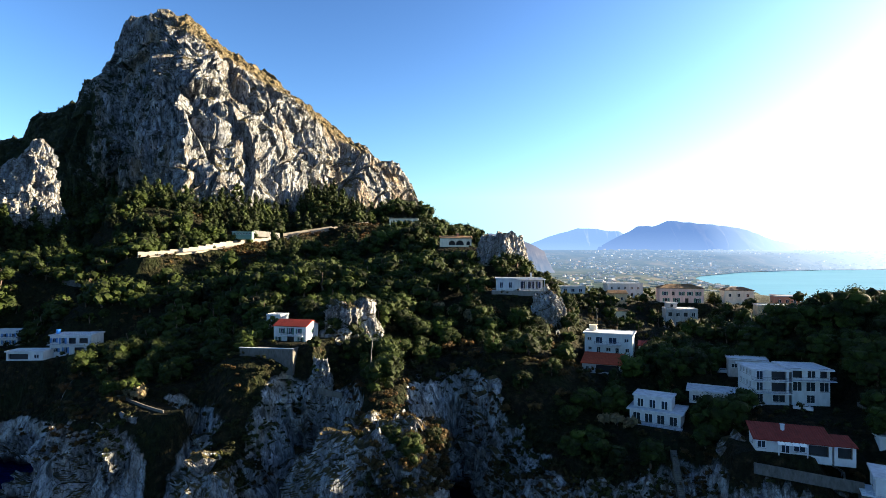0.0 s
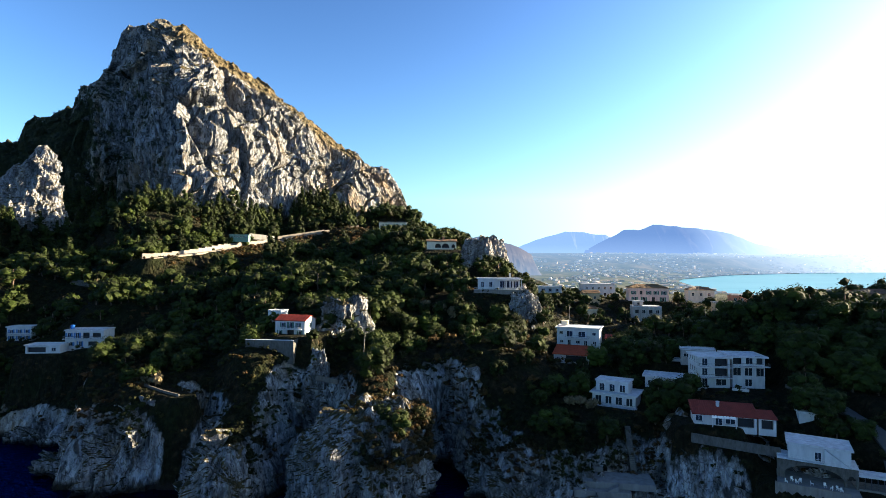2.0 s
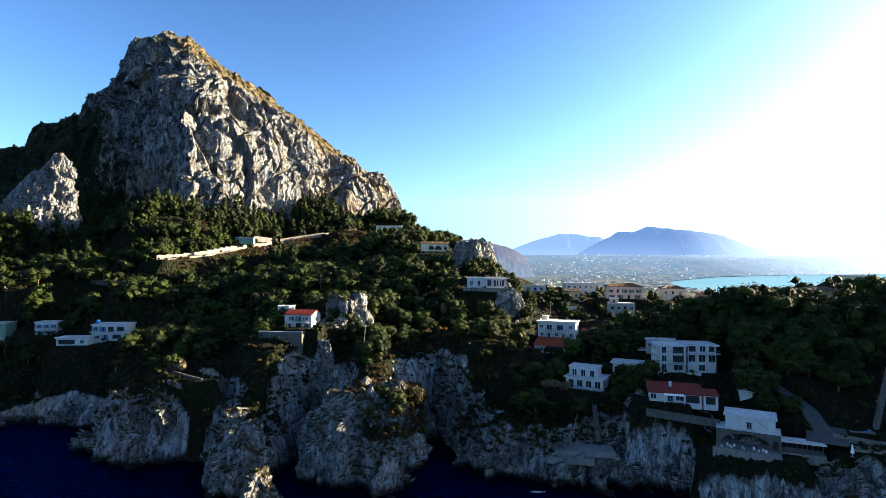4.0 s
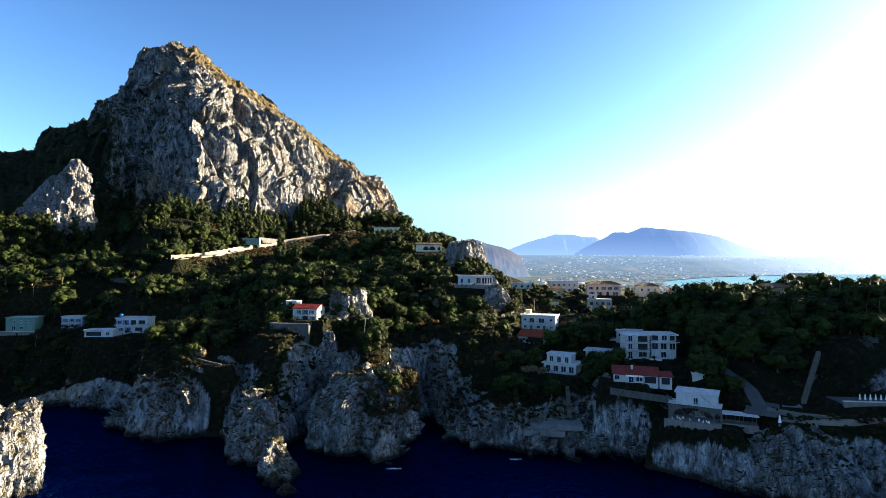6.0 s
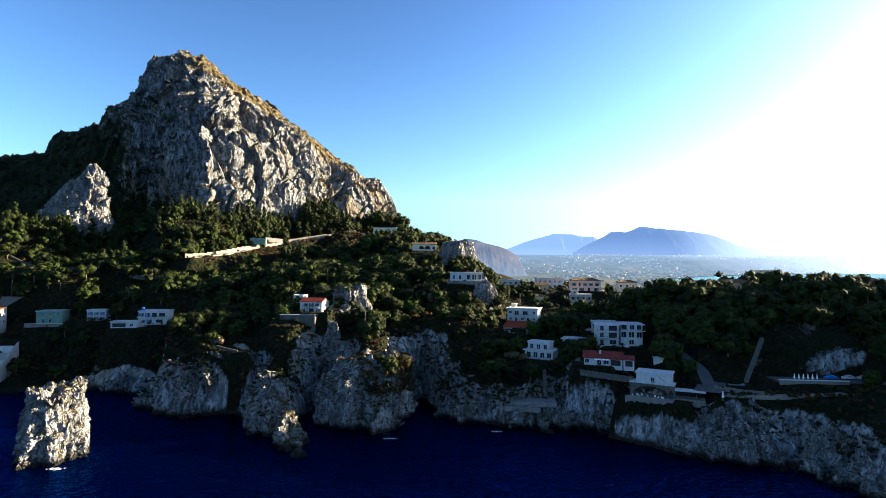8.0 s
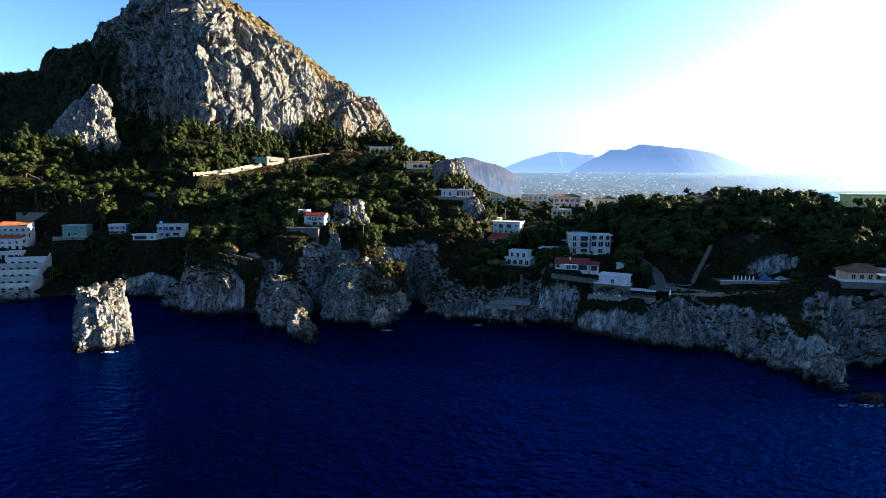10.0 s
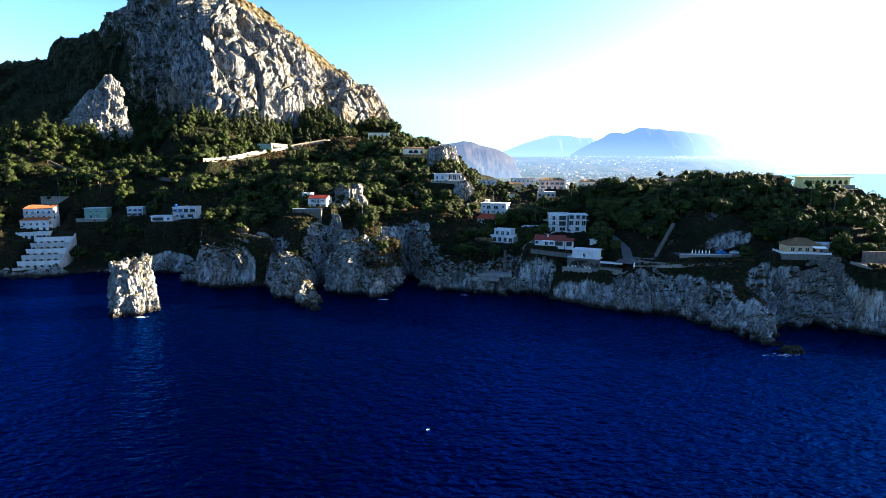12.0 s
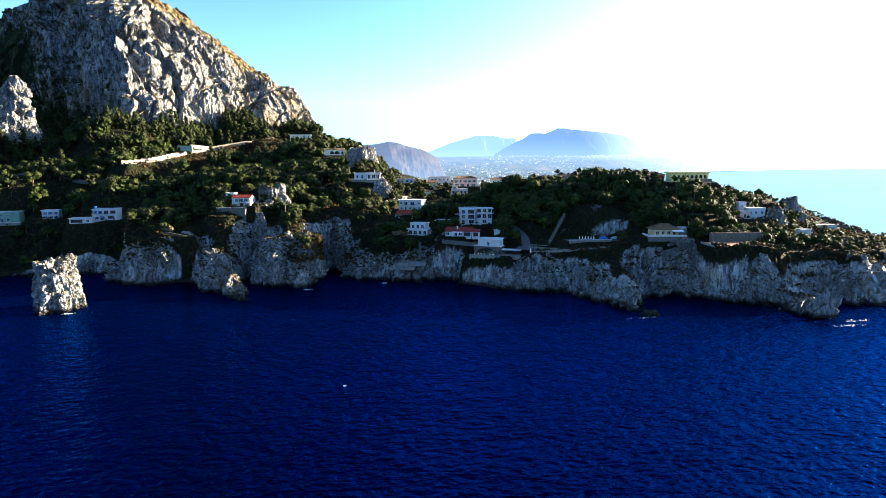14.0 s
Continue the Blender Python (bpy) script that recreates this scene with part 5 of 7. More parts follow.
# ---- houses of the village behind ----
terr = house("modern_house", "white modern house with a glazed columned front on a bluff", 22.5, 208, 50.6, 17.5, 9, 5.0, -3, front=[(-6.8, 1.6, 1.2, 2.2, "w"), (-3.4, 1.6, 1.3, 2.2, "w"), (1.6, 1.2, 2.4, 3.0, "w"), (4.4, 1.2, 2.4, 3.0, "w"), (7.1, 1.2, 2.0, 3.0, "w")], right=[(0, 1.2, 4, 3, "o")], left=[(0, 1.8, 1.3, 1.6, "w")], eave=0.4, chimney=(5, 2, 2.2))
part_np("terrace", [box(-10.5, 10.5, -8.2, -4.52, -3.5, 0.75)], pale_wall_mat, terr, "pale terrace wall")
railing(terr, [(-10.4, -8.1, 0.75), (10.4, -8.1, 0.75)], frame_mat, 0.9, 0.5)
for i in range(5):
    part_np("column", [box(-0.2 + i * 2.3, 0.05 + i * 2.3, -7.2, -6.95, 0.754, 4.9)], white_mat, terr)
part_np("canopy", [box(-1, 9.8, -7.6, -4.9, 4.904, 5.1)], white_mat, terr)

arc = new("arcaded_house")
arc.matrix_basis = pose(-2, 264, 69.0, 0, 0, 4)
part_np("arcade", arch_wall(15.5, 4.2, [(-5.6, 0.01, 1, 1), (-1.9, 1.6, 1.6, 3.1), (2.0, 1.9, 1.4, 3.2), (6.2, 0.9, 1.5, 2.8)], 0.4, -1.5), cream_mat, arc, "cream wall with round arches")
part_np("wall", [box(-7.75, 7.75, 5.5, 5.9, -1.5, 4.2), box(-7.75, -7.4, 0.41, 5.49, -1.5, 4.2), box(7.4, 7.75, 0.41, 5.49, -1.5, 4.2)], cream_mat, arc)
# shade behind the arches painted as a near-black sheet
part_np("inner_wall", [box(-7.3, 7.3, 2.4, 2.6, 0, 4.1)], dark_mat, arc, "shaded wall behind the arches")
part_np("arch_sill", [box(-4.0, 7.2, 0.05, 0.35, -0.2, 0.9)], cream_mat, arc)
part_np("roof", tiled_slope((-8.2, -0.5, 4.2), (8.2, -0.5, 4.2), (8.2, 3.0, 5.4), (-8.2, 3.0, 5.4)) + tiled_slope((8.2, 6.4, 4.2), (-8.2, 6.4, 4.2), (-8.2, 3.0, 5.4), (8.2, 3.0, 5.4)), ochre_tile_mat, arc)
part_np("chimney", [box(0.6, 1.5, 2, 2.9, 4.6, 6.9)], brick_red_mat, arc, "brick chimney")
tagged(arc, "cream house with round arches beside a crag", "house")

house("hill_house", "long pale house on the saddle below the mountain", -38, 374, 85.5, 20, 8, 5.0, 0, wall=cream_mat, front=[(-7, 2.4, 1.4, 1.4, "w"), (-3, 2.4, 1.4, 1.4, "w"), (3, 2.0, 1.4, 2.2, "d"), (7, 2.4, 1.4, 1.4, "w")], roof_mat=brown_mat)
house("flat_house", "low white house with a thin flat roof", 52, 258, 47.0, 15, 6, 3.0, -3, front=bays(4, 14, 0.7, 1.6, 1.5, "wdww"))
house("village_house", "white two-storey village house with a flat roof", 81, 268, 44.5, 17, 8, 6.6, 0, front=bays(5, 16, 3.9, 1.2, 1.4, "wwdww") + bays(5, 16, 0.5, 1.2, 1.6, "wdwow"), right=[(0, 3.9, 1.2, 1.3, "w")])
house("village_house", "pink rendered house with a pale hipped roof", 97, 239, 44.0, 18, 9, 6.6, -10, wall=pink_mat, roof="hip", roof_mat=ochre_tile_mat, rise=1.6, front=bays(5, 17, 3.6, 1.2, 1.6, "wowdw") + bays(4, 17, 0.4, 1.4, 2.0, "wdow"), shutter=shutter_mat)
house("unfinished_house", "grey unfinished concrete house with empty window openings", 89, 219, 35.5, 12, 8, 7.8, -10, wall=grey_mat, front=bays(4, 11.5, 5.0, 1.5, 1.6, "owow") + bays(4, 11.5, 1.2, 1.5, 1.6, "wowo"), right=[(0, 5, 1.4, 1.6, "w")], eave=0.05)
house("unfinished_tower", "grey concrete stair tower on an unfinished house", 86, 220.5, 43.75, 4, 4, 1.7, -10, wall=grey_mat, front=[(0, 0.3, 1, 1, "o")], sink=0.0)
house("village_house", "tan house with stepped flat roofs among trees", 120, 209, 39.2, 11, 7, 6.6, -15, wall=tan_mat, front=bays(3, 10, 3.7, 1.3, 1.5, "wow") + bays(3, 10, 0.4, 1.3, 2.0, "dwo"))
house("village_house", "terracotta house behind a tan one", 130, 217, 42.5, 9, 6, 6.2, -15, wall=brick_red_mat, front=bays(3, 8, 3.6, 1.1, 1.4, "w"))
house("village_house", "grey house with a low wall beside dark pines", 150, 193, 45.5, 10, 7, 6.6, -12, wall=grey_mat, front=bays(3, 9, 3.6, 1.3, 1.5, "wow"))
house("village_house", "brown-roofed house showing above the trees", 124, 243, 43.5, 12, 7, 6.0, -10, wall=cream_mat, roof="hip", roof_mat=brown_mat, rise=1.4, front=bays(3, 11, 3.2, 1.2, 1.5, "w"))
house("village_house", "brown house with a long eave half hidden by pines", 152, 172, 46.6, 14, 7, 5.6, -14, wall=tan_mat, roof="hip", roof_mat=brown_mat, rise=1.5, front=bays(4, 13, 2.6, 1.3, 1.6, "wow"), eave=0.9)
house("village_house", "small tan house below a white village house", 72, 248, 43, 8, 6, 4.6, 0, wall=tan_mat, roof="gable", roof_mat=ochre_tile_mat, rise=1.2, front=bays(2, 7, 1.6, 1.2, 1.4, "w"))
house("village_house", "cream cottage among pines behind the bluff house", 47, 292, 45, 9, 6, 6.4, 6, wall=cream_mat, front=bays(3, 8, 3.4, 1.1, 1.4, "w"))
house("village_house", "small cream house with a tile roof among pines", 66, 226, 37.5, 8, 6, 4.2, -8, wall=cream_mat, roof="hip", roof_mat=ochre_tile_mat, rise=1.2, front=bays(2, 7, 1.2, 1.2, 1.4, "w"))

# ---- the red-roofed house on its terrace, west ----
house("cottage", "white cottage with a red tile roof on a walled terrace", -51.5, 164, 37.8, 10.8, 8, 4.9, -12, roof="gable", roof_mat=red_tile_mat, rise=1.5, front=[(-3.8, 0.3, 1.0, 1.3, "w"), (0.2, 0.1, 2.4, 1.7, "o"), (3.6, 0.3, 1.0, 1.3, "w"), (-2.6, 2.7, 1.0, 1.5, "w"), (0.2, 2.4, 1.2, 2.0, "d"), (3.0, 2.7, 1.0, 1.5, "w")], right=[(0, 2.6, 1, 1.3, "w")], balconies=[(2.2, -2.6, 4.6, 1.1)], shutter=shutter_mat)
house("cottage_annex", "small white flat-roofed annex behind a cottage", -60, 172, 40.0, 5, 5, 4.9, -12, front=[(0, 3, 1.2, 1.2, "w")], eave=0.1)
tw = new("terrace_wall")
tw.matrix_basis = pose(-56, 150.5, 33.2, 0, 0, -6)
part_np("stone_face", [box(-8, 8, -0.5, 0, -3, 4.4), box(7.5, 8, 0.01, 9, -3, 4.4), box(-8, -7.5, 0.01, 9, -3, 4.4)], stone_wall_mat, tw)
part_np("terrace_floor", [box(-7.49, 7.49, 0.01, 9, 3.6, 4.0)], concrete_mat, tw)
part_np("coping", [box(-8.1, 8.1, -0.6, 0.1, 4.404, 4.55)], slab_mat, tw)
tagged(tw, "grey stone terrace wall in front of a white cottage", "wall")

# ---- the western shore houses ----
bl = house("shore_house", "white flat-roofed house with a blue water tank on top", -138.4, 189, 29.2, 14, 8, 6.4, 5, front=[(-5.6, 4.0, 1.3, 1.6, "w"), (-2.6, 3.6, 1.3, 2.1, "d"), (0.6, 3.6, 2.4, 2.1, "o"), (4.4, 3.8, 3.0, 1.8, "o"), (-5, 0.7, 1.4, 1.4, "w"), (-1.6, 0.3, 1.2, 2.1, "d"), (3, 0.7, 3.4, 1.6, "o")], shutter=blue_shutter_mat, balconies=[(3.5, -7.2, 7.2, 1.5)])
railing(bl, [(-6.8, -3.9, 6.85), (6.8, -3.9, 6.85), (6.8, 3.9, 6.85)], iron_mat, 1.0, 0.6)
bm = bmesh.new()
bmesh.ops.create_cone(bm, cap_ends=True, segments=20, radius1=0.75, radius2=0.75, depth=1.5)
bmesh.ops.bevel(bm, geom=bm.edges[:], offset=0.08, segments=2, affect="EDGES", clamp_overlap=True)
tank_me = bpy.data.meshes.new("water_tank")
bm.to_mesh(tank_me)
bm.free()
tank_me.materials.append(blue_mat)
tank = new("water_tank", tank_me)
tank.matrix_basis = pose(-144.2, 187.4, 36.8)
tagged(tank, "blue plastic water tank on a flat roof", "tank")
house("shore_house", "low white house with a long shaded veranda", -149.5, 181.5, 28.0, 12, 6, 2.9, 5, front=[(-2.2, 0.4, 6.6, 1.9, "o"), (3.8, 0.8, 1.6, 1.3, "w")], eave=0.4)
house("shore_house", "small white house with blue windows above the shore", -180, 209, 28.5, 9.5, 6, 5.6, 8, front=bays(3, 9, 3.2, 1.2, 1.5, "wdw") + bays(3, 9, 0.4, 1.2, 1.6, "wwd"), shutter=blue_shutter_mat, balconies=[(2.7, -4.5, 4.5, 1.2)])
house("shore_house", "sea-green house with a flat roof and dark cornice", -205, 209, 27.0, 13, 8, 6.6, 8, wall=green_wall_mat, front=[(-3, 4.3, 1.2, 1.1, "w"), (0.5, 4.3, 1.2, 1.1, "w"), (3.6, 4.3, 1.2, 1.1, "w"), (-3, 0.4, 1.5, 2.3, "d"), (0.5, 0.8, 1.5, 1.6, "w")], shutter=None)
gw = new("retaining_wall")
gw.matrix_basis = pose(-204, 200.5, 22.2, 0, 0, 6)
part_np("stone_face", [box(-9.5, 9.5, -0.4, 0.4, -4, 5.2)], pale_wall_mat, gw)
part_np("coping", [box(-9.6, 9.6, -0.5, 0.5, 5.204, 5.34)], slab_mat, gw)
tagged(gw, "pale retaining wall below a sea-green house", "wall")

ob = house("hotel", "white hotel with orange tile roofs stepping down to the shore", -235, 200, 22.0, 16, 9, 12.2, 12, roof="shed", roof_mat=orange_tile_mat, rise=1.8, front=bays(5, 15, 9.2, 1.3, 1.5, "wwwdw") + bays(5, 15, 6.0, 1.3, 1.6, "wdwdw") + bays(5, 15, 2.6, 1.3, 1.7, "owowo"), right=[(-2, 9, 2.2, 2, "o"), (2, 9, 1.2, 1.5, "w"), (-2, 5.6, 2.2, 2, "o"), (2, 5.6, 1.2, 1.5, "w")], balconies=[(8.9, -7.8, 7.8, 1.4)])
house("hotel_wing", "white lower hotel wing with an orange tile roof", -233, 192, 19.0, 15, 7, 8.6, 12, roof="shed", roof_mat=orange_tile_mat, rise=1.1, front=bays(4, 14, 5.6, 1.3, 1.5, "w") + bays(4, 14, 2.2, 1.6, 2.0, "oo"), right=[(0, 5.6, 2.4, 2, "o"), (0, 2, 2.4, 2, "o")])
house("hotel_wing", "white arched lower storey of a shore hotel", -230, 185, 14.5, 17, 6, 6.2, 12, front=bays(5, 16, 2.4, 1.7, 2.2, "o"), right=[(0, 2, 2, 2, "o")], eave=0.05)
ht = new("terraced_garden")
ht.matrix_basis = pose(-211, 172, 0, 0, 0, 12)
for i in range(6):
    top = 4.5 + i * 2.9
    arches = [(-10 + 4.4 * q, 1.1, top - 1.9, top - 0.9) for q in range(4)] if i in (1, 3, 4) else []
    tv, tf = join(arch_wall(23 - i * 0.6, top, arches, 0.5, -2.0 if not arches else top - 3.2))
    tv[:, 0] += -2.5 + i * 0.3
    tv[:, 1] += -16 + i * 4.2
    part_np("terrace", [(tv, tf), box(-14 + i * 0.6, 9, -15.49 + i * 4.2, -11.8 + i * 4.2, -2, top - 0.6)], white_mat if i % 2 else plaster_mat, ht)
    for q in range(5):
        part_np("shrub", [clump(np.random.default_rng(900 + i * 9 + q), np.array([-11 + 3.6 * q + (i * 1.7) % 3, -13.6 + i * 4.2, top]), 0.9, 40, 0.4)], scrub_mat, ht, "green garden shrub")
part_np("side_wall", [(np.array([(9.01, -17, -2), (9.6, -17, -2), (9.6, 9, -2), (9.01, 9, -2), (9.01, -17, 5), (9.6, -17, 5), (9.6, 9, 20.5), (9.01, 9, 20.5)], float), np.array([(0, 1, 5, 4), (1, 2, 6, 5), (2, 3, 7, 6), (3, 0, 4, 7), (4, 5, 6, 7)]))], plaster_mat, ht, "pale sloping side wall")
tagged(ht, "pale stepped garden terraces running down to the shore", "terraces")
rw = new("roof_terrace_wall")
rw.matrix_basis = pose(-229, 216, 34, 0, 0, 4)
part_np("stone_face", [box(-16, 14, -0.4, 0.4, -4, 6.8)], pale_wall_mat, rw)
railing(rw, [(-16, -0.3, 6.8), (14, -0.3, 6.8)], iron_mat, 1.0, 0.8)
tagged(rw, "pale terrace wall with railing above a hotel", "wall")


def street_lamp(x, y, z, h):
    root = new("street_lamp")
    root.matrix_basis = pose(x, y, z)
    lv, lf = limb((0, 0, -0.5), (0, 0, h), 0.09, 0.05, 8)
    part_np("pole", [(lv, lf)], iron_mat, root)
    part_np("lamp_head", [limb((0, 0, h), (0.7, -0.1, h + 0.12), 0.07, 0.12, 6)], frame_mat, root)
    return tagged(root, "slim grey street lamp beside a terrace wall", "street lamp", "street lamps")


street_lamp(-232, 214, 40.5, 9)
street_lamp(-207, 217, 40.0, 9)

# ---- on the eastern cape ----
vl = new("hilltop_villa")
vl.matrix_basis = pose(211, 125, 49.4, 0, 0, -8)
part_np("arcade", arch_wall(22, 5.6, [(-9.2 + 2.62 * i, 0.95, 3.0, 4.4) for i in range(8)], 0.5, 0.0), yellow_mat, vl, "cream wall with a row of arches")
part_np("wall", [box(-11, 11, 8, 8.5, -2, 5.6), box(-11, -10.5, 0.51, 7.99, -2, 5.6), box(10.5, 11, 0.51, 7.99, -2, 5.6), box(-10.99, 10.99, 0.1, 0.45, -3, 2.2)], yellow_mat, vl)
# near-black sheet stands for the shade inside the arcade
part_np("inner_wall", [box(-10.4, 10.4, 3, 3.2, 0, 5.5)], dark_mat, vl, "shaded wall behind arches")
part_np("roof", [box(-12, 12, -1.2, 9.2, 5.604, 6.1)], yellow_mat, vl, "broad flat cream roof")
part_np("lower_wall", [box(4, 12, -2.5, -0.01, -6, 2.0)], pale_wall_mat, vl)
tagged(vl, "cream hilltop villa with arches under a broad flat roof", "villa")
house("pavilion", "dark pavilion with a low brown tile roof among pines", 199, 152, 49.5, 18, 9, 3.6, -8, wall=brown_mat, roof="hip", roof_mat=brown_mat, rise=2.2, front=bays(6, 17, 0.4, 2.2, 2.6, "o"), eave=1.2)
house("garden_house", "small flat-roofed house behind hilltop pines", 176, 184, 52, 11, 6, 5.8, -8, wall=cream_mat, front=bays(3, 10, 3, 1.2, 1.5, "w"))
rs = house("restaurant", "ochre-tiled restaurant on a walled terrace above the cliffs", 165.5, 74, 25.8, 12, 8, 2.8, -10, wall=tan_mat, roof="hip", roof_mat=ochre_tile_mat, rise=2.7, front=bays(4, 11, 0.4, 1.5, 1.7, "wdwo"), eave=0.7)
part_np("terrace", [box(-9.8, 8.5, -8.3, -4.02, -2.4, -0.004)], stone_wall_mat, rs)
part_np("terrace_parapet", [box(-9.5, 8.5, -8.3, -8.01, 0.0, 0.8), box(-9.8, -9.51, -8.3, 1, 0.0, 0.8)], white_mat, rs, "white terrace parapet")
part_np("canopy", tiled_slope((2.5, -7.0, 2.2), (7.5, -7.0, 2.2), (7.5, -4.7, 2.7), (2.5, -4.7, 2.7), 0.06, 9), canvas_mat, rs, "white canvas canopy")
house("annex", "grey stone annex beside a restaurant", 180, 76, 25.5, 8, 6, 3.0, -12, wall=grey_mat, front=[(0, 0.3, 1.2, 2.0, "d")])
ctt = new("sports_court")
ctt.matrix_basis = pose(188, 52, 23.6, 0, 0, -6)
part_np("court", [box(-12, 12, -6, 6, -0.6, 0.06)], clay_court_mat, ctt, "red clay surface")
part_np("back_wall", [box(-8, 17, 6.3, 6.8, -1.0, 4.4)], stone_wall_mat, ctt, "tall grey stone wall")
for rx in (-12.4, 12.01):
    part_np("rim", [box(rx, rx + 0.39, -6, 6.2, -0.6, 0.5)], pale_wall_mat, ctt)
tagged(ctt, "red clay sports court below a tall stone wall", "court")
house("cape_house", "white flat house on the rocky cape", 234, 99, 31.2, 9.5, 6, 4.4, -12, front=bays(3, 9, 1.4, 1.2, 1.5, "wdw"), eave=0.1)
house("cape_house", "pink rendered wing of a house on the cape", 226, 97, 30.4, 5.5, 5, 3.8, -12, wall=pink_mat, front=[(0, 0.4, 1.1, 2, "d")], eave=0.1)
house("cape_tower", "small white tower house with a stepped top", 229, 103, 35.0, 4, 3.5, 3.6, -12, front=[(0, 1.2, 1, 1.2, "w")], eave=0.05)
house("hut", "small white hut with a flat top near the cape path", 245.5, 76, 20.5, 5, 4, 5.4, -10, front=[(0, 0.3, 1, 2, "d")], eave=0.3)
house("far_house", "long low white house on the far headland", 314, 137, 16.5, 15, 6, 3.6, -14, front=bays(4, 14, 0.8, 1.4, 1.5, "w"))
lw = new("cape_wall")
lw.matrix_basis = pose(231, 59, 17.5, 0, 0, 7)
part_np("stone_face", [box(-25, 25, -0.3, 0.3, -3, 4.2)], stone_wall_mat, lw)
tagged(lw, "long grey stone wall along the cape terrace", "wall")

# ---- car terrace under the quarry face ----
cw = new("retaining_wall")
cw.matrix_basis = pose(135.5, 92.2, 16, 0, 0, -6)
part_np("stone_face", [box(-11, 11.5, -0.4, 0.4, -1, 5.4)], pale_wall_mat, cw)
part_np("coping", [box(-11.1, 11.6, -0.5, 0.5, 5.404, 5.6)], slab_mat, cw)
part_np("terrace_floor", [box(-11, 22, 0.41, 9, 4.2, 4.75)], asphalt_mat, cw)
tagged(cw, "pale retaining wall holding up a parking terrace", "wall")


def beach_box():
    root = new("folded_parasol")
    part_np("pole", [limb((0, 0, 0), (0, 0, 2.4), 0.04, 0.03, 6)], frame_mat, root)
    part_np("canopy", [limb((0, 0, 0.7), (0, 0, 2.3), 0.34, 0.1, 8)], canvas_mat, root)
    part_np("base", [limb((0, 0, 0), (0, 0, 0.14), 0.35, 0.3, 8)], concrete_mat, root)
    return tagged(root, "folded white parasol standing on a terrace", "parasol", "row of folded parasols")


p0 = beach_box()
for i in range(6):
    mm = pose(131.2 + i * 1.5, 95.6 - i * 0.15, 20.8)
    if i == 0:
        p0.matrix_basis = mm
    else:
        copy_thing(p0, mm)


def car(paint, label):
    root = new("car")
    prof = [(-2.1, 0.35), (-2.1, 0.8), (-1.95, 0.95), (-1.2, 1.0), (-0.6, 1.45), (0.9, 1.47), (1.6, 1.05), (2.1, 0.9), (2.12, 0.35)]
    v = np.array([(x, s * (0.84 - 0.12 * (z > 1.2)), z) for s in (-1, 1) for x, z in prof], float)
    n = len(prof)
    f = [(i, i + 1, i + 1 + n, i + n) for i in range(n - 1)] + [(n - 1, 0, n, 2 * n - 1)]
    caps = [(0, 8, 7, 1), (1, 7, 6, 3), (1, 3, 2, 2), (3, 6, 5, 4)]
    f += caps + [tuple(i + n for i in c[::-1]) for c in caps]
    part_np("body", [(v, np.array(f))], paint, root)
    part_np("windows", [box(-0.85, 1.2, -0.79, 0.79, 1.06, 1.36)], pane_mat, root)
    for wx in (-1.35, 1.35):
        for wy in (-0.8, 0.8):
            part_np("wheel", [limb((wx, wy - 0.1, 0.32), (wx, wy + 0.1, 0.32), 0.32, 0.32, 14)], dark_mat, root)
    return tagged(root, label, "car")


car(white_mat, "white car parked under the rock face").matrix_basis = pose(151.5, 97.2, 20.8, 0, 0, 8)
car(grey_mat, "grey car parked under the rock face").matrix_basis = pose(156.5, 96.6, 20.8, 0, 0, -6)
car(blue_mat, "dark blue car parked on a terrace").matrix_basis = pose(145.5, 97.5, 20.8, 0, 0, 4)
car(white_mat, "white car parked below an apartment block").matrix_basis = pose(84.5, 133.5, 26.02, 0, 0, -35)
car(white_mat, "white van-like car parked beside a low house").matrix_basis = pose(77.5, 159.8, ground_z(77.5, 163) + 0.05, 0, 0, -15)

st = new("stairway")
st.matrix_basis = pose(0, 0, 0)
stp = []
for i in range(26):
    a = i / 26
    cx, cy, cz = 115.5 + 11.5 * a, 97.5 + 9.5 * a, 21.0 + 13.5 * a
    stp.append(box(cx - 0.6, cx + 0.6, cy - 0.25, cy + 0.5, cz - 1.4, cz + 0.15))
for piece in stp:
    part_np("step", [piece], stone_wall_mat, st)
tagged(st, "pale stone stairway climbing the wooded hill", "stairs")


def ribbon(name, label, pts, half, mat, cat="road", lift=0.12, drop=0.8):
    """A paved strip along a line, draped between its given heights."""
    v, n = [], len(pts)
    for i, (x, y, z) in enumerate(pts):
        a, b = pts[max(0, i - 1)], pts[min(n - 1, i + 1)]
        dx, dy = b[0] - a[0], b[1] - a[1]
        ln = math.hypot(dx, dy)
        nx, ny = -dy / ln * half, dx / ln * half
        v += [(x + nx, y + ny, z + lift), (x - nx, y - ny, z + lift), (x + nx, y + ny, z - drop), (x - nx, y - ny, z - drop)]
    f = []
    for i in range(n - 1):
        k = i * 4
        f += [(k + 1, k + 5, k + 4, k), (k, k + 4, k + 6, k + 2), (k + 5, k + 1, k + 3, k + 7)]
    return tagged(new(name, mesh_np(name, np.array(v, float), np.array(f), (mat,))), label, cat, kind="structure")


def along(pts, step=4.0):
    """Points every few metres along a line."""
    out = []
    for a, b in zip(pts[:-1], pts[1:]):
        n = max(1, int(math.hypot(b[0] - a[0], b[1] - a[1]) / step))
        out += [tuple(a[k] + (b[k] - a[k]) * i / n for k in range(3)) for i in range(n)]
    return out + [pts[-1]]


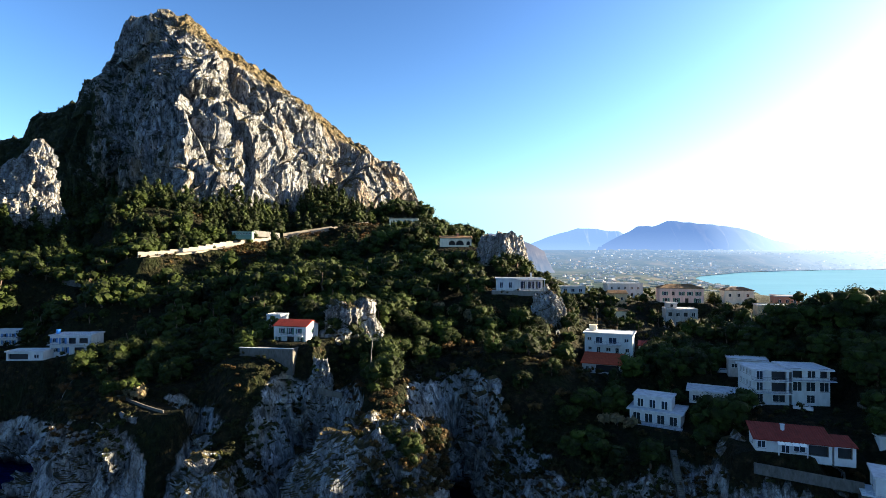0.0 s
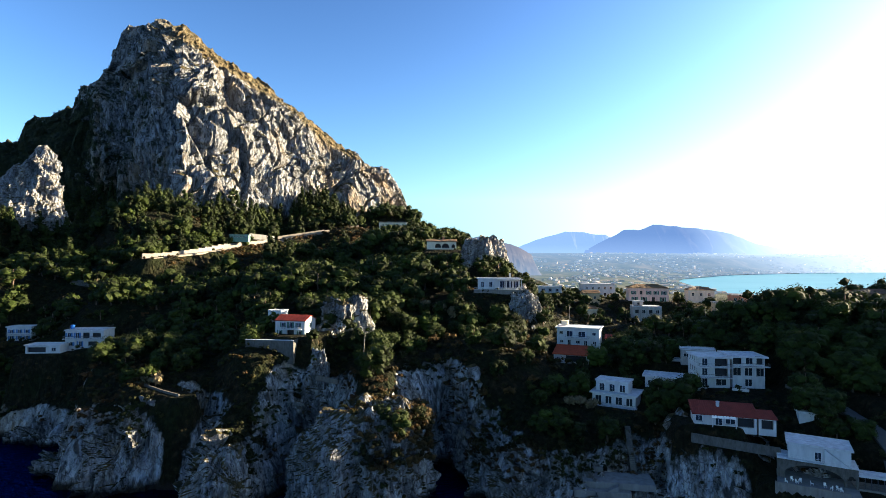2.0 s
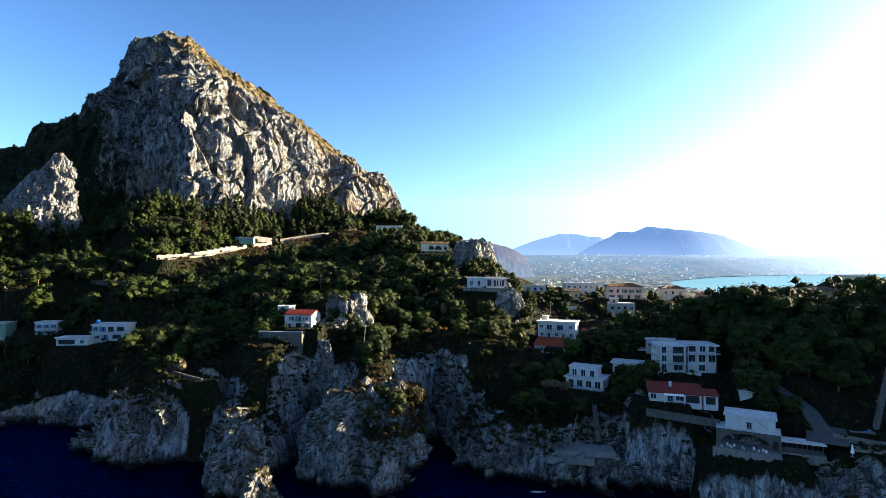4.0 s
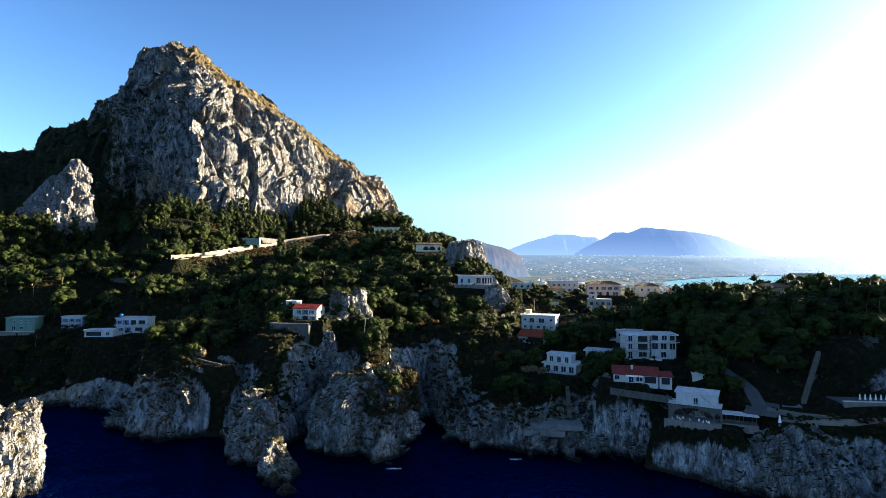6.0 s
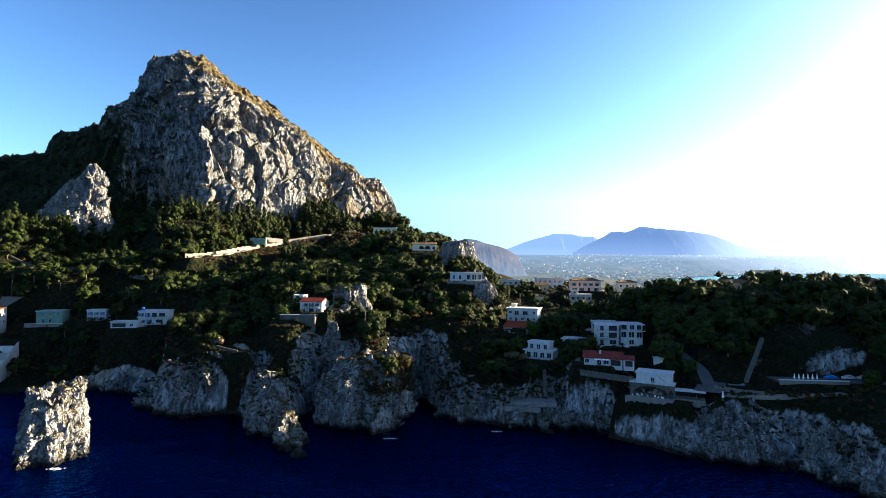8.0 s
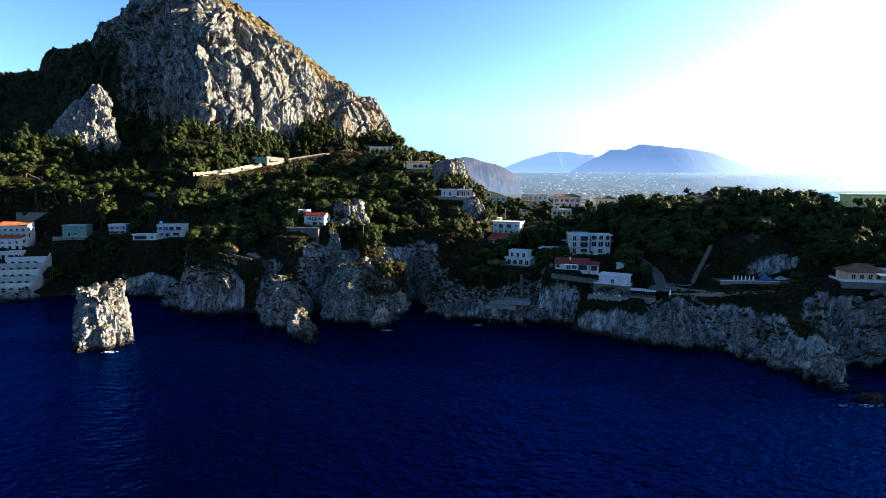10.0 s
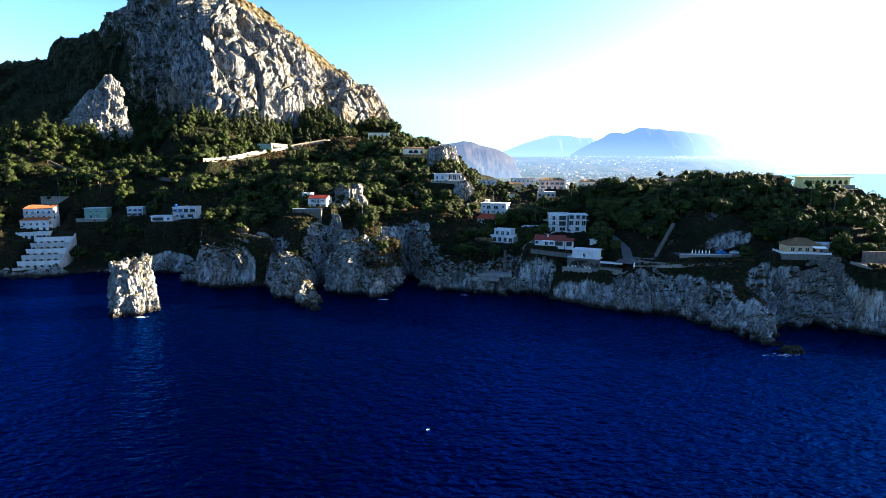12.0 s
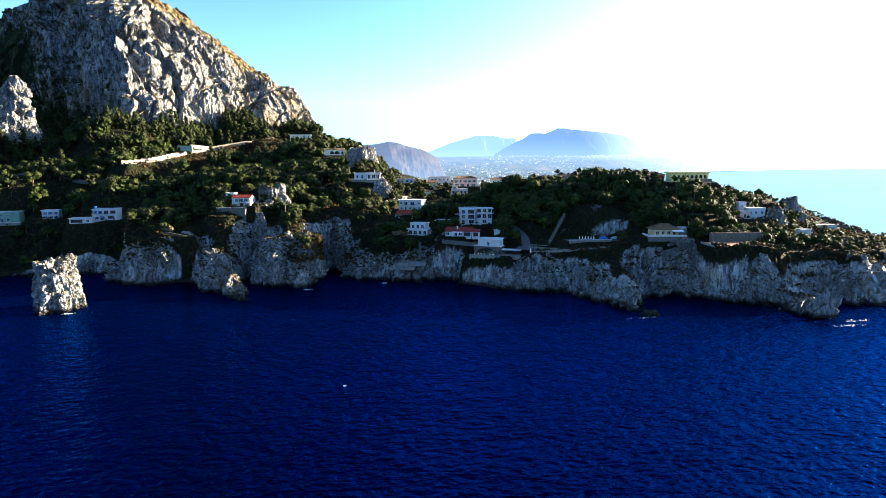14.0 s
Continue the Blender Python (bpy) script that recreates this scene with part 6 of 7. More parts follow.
def long_wall(name, label, pts, height, thick, mat, steps=False, drape=None):
    """A wall along a line; its top may step with the slope, or follow the ground at a given height."""
    pieces = []
    q = along(pts, 5.0 if drape is None else 1.5)
    if drape is not None:
        q = [(x, y, ground_z(x, y) + drape) for x, y, z in q]
    for i, (a, b) in enumerate(zip(q[:-1], q[1:])):
        d = np.array(b) - np.array(a)
        ln = math.hypot(d[0], d[1])
        nx, ny = -d[1] / ln * thick / 2, d[0] / ln * thick / 2
        ta, tb = (max(a[2], b[2]), max(a[2], b[2])) if steps else (a[2], b[2])
        base = [(a[0] - nx, a[1] - ny), (b[0] - nx, b[1] - ny), (b[0] + nx, b[1] + ny), (a[0] + nx, a[1] + ny)]
        lo, hi = (a[2], b[2], b[2], a[2]), (ta, tb, tb, ta)
        v = np.array([(p[0], p[1], z - height) for p, z in zip(base, lo)] + [(p[0], p[1], z) for p, z in zip(base, hi)], float)
        pieces.append((v, np.array([(0, 1, 5, 4), (1, 2, 6, 5), (2, 3, 7, 6), (3, 0, 4, 7), (4, 5, 6, 7)])))
    root = new(name)
    part_np("masonry", pieces, mat, root)
    return tagged(root, label, "wall")


# ---- the climbing road under the mountain ----
long_wall("road_wall", "pale sunlit retaining wall stepping up beside a hill road", [(-150, 245, 65.6), (-141.9, 258, 66.6), (-134.7, 272, 68.6), (-129.9, 295, 71.8), (-114.1, 328, 75.8)], 3.6, 0.7, pale_wall_mat, True)
long_wall("road_wall", "low pale wall on the downhill edge of a hill road", [(-132, 286, 68.6), (-121, 305, 71.2), (-113, 320, 73.8), (-103.9, 335, 77.4), (-79.7, 355, 84.6), (-62, 365, 88)], 2.6, 0.6, road_mat)
long_wall("road_wall", "upper pale wall above a hill road bend", [(-111, 336, 78.6), (-98, 345, 81.4), (-84, 353, 84.2)], 2.0, 0.6, road_mat)
long_wall("garden_wall", "grey garden wall beside a long green shed", [(-124, 320, 79.8), (-112, 332, 78.6)], 3.5, 0.5, concrete_mat)
ribbon("road", "dusty pale road climbing below the mountain", along([(-146, 243, 63.4), (-136, 262, 65.8), (-131, 280, 67.6), (-122, 300, 69.6), (-114, 318, 72.2), (-104, 333, 75.6), (-80, 353, 82.6), (-60, 364, 86.5)]), 2.6, road_mat)
house("long_shed", "long green shed with a strip of small windows", -123.5, 303, 75.2, 11, 4.0, 2.5, 4, wall=green_wall_mat, front=bays(6, 10.5, 1.2, 1.1, 0.8, "w"), roof_mat=slab_mat, eave=0.2)
long_wall("stone_wall", "old grey stone wall on the wooded slope", [(-178, 236, 59.8), (-160, 234, 58.5), (-148, 231, 57.5)], 4.5, 0.6, stone_wall_mat, drape=2.4)
long_wall("stone_wall", "grey stone wall along a terrace track", [(-270, 248, 60), (-215, 244, 59.5), (-178, 238, 59)], 2.6, 0.6, stone_wall_mat, drape=1.3)
long_wall("stone_wall", "low stone wall bending down the wooded slope", [(-146, 232, 58), (-132, 234, 58.2), (-116, 229, 54.5)], 2.0, 0.6, stone_wall_mat, drape=1.2)
long_wall("path_wall", "low pale wall round a small clearing above the cliff", [(-92, 139, 27.4), (-82, 134.5, 26.2), (-76, 132.5, 25.0)], 1.6, 0.4, stone_wall_mat, drape=0.7)
long_wall("garden_wall", "stone garden wall below a bungalow", [(60, 110.5, 21.5), (71, 107, 20.5), (78, 104.5, 20.0)], 2.2, 0.5, stone_wall_mat)
long_wall("boundary_wall", "pale wall along the foot of the parking terrace", [(104, 97.5, 18.6), (112, 93, 18.0), (121, 90.5, 17.8)], 1.6, 0.5, pale_wall_mat)
ribbon("road", "asphalt lane climbing between houses", along([(104, 101, 17.8), (106, 112, 23), (101, 124, 27), (97, 131, 29)]), 2.2, asphalt_mat)
ribbon("path", "dusty track along the top of the sea cliffs", along([(104, 92, 16.6), (118, 86, 17.6), (134, 85, 18.2), (150, 82, 20.0), (158, 86, 22.0)]), 2.0, road_mat)

plat = new("sea_platform")
plat.matrix_basis = pose(43, 113.5, 9.0, 0, 0, -8)
part_np("deck", [box(-8.5, 8.5, -2.6, 4.5, -1.6, 0.0)], concrete_mat, plat, "pale concrete deck")
part_np("lower_deck", [box(-11, 2.5, -4.6, -2.61, -3.2, -1.5)], concrete_mat, plat, "lower concrete landing")
part_np("parapet", [box(-8.5, -3.0, 4.1, 4.5, 0.004, 1.2)], pale_wall_mat, plat)
for i in range(6):
    part_np("step", [box(-2.9 + i * 0.4, -2.5 + i * 0.4, -4.2, -2.615, -1.5, -1.25 + i * 0.2)], concrete_mat, plat)
for i in range(26):
    part_np("step", [box(4.2, 5.6, 4.6 + i * 0.36, 4.96 + i * 0.36, -3.0 + i * 0.33, 0.25 + i * 0.36)], stone_wall_mat, plat)
tagged(plat, "concrete bathing platform with a stone stair between sea rocks", "platform")

ribbon("yard", "grey paved yard beside a seaside restaurant", along([(99, 92.5, 17.3), (103, 98, 17.5), (107, 105, 18.6)]), 4.6, asphalt_mat, drop=2.0)
pool = new("plunge_pool")
pool.matrix_basis = pose(113.5, 100.5, 18.3, 0, 0, -18)
part_np("rim", [box(-2.8, 2.8, -1.8, -1.4, -1.5, 0.2), box(-2.8, 2.8, 1.4, 1.8, -1.5, 0.2), box(-2.8, -2.4, -1.39, 1.39, -1.5, 0.2), box(2.4, 2.8, -1.39, 1.39, -1.5, 0.2)], concrete_mat, pool)
part_np("water", [box(-2.39, 2.39, -1.39, 1.39, -1.2, 0.05)], blue_mat, pool, "bright blue pool water")
tagged(pool, "small bright blue plunge pool with a concrete rim", "pool")
par = copy_thing(p0, pose(102.3, 88.6, ground_z(102.3, 88.6)) @ Matrix.Scale(1.3, 4))
tagged(par, "folded white parasol beside a seaside path", "parasol")
long_wall("stone_wall", "low grey stone wall on the knoll above the cliff", [(-40, 146, 27.5), (-33, 145, 26.5)], 1.6, 0.5, stone_wall_mat)


def utility_pole(x, y, h, lean):
    root = new("utility_pole")
    z = ground_z(x, y)
    root.matrix_basis = pose(x, y, z, 0, lean, 0)
    part_np("shaft", [limb((0, 0, -0.6), (0, 0, h), 0.16, 0.11, 8)], pale_wall_mat, root)
    part_np("crossarm", [limb((-0.6, 0, h - 0.3), (0.6, 0, h - 0.3), 0.05, 0.05, 4)], iron_mat, root)
    return tagged(root, "pale leaning utility pole among scrub", "pole")


utility_pole(-26.5, 152, 9.5, 4)
utility_pole(52, 205, 8, 0)
utility_pole(96, 178, 8, -2)


def foam_patch(x, y, rx, ry, seed):
    rng = np.random.default_rng(seed)
    pcs = []
    for i in range(46):
        a, r = rng.uniform(0, 6.28), rng.random() ** 0.9 * 1.3
        cx, cy, q = x + math.cos(a) * r * rx, y + math.sin(a) * r * ry, rng.uniform(0.05, 0.24)
        t = np.linspace(0, 2 * math.pi, 7)[:-1]
        rr = q * rng.uniform(0.5, 1.3, 6)
        v = np.stack([cx + np.cos(t) * rr * 1.8, cy + np.sin(t) * rr, np.full(6, 0.05)], -1)
        pcs.append((np.concatenate([v, [[cx, cy, 0.09]]]), np.array([(k, (k + 1) % 6, 6) for k in range(6)])))
    vv, ff = join(pcs)
    ob = new("sea_foam", mesh_np("sea_foam", vv, ff, (foam_mat,)))
    return tagged(ob, "white wash of foam where the swell meets rock", "foam", kind="stuff")


for i, (x, y, rx, ry) in enumerate(((128, 21, 6, 1.2), (197, -2, 6, 1.4), (206, 3, 5, 1.2), (-106, 69, 2.4, 1.0), (28, 105, 2, 0.5), (-10, 97, 2, 0.4))):
    foam_patch(x, y, rx, ry, 600 + i)

boat = new("small_boat")
boat.matrix_basis = pose(12, -28, 0.03, 0, 0, 30) @ Matrix.Scale(0.26, 4)
hull = np.array([(-1.5, -0.55, 0.45), (1.1, -0.55, 0.45), (2.0, 0, 0.6), (1.1, 0.55, 0.45), (-1.5, 0.55, 0.45), (-1.3, -0.35, -0.1), (0.9, -0.35, -0.1), (1.6, 0, -0.05), (0.9, 0.35, -0.1), (-1.3, 0.35, -0.1)], float)
part_np("hull", [(hull, np.array([(0, 5, 6, 1), (1, 6, 7, 2), (2, 7, 8, 3), (3, 8, 9, 4), (4, 9, 5, 0), (5, 9, 8, 6), (6, 8, 7, 7)]))], foam_mat, boat)
part_np("thwart", [box(-0.2, 0.2, -0.5, 0.5, 0.3, 0.36)], brown_mat, boat)
tagged(boat, "tiny white boat drifting on dark water", "boat")


# ---- trees and scrub ----
def tree_shape(kind, seed, clumps, leaves, leaf):
    """Unit tree, one metre of height: trunk and crown arrays."""
    rng = np.random.default_rng(seed)
    crown, wood = [], []
    bend = rng.uniform(-0.08, 0.08, 2)
    if kind == "pine":
        mid = np.array([bend[0], bend[1], 0.4])
        wood += [limb((0, 0, -0.12), mid, 0.035, 0.026), limb(mid, mid + (bend[1], bend[0], 0.35), 0.026, 0.01)]
        squat = rng.uniform(0.22, 0.34)
        for i in range(clumps):
            q = rng.normal(size=3)
            q /= np.linalg.norm(q)
            q *= rng.uniform(0.5, 1.0)
            c = np.array([q[0] * 0.34 + bend[0], q[1] * 0.34 + bend[1], 0.48 + q[2] * squat * 1.25])
            crown.append(clump(rng, c, rng.uniform(0.14, 0.23), leaves, leaf, 0.85))
            if i % 3 == 0:
                wood.append(limb(mid, c, 0.014, 0.005, 4))
    elif kind == "conifer":
        wood.append(limb((0, 0, -0.1), (bend[0] * 0.3, bend[1] * 0.3, 0.9), 0.025, 0.006))
        for i in range(clumps):
            f = (i + rng.random()) / clumps
            r = 0.19 * (1 - f) ** 0.8
            a = rng.uniform(0, 6.28)
            c = np.array([math.cos(a) * r * 0.75, math.sin(a) * r * 0.75, 0.14 + 0.82 * f])
            crown.append(clump(rng, c, 0.05 + r * 0.55, leaves, leaf, 1.1))
    else:
        wood.append(limb((0, 0, -0.2), (0, 0, 0.4), 0.05, 0.02, 4))
        for i in range(clumps):
            a, r = rng.uniform(0, 6.28), 0.5 * math.sqrt(rng.random())
            crown.append(clump(rng, np.array([math.cos(a) * r, math.sin(a) * r, 0.42 + rng.uniform(-0.15, 0.3) * (1 - r)]), rng.uniform(0.22, 0.36), leaves, leaf, 0.8))
    return join(wood), join(crown)


def clear_of(x, y, front=7.0, lane=1.0):
    """False on house plots, roads, paths and courts."""
    for px, py, hw, hd, turn, pz in PADS:
        c, s = math.cos(radians(turn)), math.sin(radians(turn))
        u, v = (x - px) * c + (y - py) * s, -(x - px) * s + (y - py) * c
        if abs(u) < hw + 1.5 and -hd - front < v < hd + 1.5:
            return False
    return not near_lane(x, y, LANES, lane)


def near_lane(x, y, lanes, lane=1.0):
    for (ax, ay, bx, by, half) in lanes:
        dx, dy = bx - ax, by - ay
        t = max(0, min(1, ((x - ax) * dx + (y - ay) * dy) / (dx * dx + dy * dy)))
        if math.hypot(x - ax - t * dx, y - ay - t * dy) < half * lane:
            return True
    return False


# kept-open lanes: x, y, x, y, half width
ROADSIDE = [(-250, 210, -210, 210, 5), (-272, 240, -178, 230, 5), (-178, 228, -146, 223, 5), (106, 86, 160, 76, 9), (-66, 143, -46, 142, 7), (76, 131, 98, 128, 5), (-112, 312, -92, 336, 9), (-92, 336, -56, 356, 9), (-140, 248, -112, 312, 5)]      # low growth only
LANES = [(98, 92, 108, 106, 7), (109, 100, 118, 101, 4), (-152, 243, -134, 262, 5), (-134, 262, -118, 320, 3.6), (-118, 320, -92, 346, 5), (-92, 346, -60, 364, 4.5), (-152, 246, -128, 276, 3.5), (-81, 138, -56, 124, 2.5), (-84, 138, -70, 133, 5),
         (105, 118, 122, 104, 4), (108, 100, 160, 88, 5), (118, 100, 154, 100, 9), (95, 150, 104, 112, 4), (180, 60, 200, 42, 7), (-235, 170, -215, 186, 12), (-200, 160, -186, 176, 7), (128, 108, 158, 106, 7)]


def scatter():
    rng = np.random.default_rng(11)
    spots = []
    step = 5.1
    for gy in np.arange(22, 505, step):
        for gx in np.arange(-330, 372, step):
            spots.append((gx + rng.uniform(-2, 2), gy + rng.uniform(-2, 2)))
    spots = np.array(spots)
    z, bare, s = land_height(spots[:, 0], spots[:, 1])
    zx = land_height(spots[:, 0] + 1.5, spots[:, 1])[0]
    zy = land_height(spots[:, 0], spots[:, 1] + 1.5)[0]
    slope = np.hypot(zx - z, zy - z) / 1.5
    dens = vnoise(spots[:, 0] / 26, spots[:, 1] / 26, 0, 5)
    rows = []
    foot = np.interp(spots[:, 0], FOOT_LINE[:, 0], FOOT_LINE[:, 1])
    for i, (x, y) in enumerate(spots):
        if s[i] < (13 if x > 60 else 9 if x > 20 else 5) or slope[i] > 2.6 or z[i] < 4 or y > foot[i] + 8 and x < -20:
            continue
        if x < 60 and y > 470 or x > 60 and y > 300 or x > 130 and y > 215:
            continue
        if not clear_of(x, y):
            continue
        r = rng.random()
        if x > 284 or near_lane(x, y, ROADSIDE):
            rows.append(("scrub", x, y, z[i], rng.uniform(1.0, 2.4) * (1.5 if x > 284 else 1.0), rng.uniform(0, 360)))
            continue
        roadside = -172 < x < -40 and 225 < y < 360 and abs((x + 140) * 0.78 - (y - 255) * 0.62 - 7) < 10
        near_sea = s[i] < (24 if x > 60 else 14) or (x < -115 and y < 202 and r < 0.62)
        rusty = -5 < x < 42 and 140 < y < 200
        if rusty and r < 0.6:
            rows.append(("dry" if r < 0.3 else "scrub", x, y, z[i], rng.uniform(2.0, 4.6), rng.uniform(0, 360)))
            continue
        if near_sea or roadside or r < 0.30 + 0.25 * dens[i]:
            if r < 0.85:
                rows.append(("scrub", x, y, z[i], rng.uniform(1.2, 3.4), rng.uniform(0, 360)))
        elif y > foot[i] - 45 and x < -30 and r < 0.92 or x < -60 and y > 255 and r < 0.62:
            rows.append(("conifer", x, y, z[i], rng.uniform(7, 15), rng.uniform(0, 360)))
        else:
            big = 0.8 if 40 < x < 140 and y > 195 else 0.7 if x > 246 else 1.25 if (x > 100 and y > 95) else 1.0
            if big < 1 and r > 0.8:
                continue
            rows.append(("pine", x, y, z[i], rng.uniform(4.8, 11.0) * big, rng.uniform(0, 360)))
    tall = []
    for kind, x, y, zz, size, turn in rows:
        if kind in ("pine", "conifer") and y > 205 and x < 12:
            if rng.random() < 0.22:
                continue
            size *= 1.4
        tall.append((kind, x, y, zz, size, turn))
    rows = tall
    for ax, ay, bx, by, half in ROADSIDE[-3:]:
        for i in range(150):
            q, w = rng.random(), rng.uniform(-1.2, 1.2)
            x, y = ax + (bx - ax) * q + half * w * 0.75, ay + (by - ay) * q - half * w * 0.65
            if clear_of(x, y, 0.5, 0.8):
                rows.append(("dry" if i % 5 == 0 else "scrub", x, y, ground_z(x, y), rng.uniform(1.2, 2.8), rng.uniform(0, 360)))
    # low undergrowth between the trees and on the cliff tops
    gx, gy = np.meshgrid(np.arange(-320, 330, 3.1), np.arange(24, 320, 3.1))
    gx, gy = gx.ravel() + rng.uniform(-1.5, 1.5, gx.size), gy.ravel() + rng.uniform(-1.5, 1.5, gx.size)
    uz, ub, us = land_height(gx, gy)
    thick = vnoise(gx / 14, gy / 14, 0, 8)
    for x, y, zz, ss, th in zip(gx, gy, uz, us, thick):
        if ss < (11 if x > 60 else 8 if x > 20 else 3.5) or zz < 3.5 or rng.random() > (0.85 if y < 205 and x < 60 else 0.7 if y < 175 else 0.3) + 0.3 * th or not clear_of(x, y, 0.5, 0.45):
            continue
        rows.append(("low", x, y, zz, rng.uniform(0.9, 2.6), rng.uniform(0, 360)))
    for x, y, size in ((64, 131, 11), (71, 134, 9), (58, 128, 8), (-43, 153, 5), (100, 108, 8), (98, 126, 10), (112, 128, 11), (104, 135, 10), (150, 84, 8), (118, 150, 11), (16, 300, 11), (8, 305, 12), (-2, 310, 11),
                       (42, 240, 9), (46, 232, 9), (39, 262, 8), (20, 253, 4), (-36, 175, 4), (140, 165, 12), (170, 168, 13), (186, 160, 12), (150, 182, 12), (-41, 151, 6), (156, 150, 11)):
        rows.append(("pine", x, y, ground_z(x, y), size, x * 7 % 360))
    for x, y, zz, size in ((-11, 116, 19.5, 7.5), (-16, 119, 21.5, 6.5), (-7, 121, 20.5, 6)):
        rows.append(("pine", x, y, max(zz, ground_z(x, y)), size, x * 31 % 360))
    for x, y, zz, nx, ny in CLIFF_TOP:
        if rng.random() < (0.72 if x < 60 else 0.4) and clear_of(x, y, 0.5, 0.4):
            d = rng.uniform(-1.2, 5.0)
            gx1, gy1 = x + nx * d, y + ny * d
            rows.append(("low" if rng.random() < 0.75 else "scrub", gx1, gy1, max(zz - 1.0, ground_z(gx1, gy1)) - 0.2, rng.uniform(0.9, 2.6), rng.uniform(0, 360)))
    hx, hy = np.meshgrid(np.arange(-132, 128, 1.25), np.arange(60, 160, 1.25))
    hx, hy = hx.ravel() + rng.uniform(-0.6, 0.6, hx.size), hy.ravel() + rng.uniform(-0.6, 0.6, hx.size)
    hz, hb, hs = land_height(hx, hy)
    crown = plateau(hx, hy)
    for x, y, zz, b, up in zip(hx, hy, hz, hb, hz / crown):
        if b > 0.25 and zz > 5 and up > np.interp(x, (-130, -60, -4, 2, 55, 70, 128), (0.5, 0.6, 0.75, 0.45, 0.5, 0.62, 0.8)) + 0.2 * vnoise(x / 8, y / 8, zz / 8, 181) and rng.random() < 0.6 and clear_of(x, y, 0.5, 0.4):
            rows.append(("low", x, y, zz - 0.4, rng.uniform(1.0, 2.2), rng.uniform(0, 360)))
    for x, y, zz, up in CLIFF_FACE:
        hold = np.interp(x, (-135, -110, -60, -35, -4, 2, 55, 65, 100, 125, 300), (0.85, 0.62, 0.66, 0.9, 0.9, 0.52, 0.55, 0.8, 0.72, 0.95, 0.9))
        hold += 0.22 * vnoise(x / 8, y / 8, zz / 8, 181)
        if up > hold and zz > 5 and rng.random() < 0.62:
            rows.append(("low", x, y, zz - 0.5, rng.uniform(1.0, 2.3), rng.uniform(0, 360)))
    for i in range(190):
        # scrub over the head and sunny shoulder of the buttress
        v = 1.0 if i < 70 else rng.uniform(0.5, 1.0)
        a = rng.uniform(0, 6.28) if i < 70 else rng.uniform(-2.0, 0.7)
        k = (1 - 0.3 * v ** 1.7) * (math.sqrt(rng.random()) * 0.95 if i < 70 else 0.97)
        x, y = -22 + 5 * v + 17.5 * k * math.cos(a), 119 + 6 * v + 13.5 * k * math.sin(a)
        rows.append(("dry" if i % 3 else "scrub", x, y, max(ground_z(x, y), -3.2 + 26 * v), rng.uniform(1.3, 3.4), rng.uniform(0, 360)))
    for i in range(34):
        # hedge under the court
        x = 172 + i * 1.0
        y = 45.0 - 0.1 * (x - 188) + rng.uniform(-1.5, 0.6)
        rows.append(("scrub", x, y, max(ground_z(x, y), 21.0), rng.uniform(1.6, 3.2), rng.uniform(0, 360)))
    for i in range(40):
        x, y = -150 + i * 1.1 + rng.uniform(-2, 2), 240 + i * 2.0 + rng.uniform(-4, 2)
        if clear_of(x, y, 0.5, 1.0):
            rows.append(("scrub", x, y, ground_z(x, y), rng.uniform(1.5, 3.4), rng.uniform(0, 360)))
    for i in range(26):
        x, y = -292 + i * 3.6 + rng.uniform(-2, 2), 287 + rng.uniform(-6, 6) - 0.25 * i
        rows.append(("conifer", x, y, ground_z(x, y), rng.uniform(11, 16) * (0.8 if i < 10 else 1.1), rng.uniform(0, 360)))
    return rows


def place_unit(shape, x, y, z, size, turn):
    v, f = shape
    c, s = math.cos(radians(turn)), math.sin(radians(turn))
    q = np.stack([v[:, 0] * c - v[:, 1] * s, v[:, 0] * s + v[:, 1] * c, v[:, 2]], -1) * size
    return q + (x, y, z), f


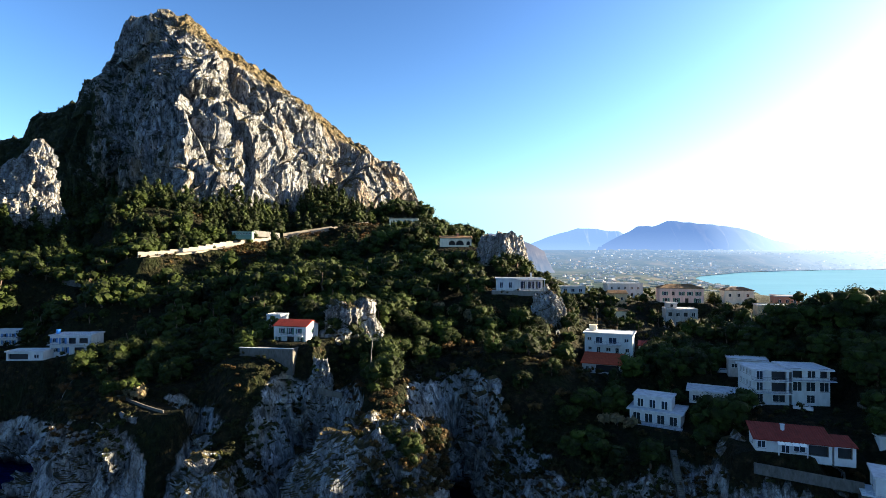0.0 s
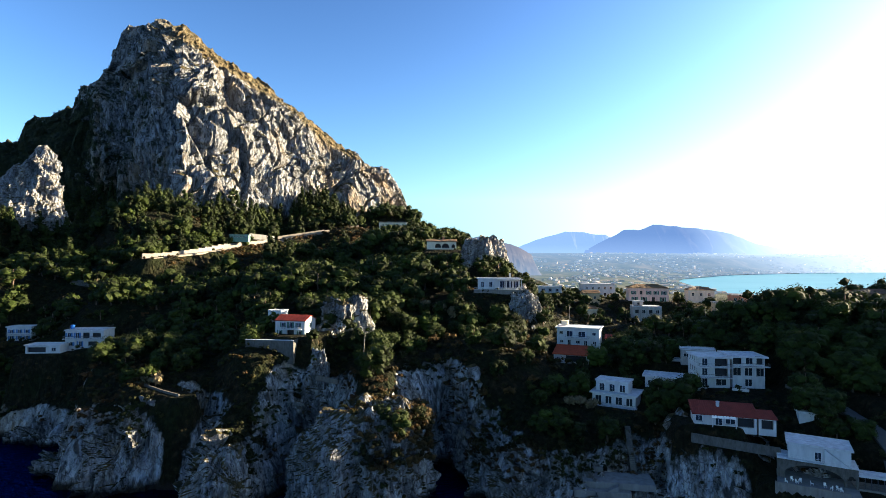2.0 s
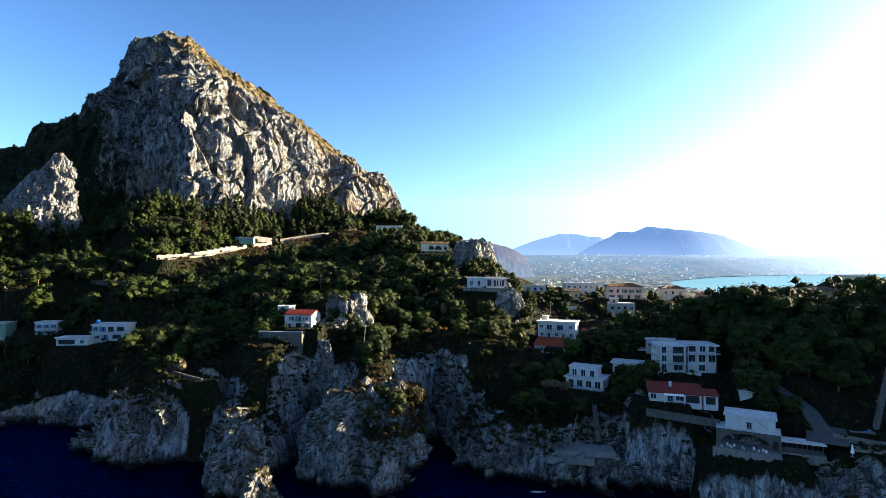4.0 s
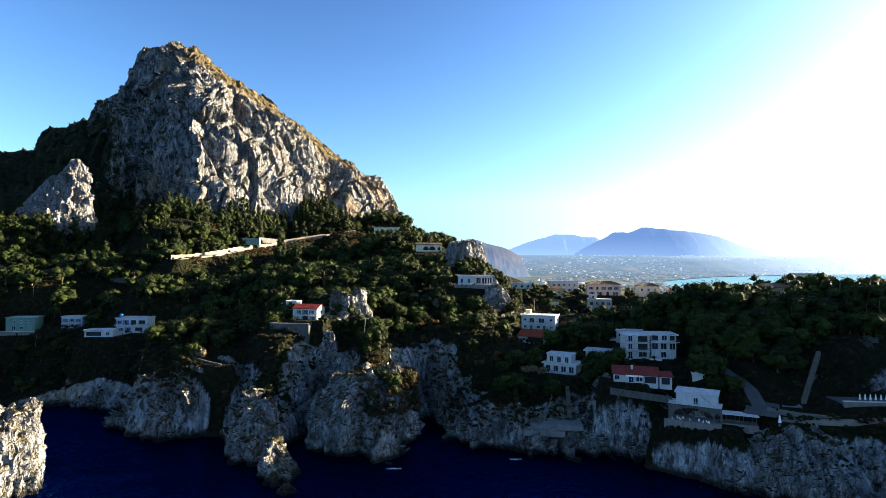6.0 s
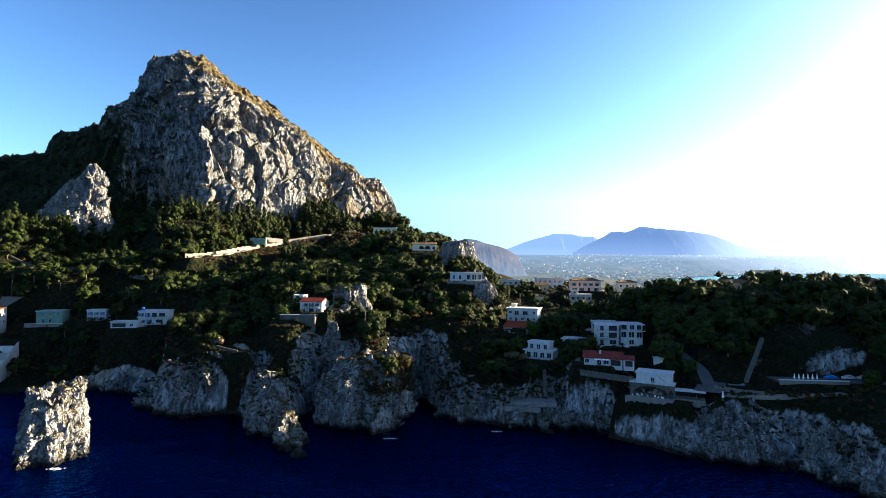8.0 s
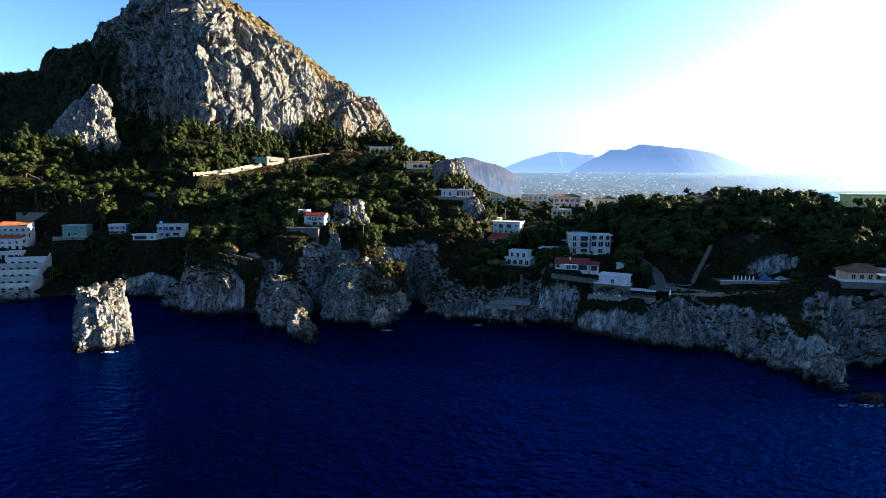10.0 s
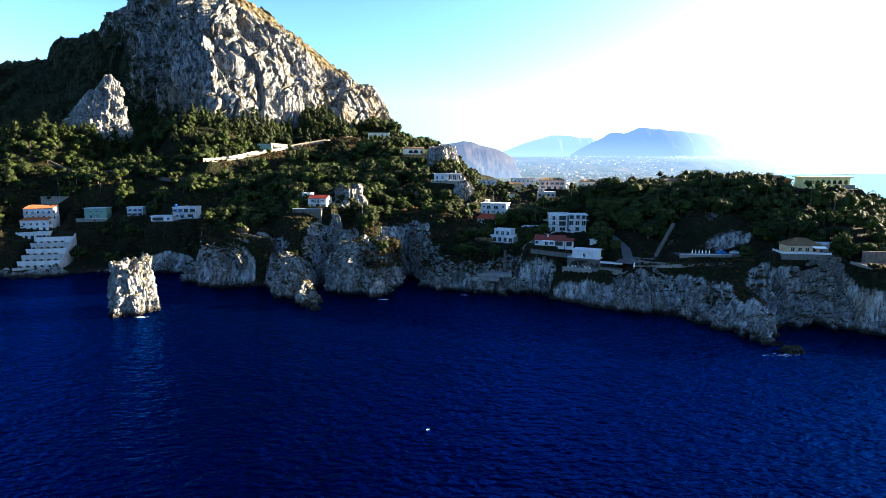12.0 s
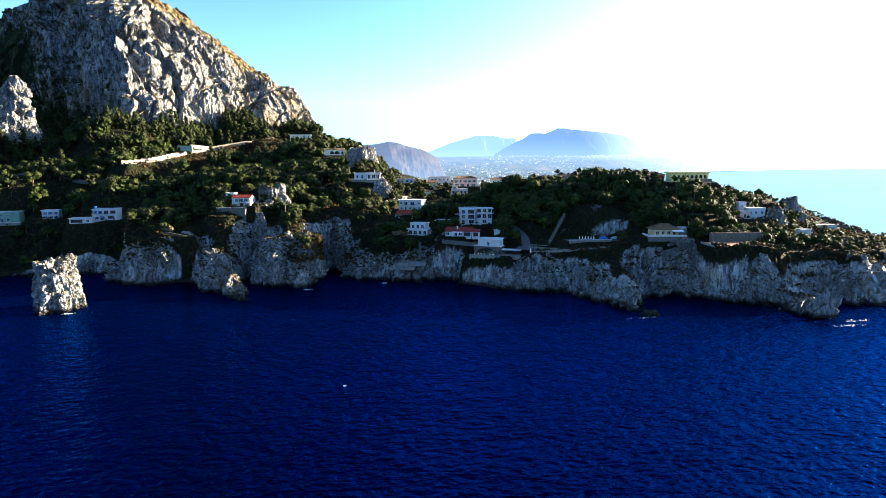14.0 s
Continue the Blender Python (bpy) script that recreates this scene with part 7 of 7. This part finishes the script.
def build_woods():
    rows = scatter()
    near = [r for r in rows if r[0] == "pine"]
    near.sort(key=lambda r: math.hypot(r[1], r[2] + 20))
    single = {id(r) for r in near[:280]}
    far_shapes = {"pine": [tree_shape("pine", 100 + i, 12, 26, 0.052) for i in range(6)], "conifer": [tree_shape("conifer", 200 + i, 12, 18, 0.05) for i in range(5)],
                  "scrub": [tree_shape("scrub", 300 + i, 4, 14, 0.16) for i in range(6)], "low": [tree_shape("scrub", 340 + i, 3, 11, 0.19) for i in range(6)], "dry": [tree_shape("scrub", 360 + i, 4, 20, 0.13) for i in range(6)]}
    # single trees near the sea
    protos = []
    for i in range(8):
        wood, crown = tree_shape("pine", 400 + i, 24, 84, 0.030)
        root = new("pine_tree")
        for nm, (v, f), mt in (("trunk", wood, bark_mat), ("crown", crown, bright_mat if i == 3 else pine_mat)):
            ob = new(nm, mesh_np(nm, v, f, (mt,)))
            ob.parent = root
        protos.append(tagged(root, "bright green young pine on the headland" if i == 3 else "dark green coastal pine with a spreading tufted crown", "tree", "pines on the headland"))
    used = set()
    out = {"pine": [], "conifer": [], "scrub": [], "low": [], "dry": []}
    trunks = []
    for n, r in enumerate(rows):
        kind, x, y, z, size, turn = r
        if id(r) in single:
            k = n * 7 % 8
            if k == 3 and n % 3:
                k = 4
            m = pose(x, y, z - 0.2 - 0.1 * size, 0, 0, turn) @ Matrix.Diagonal((size, size, size * 0.95, 1))
            if k not in used:
                used.add(k)
                protos[k].matrix_basis = m
            else:
                ob = copy_thing(protos[k], m)
                ob.matrix_basis = m
            continue
        wood, crown = far_shapes[kind][n % len(far_shapes[kind])]
        sink = 0.14 * size if kind in ("pine", "conifer") else 0.1
        out[kind].append(place_unit(crown, x, y, z - sink, size, turn))
        if kind in ("pine", "conifer") and y < 250:
            trunks.append(place_unit(wood, x, y, z - sink, size, turn))
    for k, p in enumerate(protos):
        if k not in used:
            for ch in p.children:
                bpy.data.objects.remove(ch)
            bpy.data.objects.remove(p)
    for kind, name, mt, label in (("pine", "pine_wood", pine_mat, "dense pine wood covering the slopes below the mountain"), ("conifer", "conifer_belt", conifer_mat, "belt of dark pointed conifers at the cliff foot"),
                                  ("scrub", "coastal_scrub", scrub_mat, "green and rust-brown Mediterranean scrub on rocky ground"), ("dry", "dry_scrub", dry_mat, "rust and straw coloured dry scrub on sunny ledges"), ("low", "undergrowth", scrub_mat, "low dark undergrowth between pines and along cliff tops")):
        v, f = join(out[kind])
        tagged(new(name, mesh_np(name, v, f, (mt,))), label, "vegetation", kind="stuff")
    v, f = join(trunks)
    tagged(new("wood_trunks", mesh_np("wood_trunks", v, f, (bark_mat,))), "brown tree trunks and boughs in the woods", "vegetation", kind="stuff")


build_woods()


def reed_clump(x, y, size, seed):
    wood, crown = tree_shape("scrub", seed, 6, 40, 0.2)
    root = new("reed_clump")
    root.matrix_basis = pose(x, y, ground_z(x, y) - 0.2, 0, 0, seed * 40 % 360) @ Matrix.Diagonal((size, size, size * 1.3, 1))
    for nm, (v, f), mt in (("stem", wood, bark_mat), ("plume", crown, reed_mat)):
        new(nm, mesh_np(nm, v, f, (mt,))).parent = root
    return tagged(root, "dry straw-coloured clump of reeds on the slope", "reeds", "dry reeds")


for i, (x, y, size) in enumerate(((-86, 138.5, 3.6), (-89, 139.5, 3.2), (40, 138, 3), (43, 136.5, 2.8), (37, 139.5, 2.6), (-112, 224, 4), (-116, 226, 3.8), (-108, 222, 3.6), (-2, 196, 4.5), (-8, 199, 4), (3, 193, 4))):
    reed_clump(x, y, size, 500 + i)
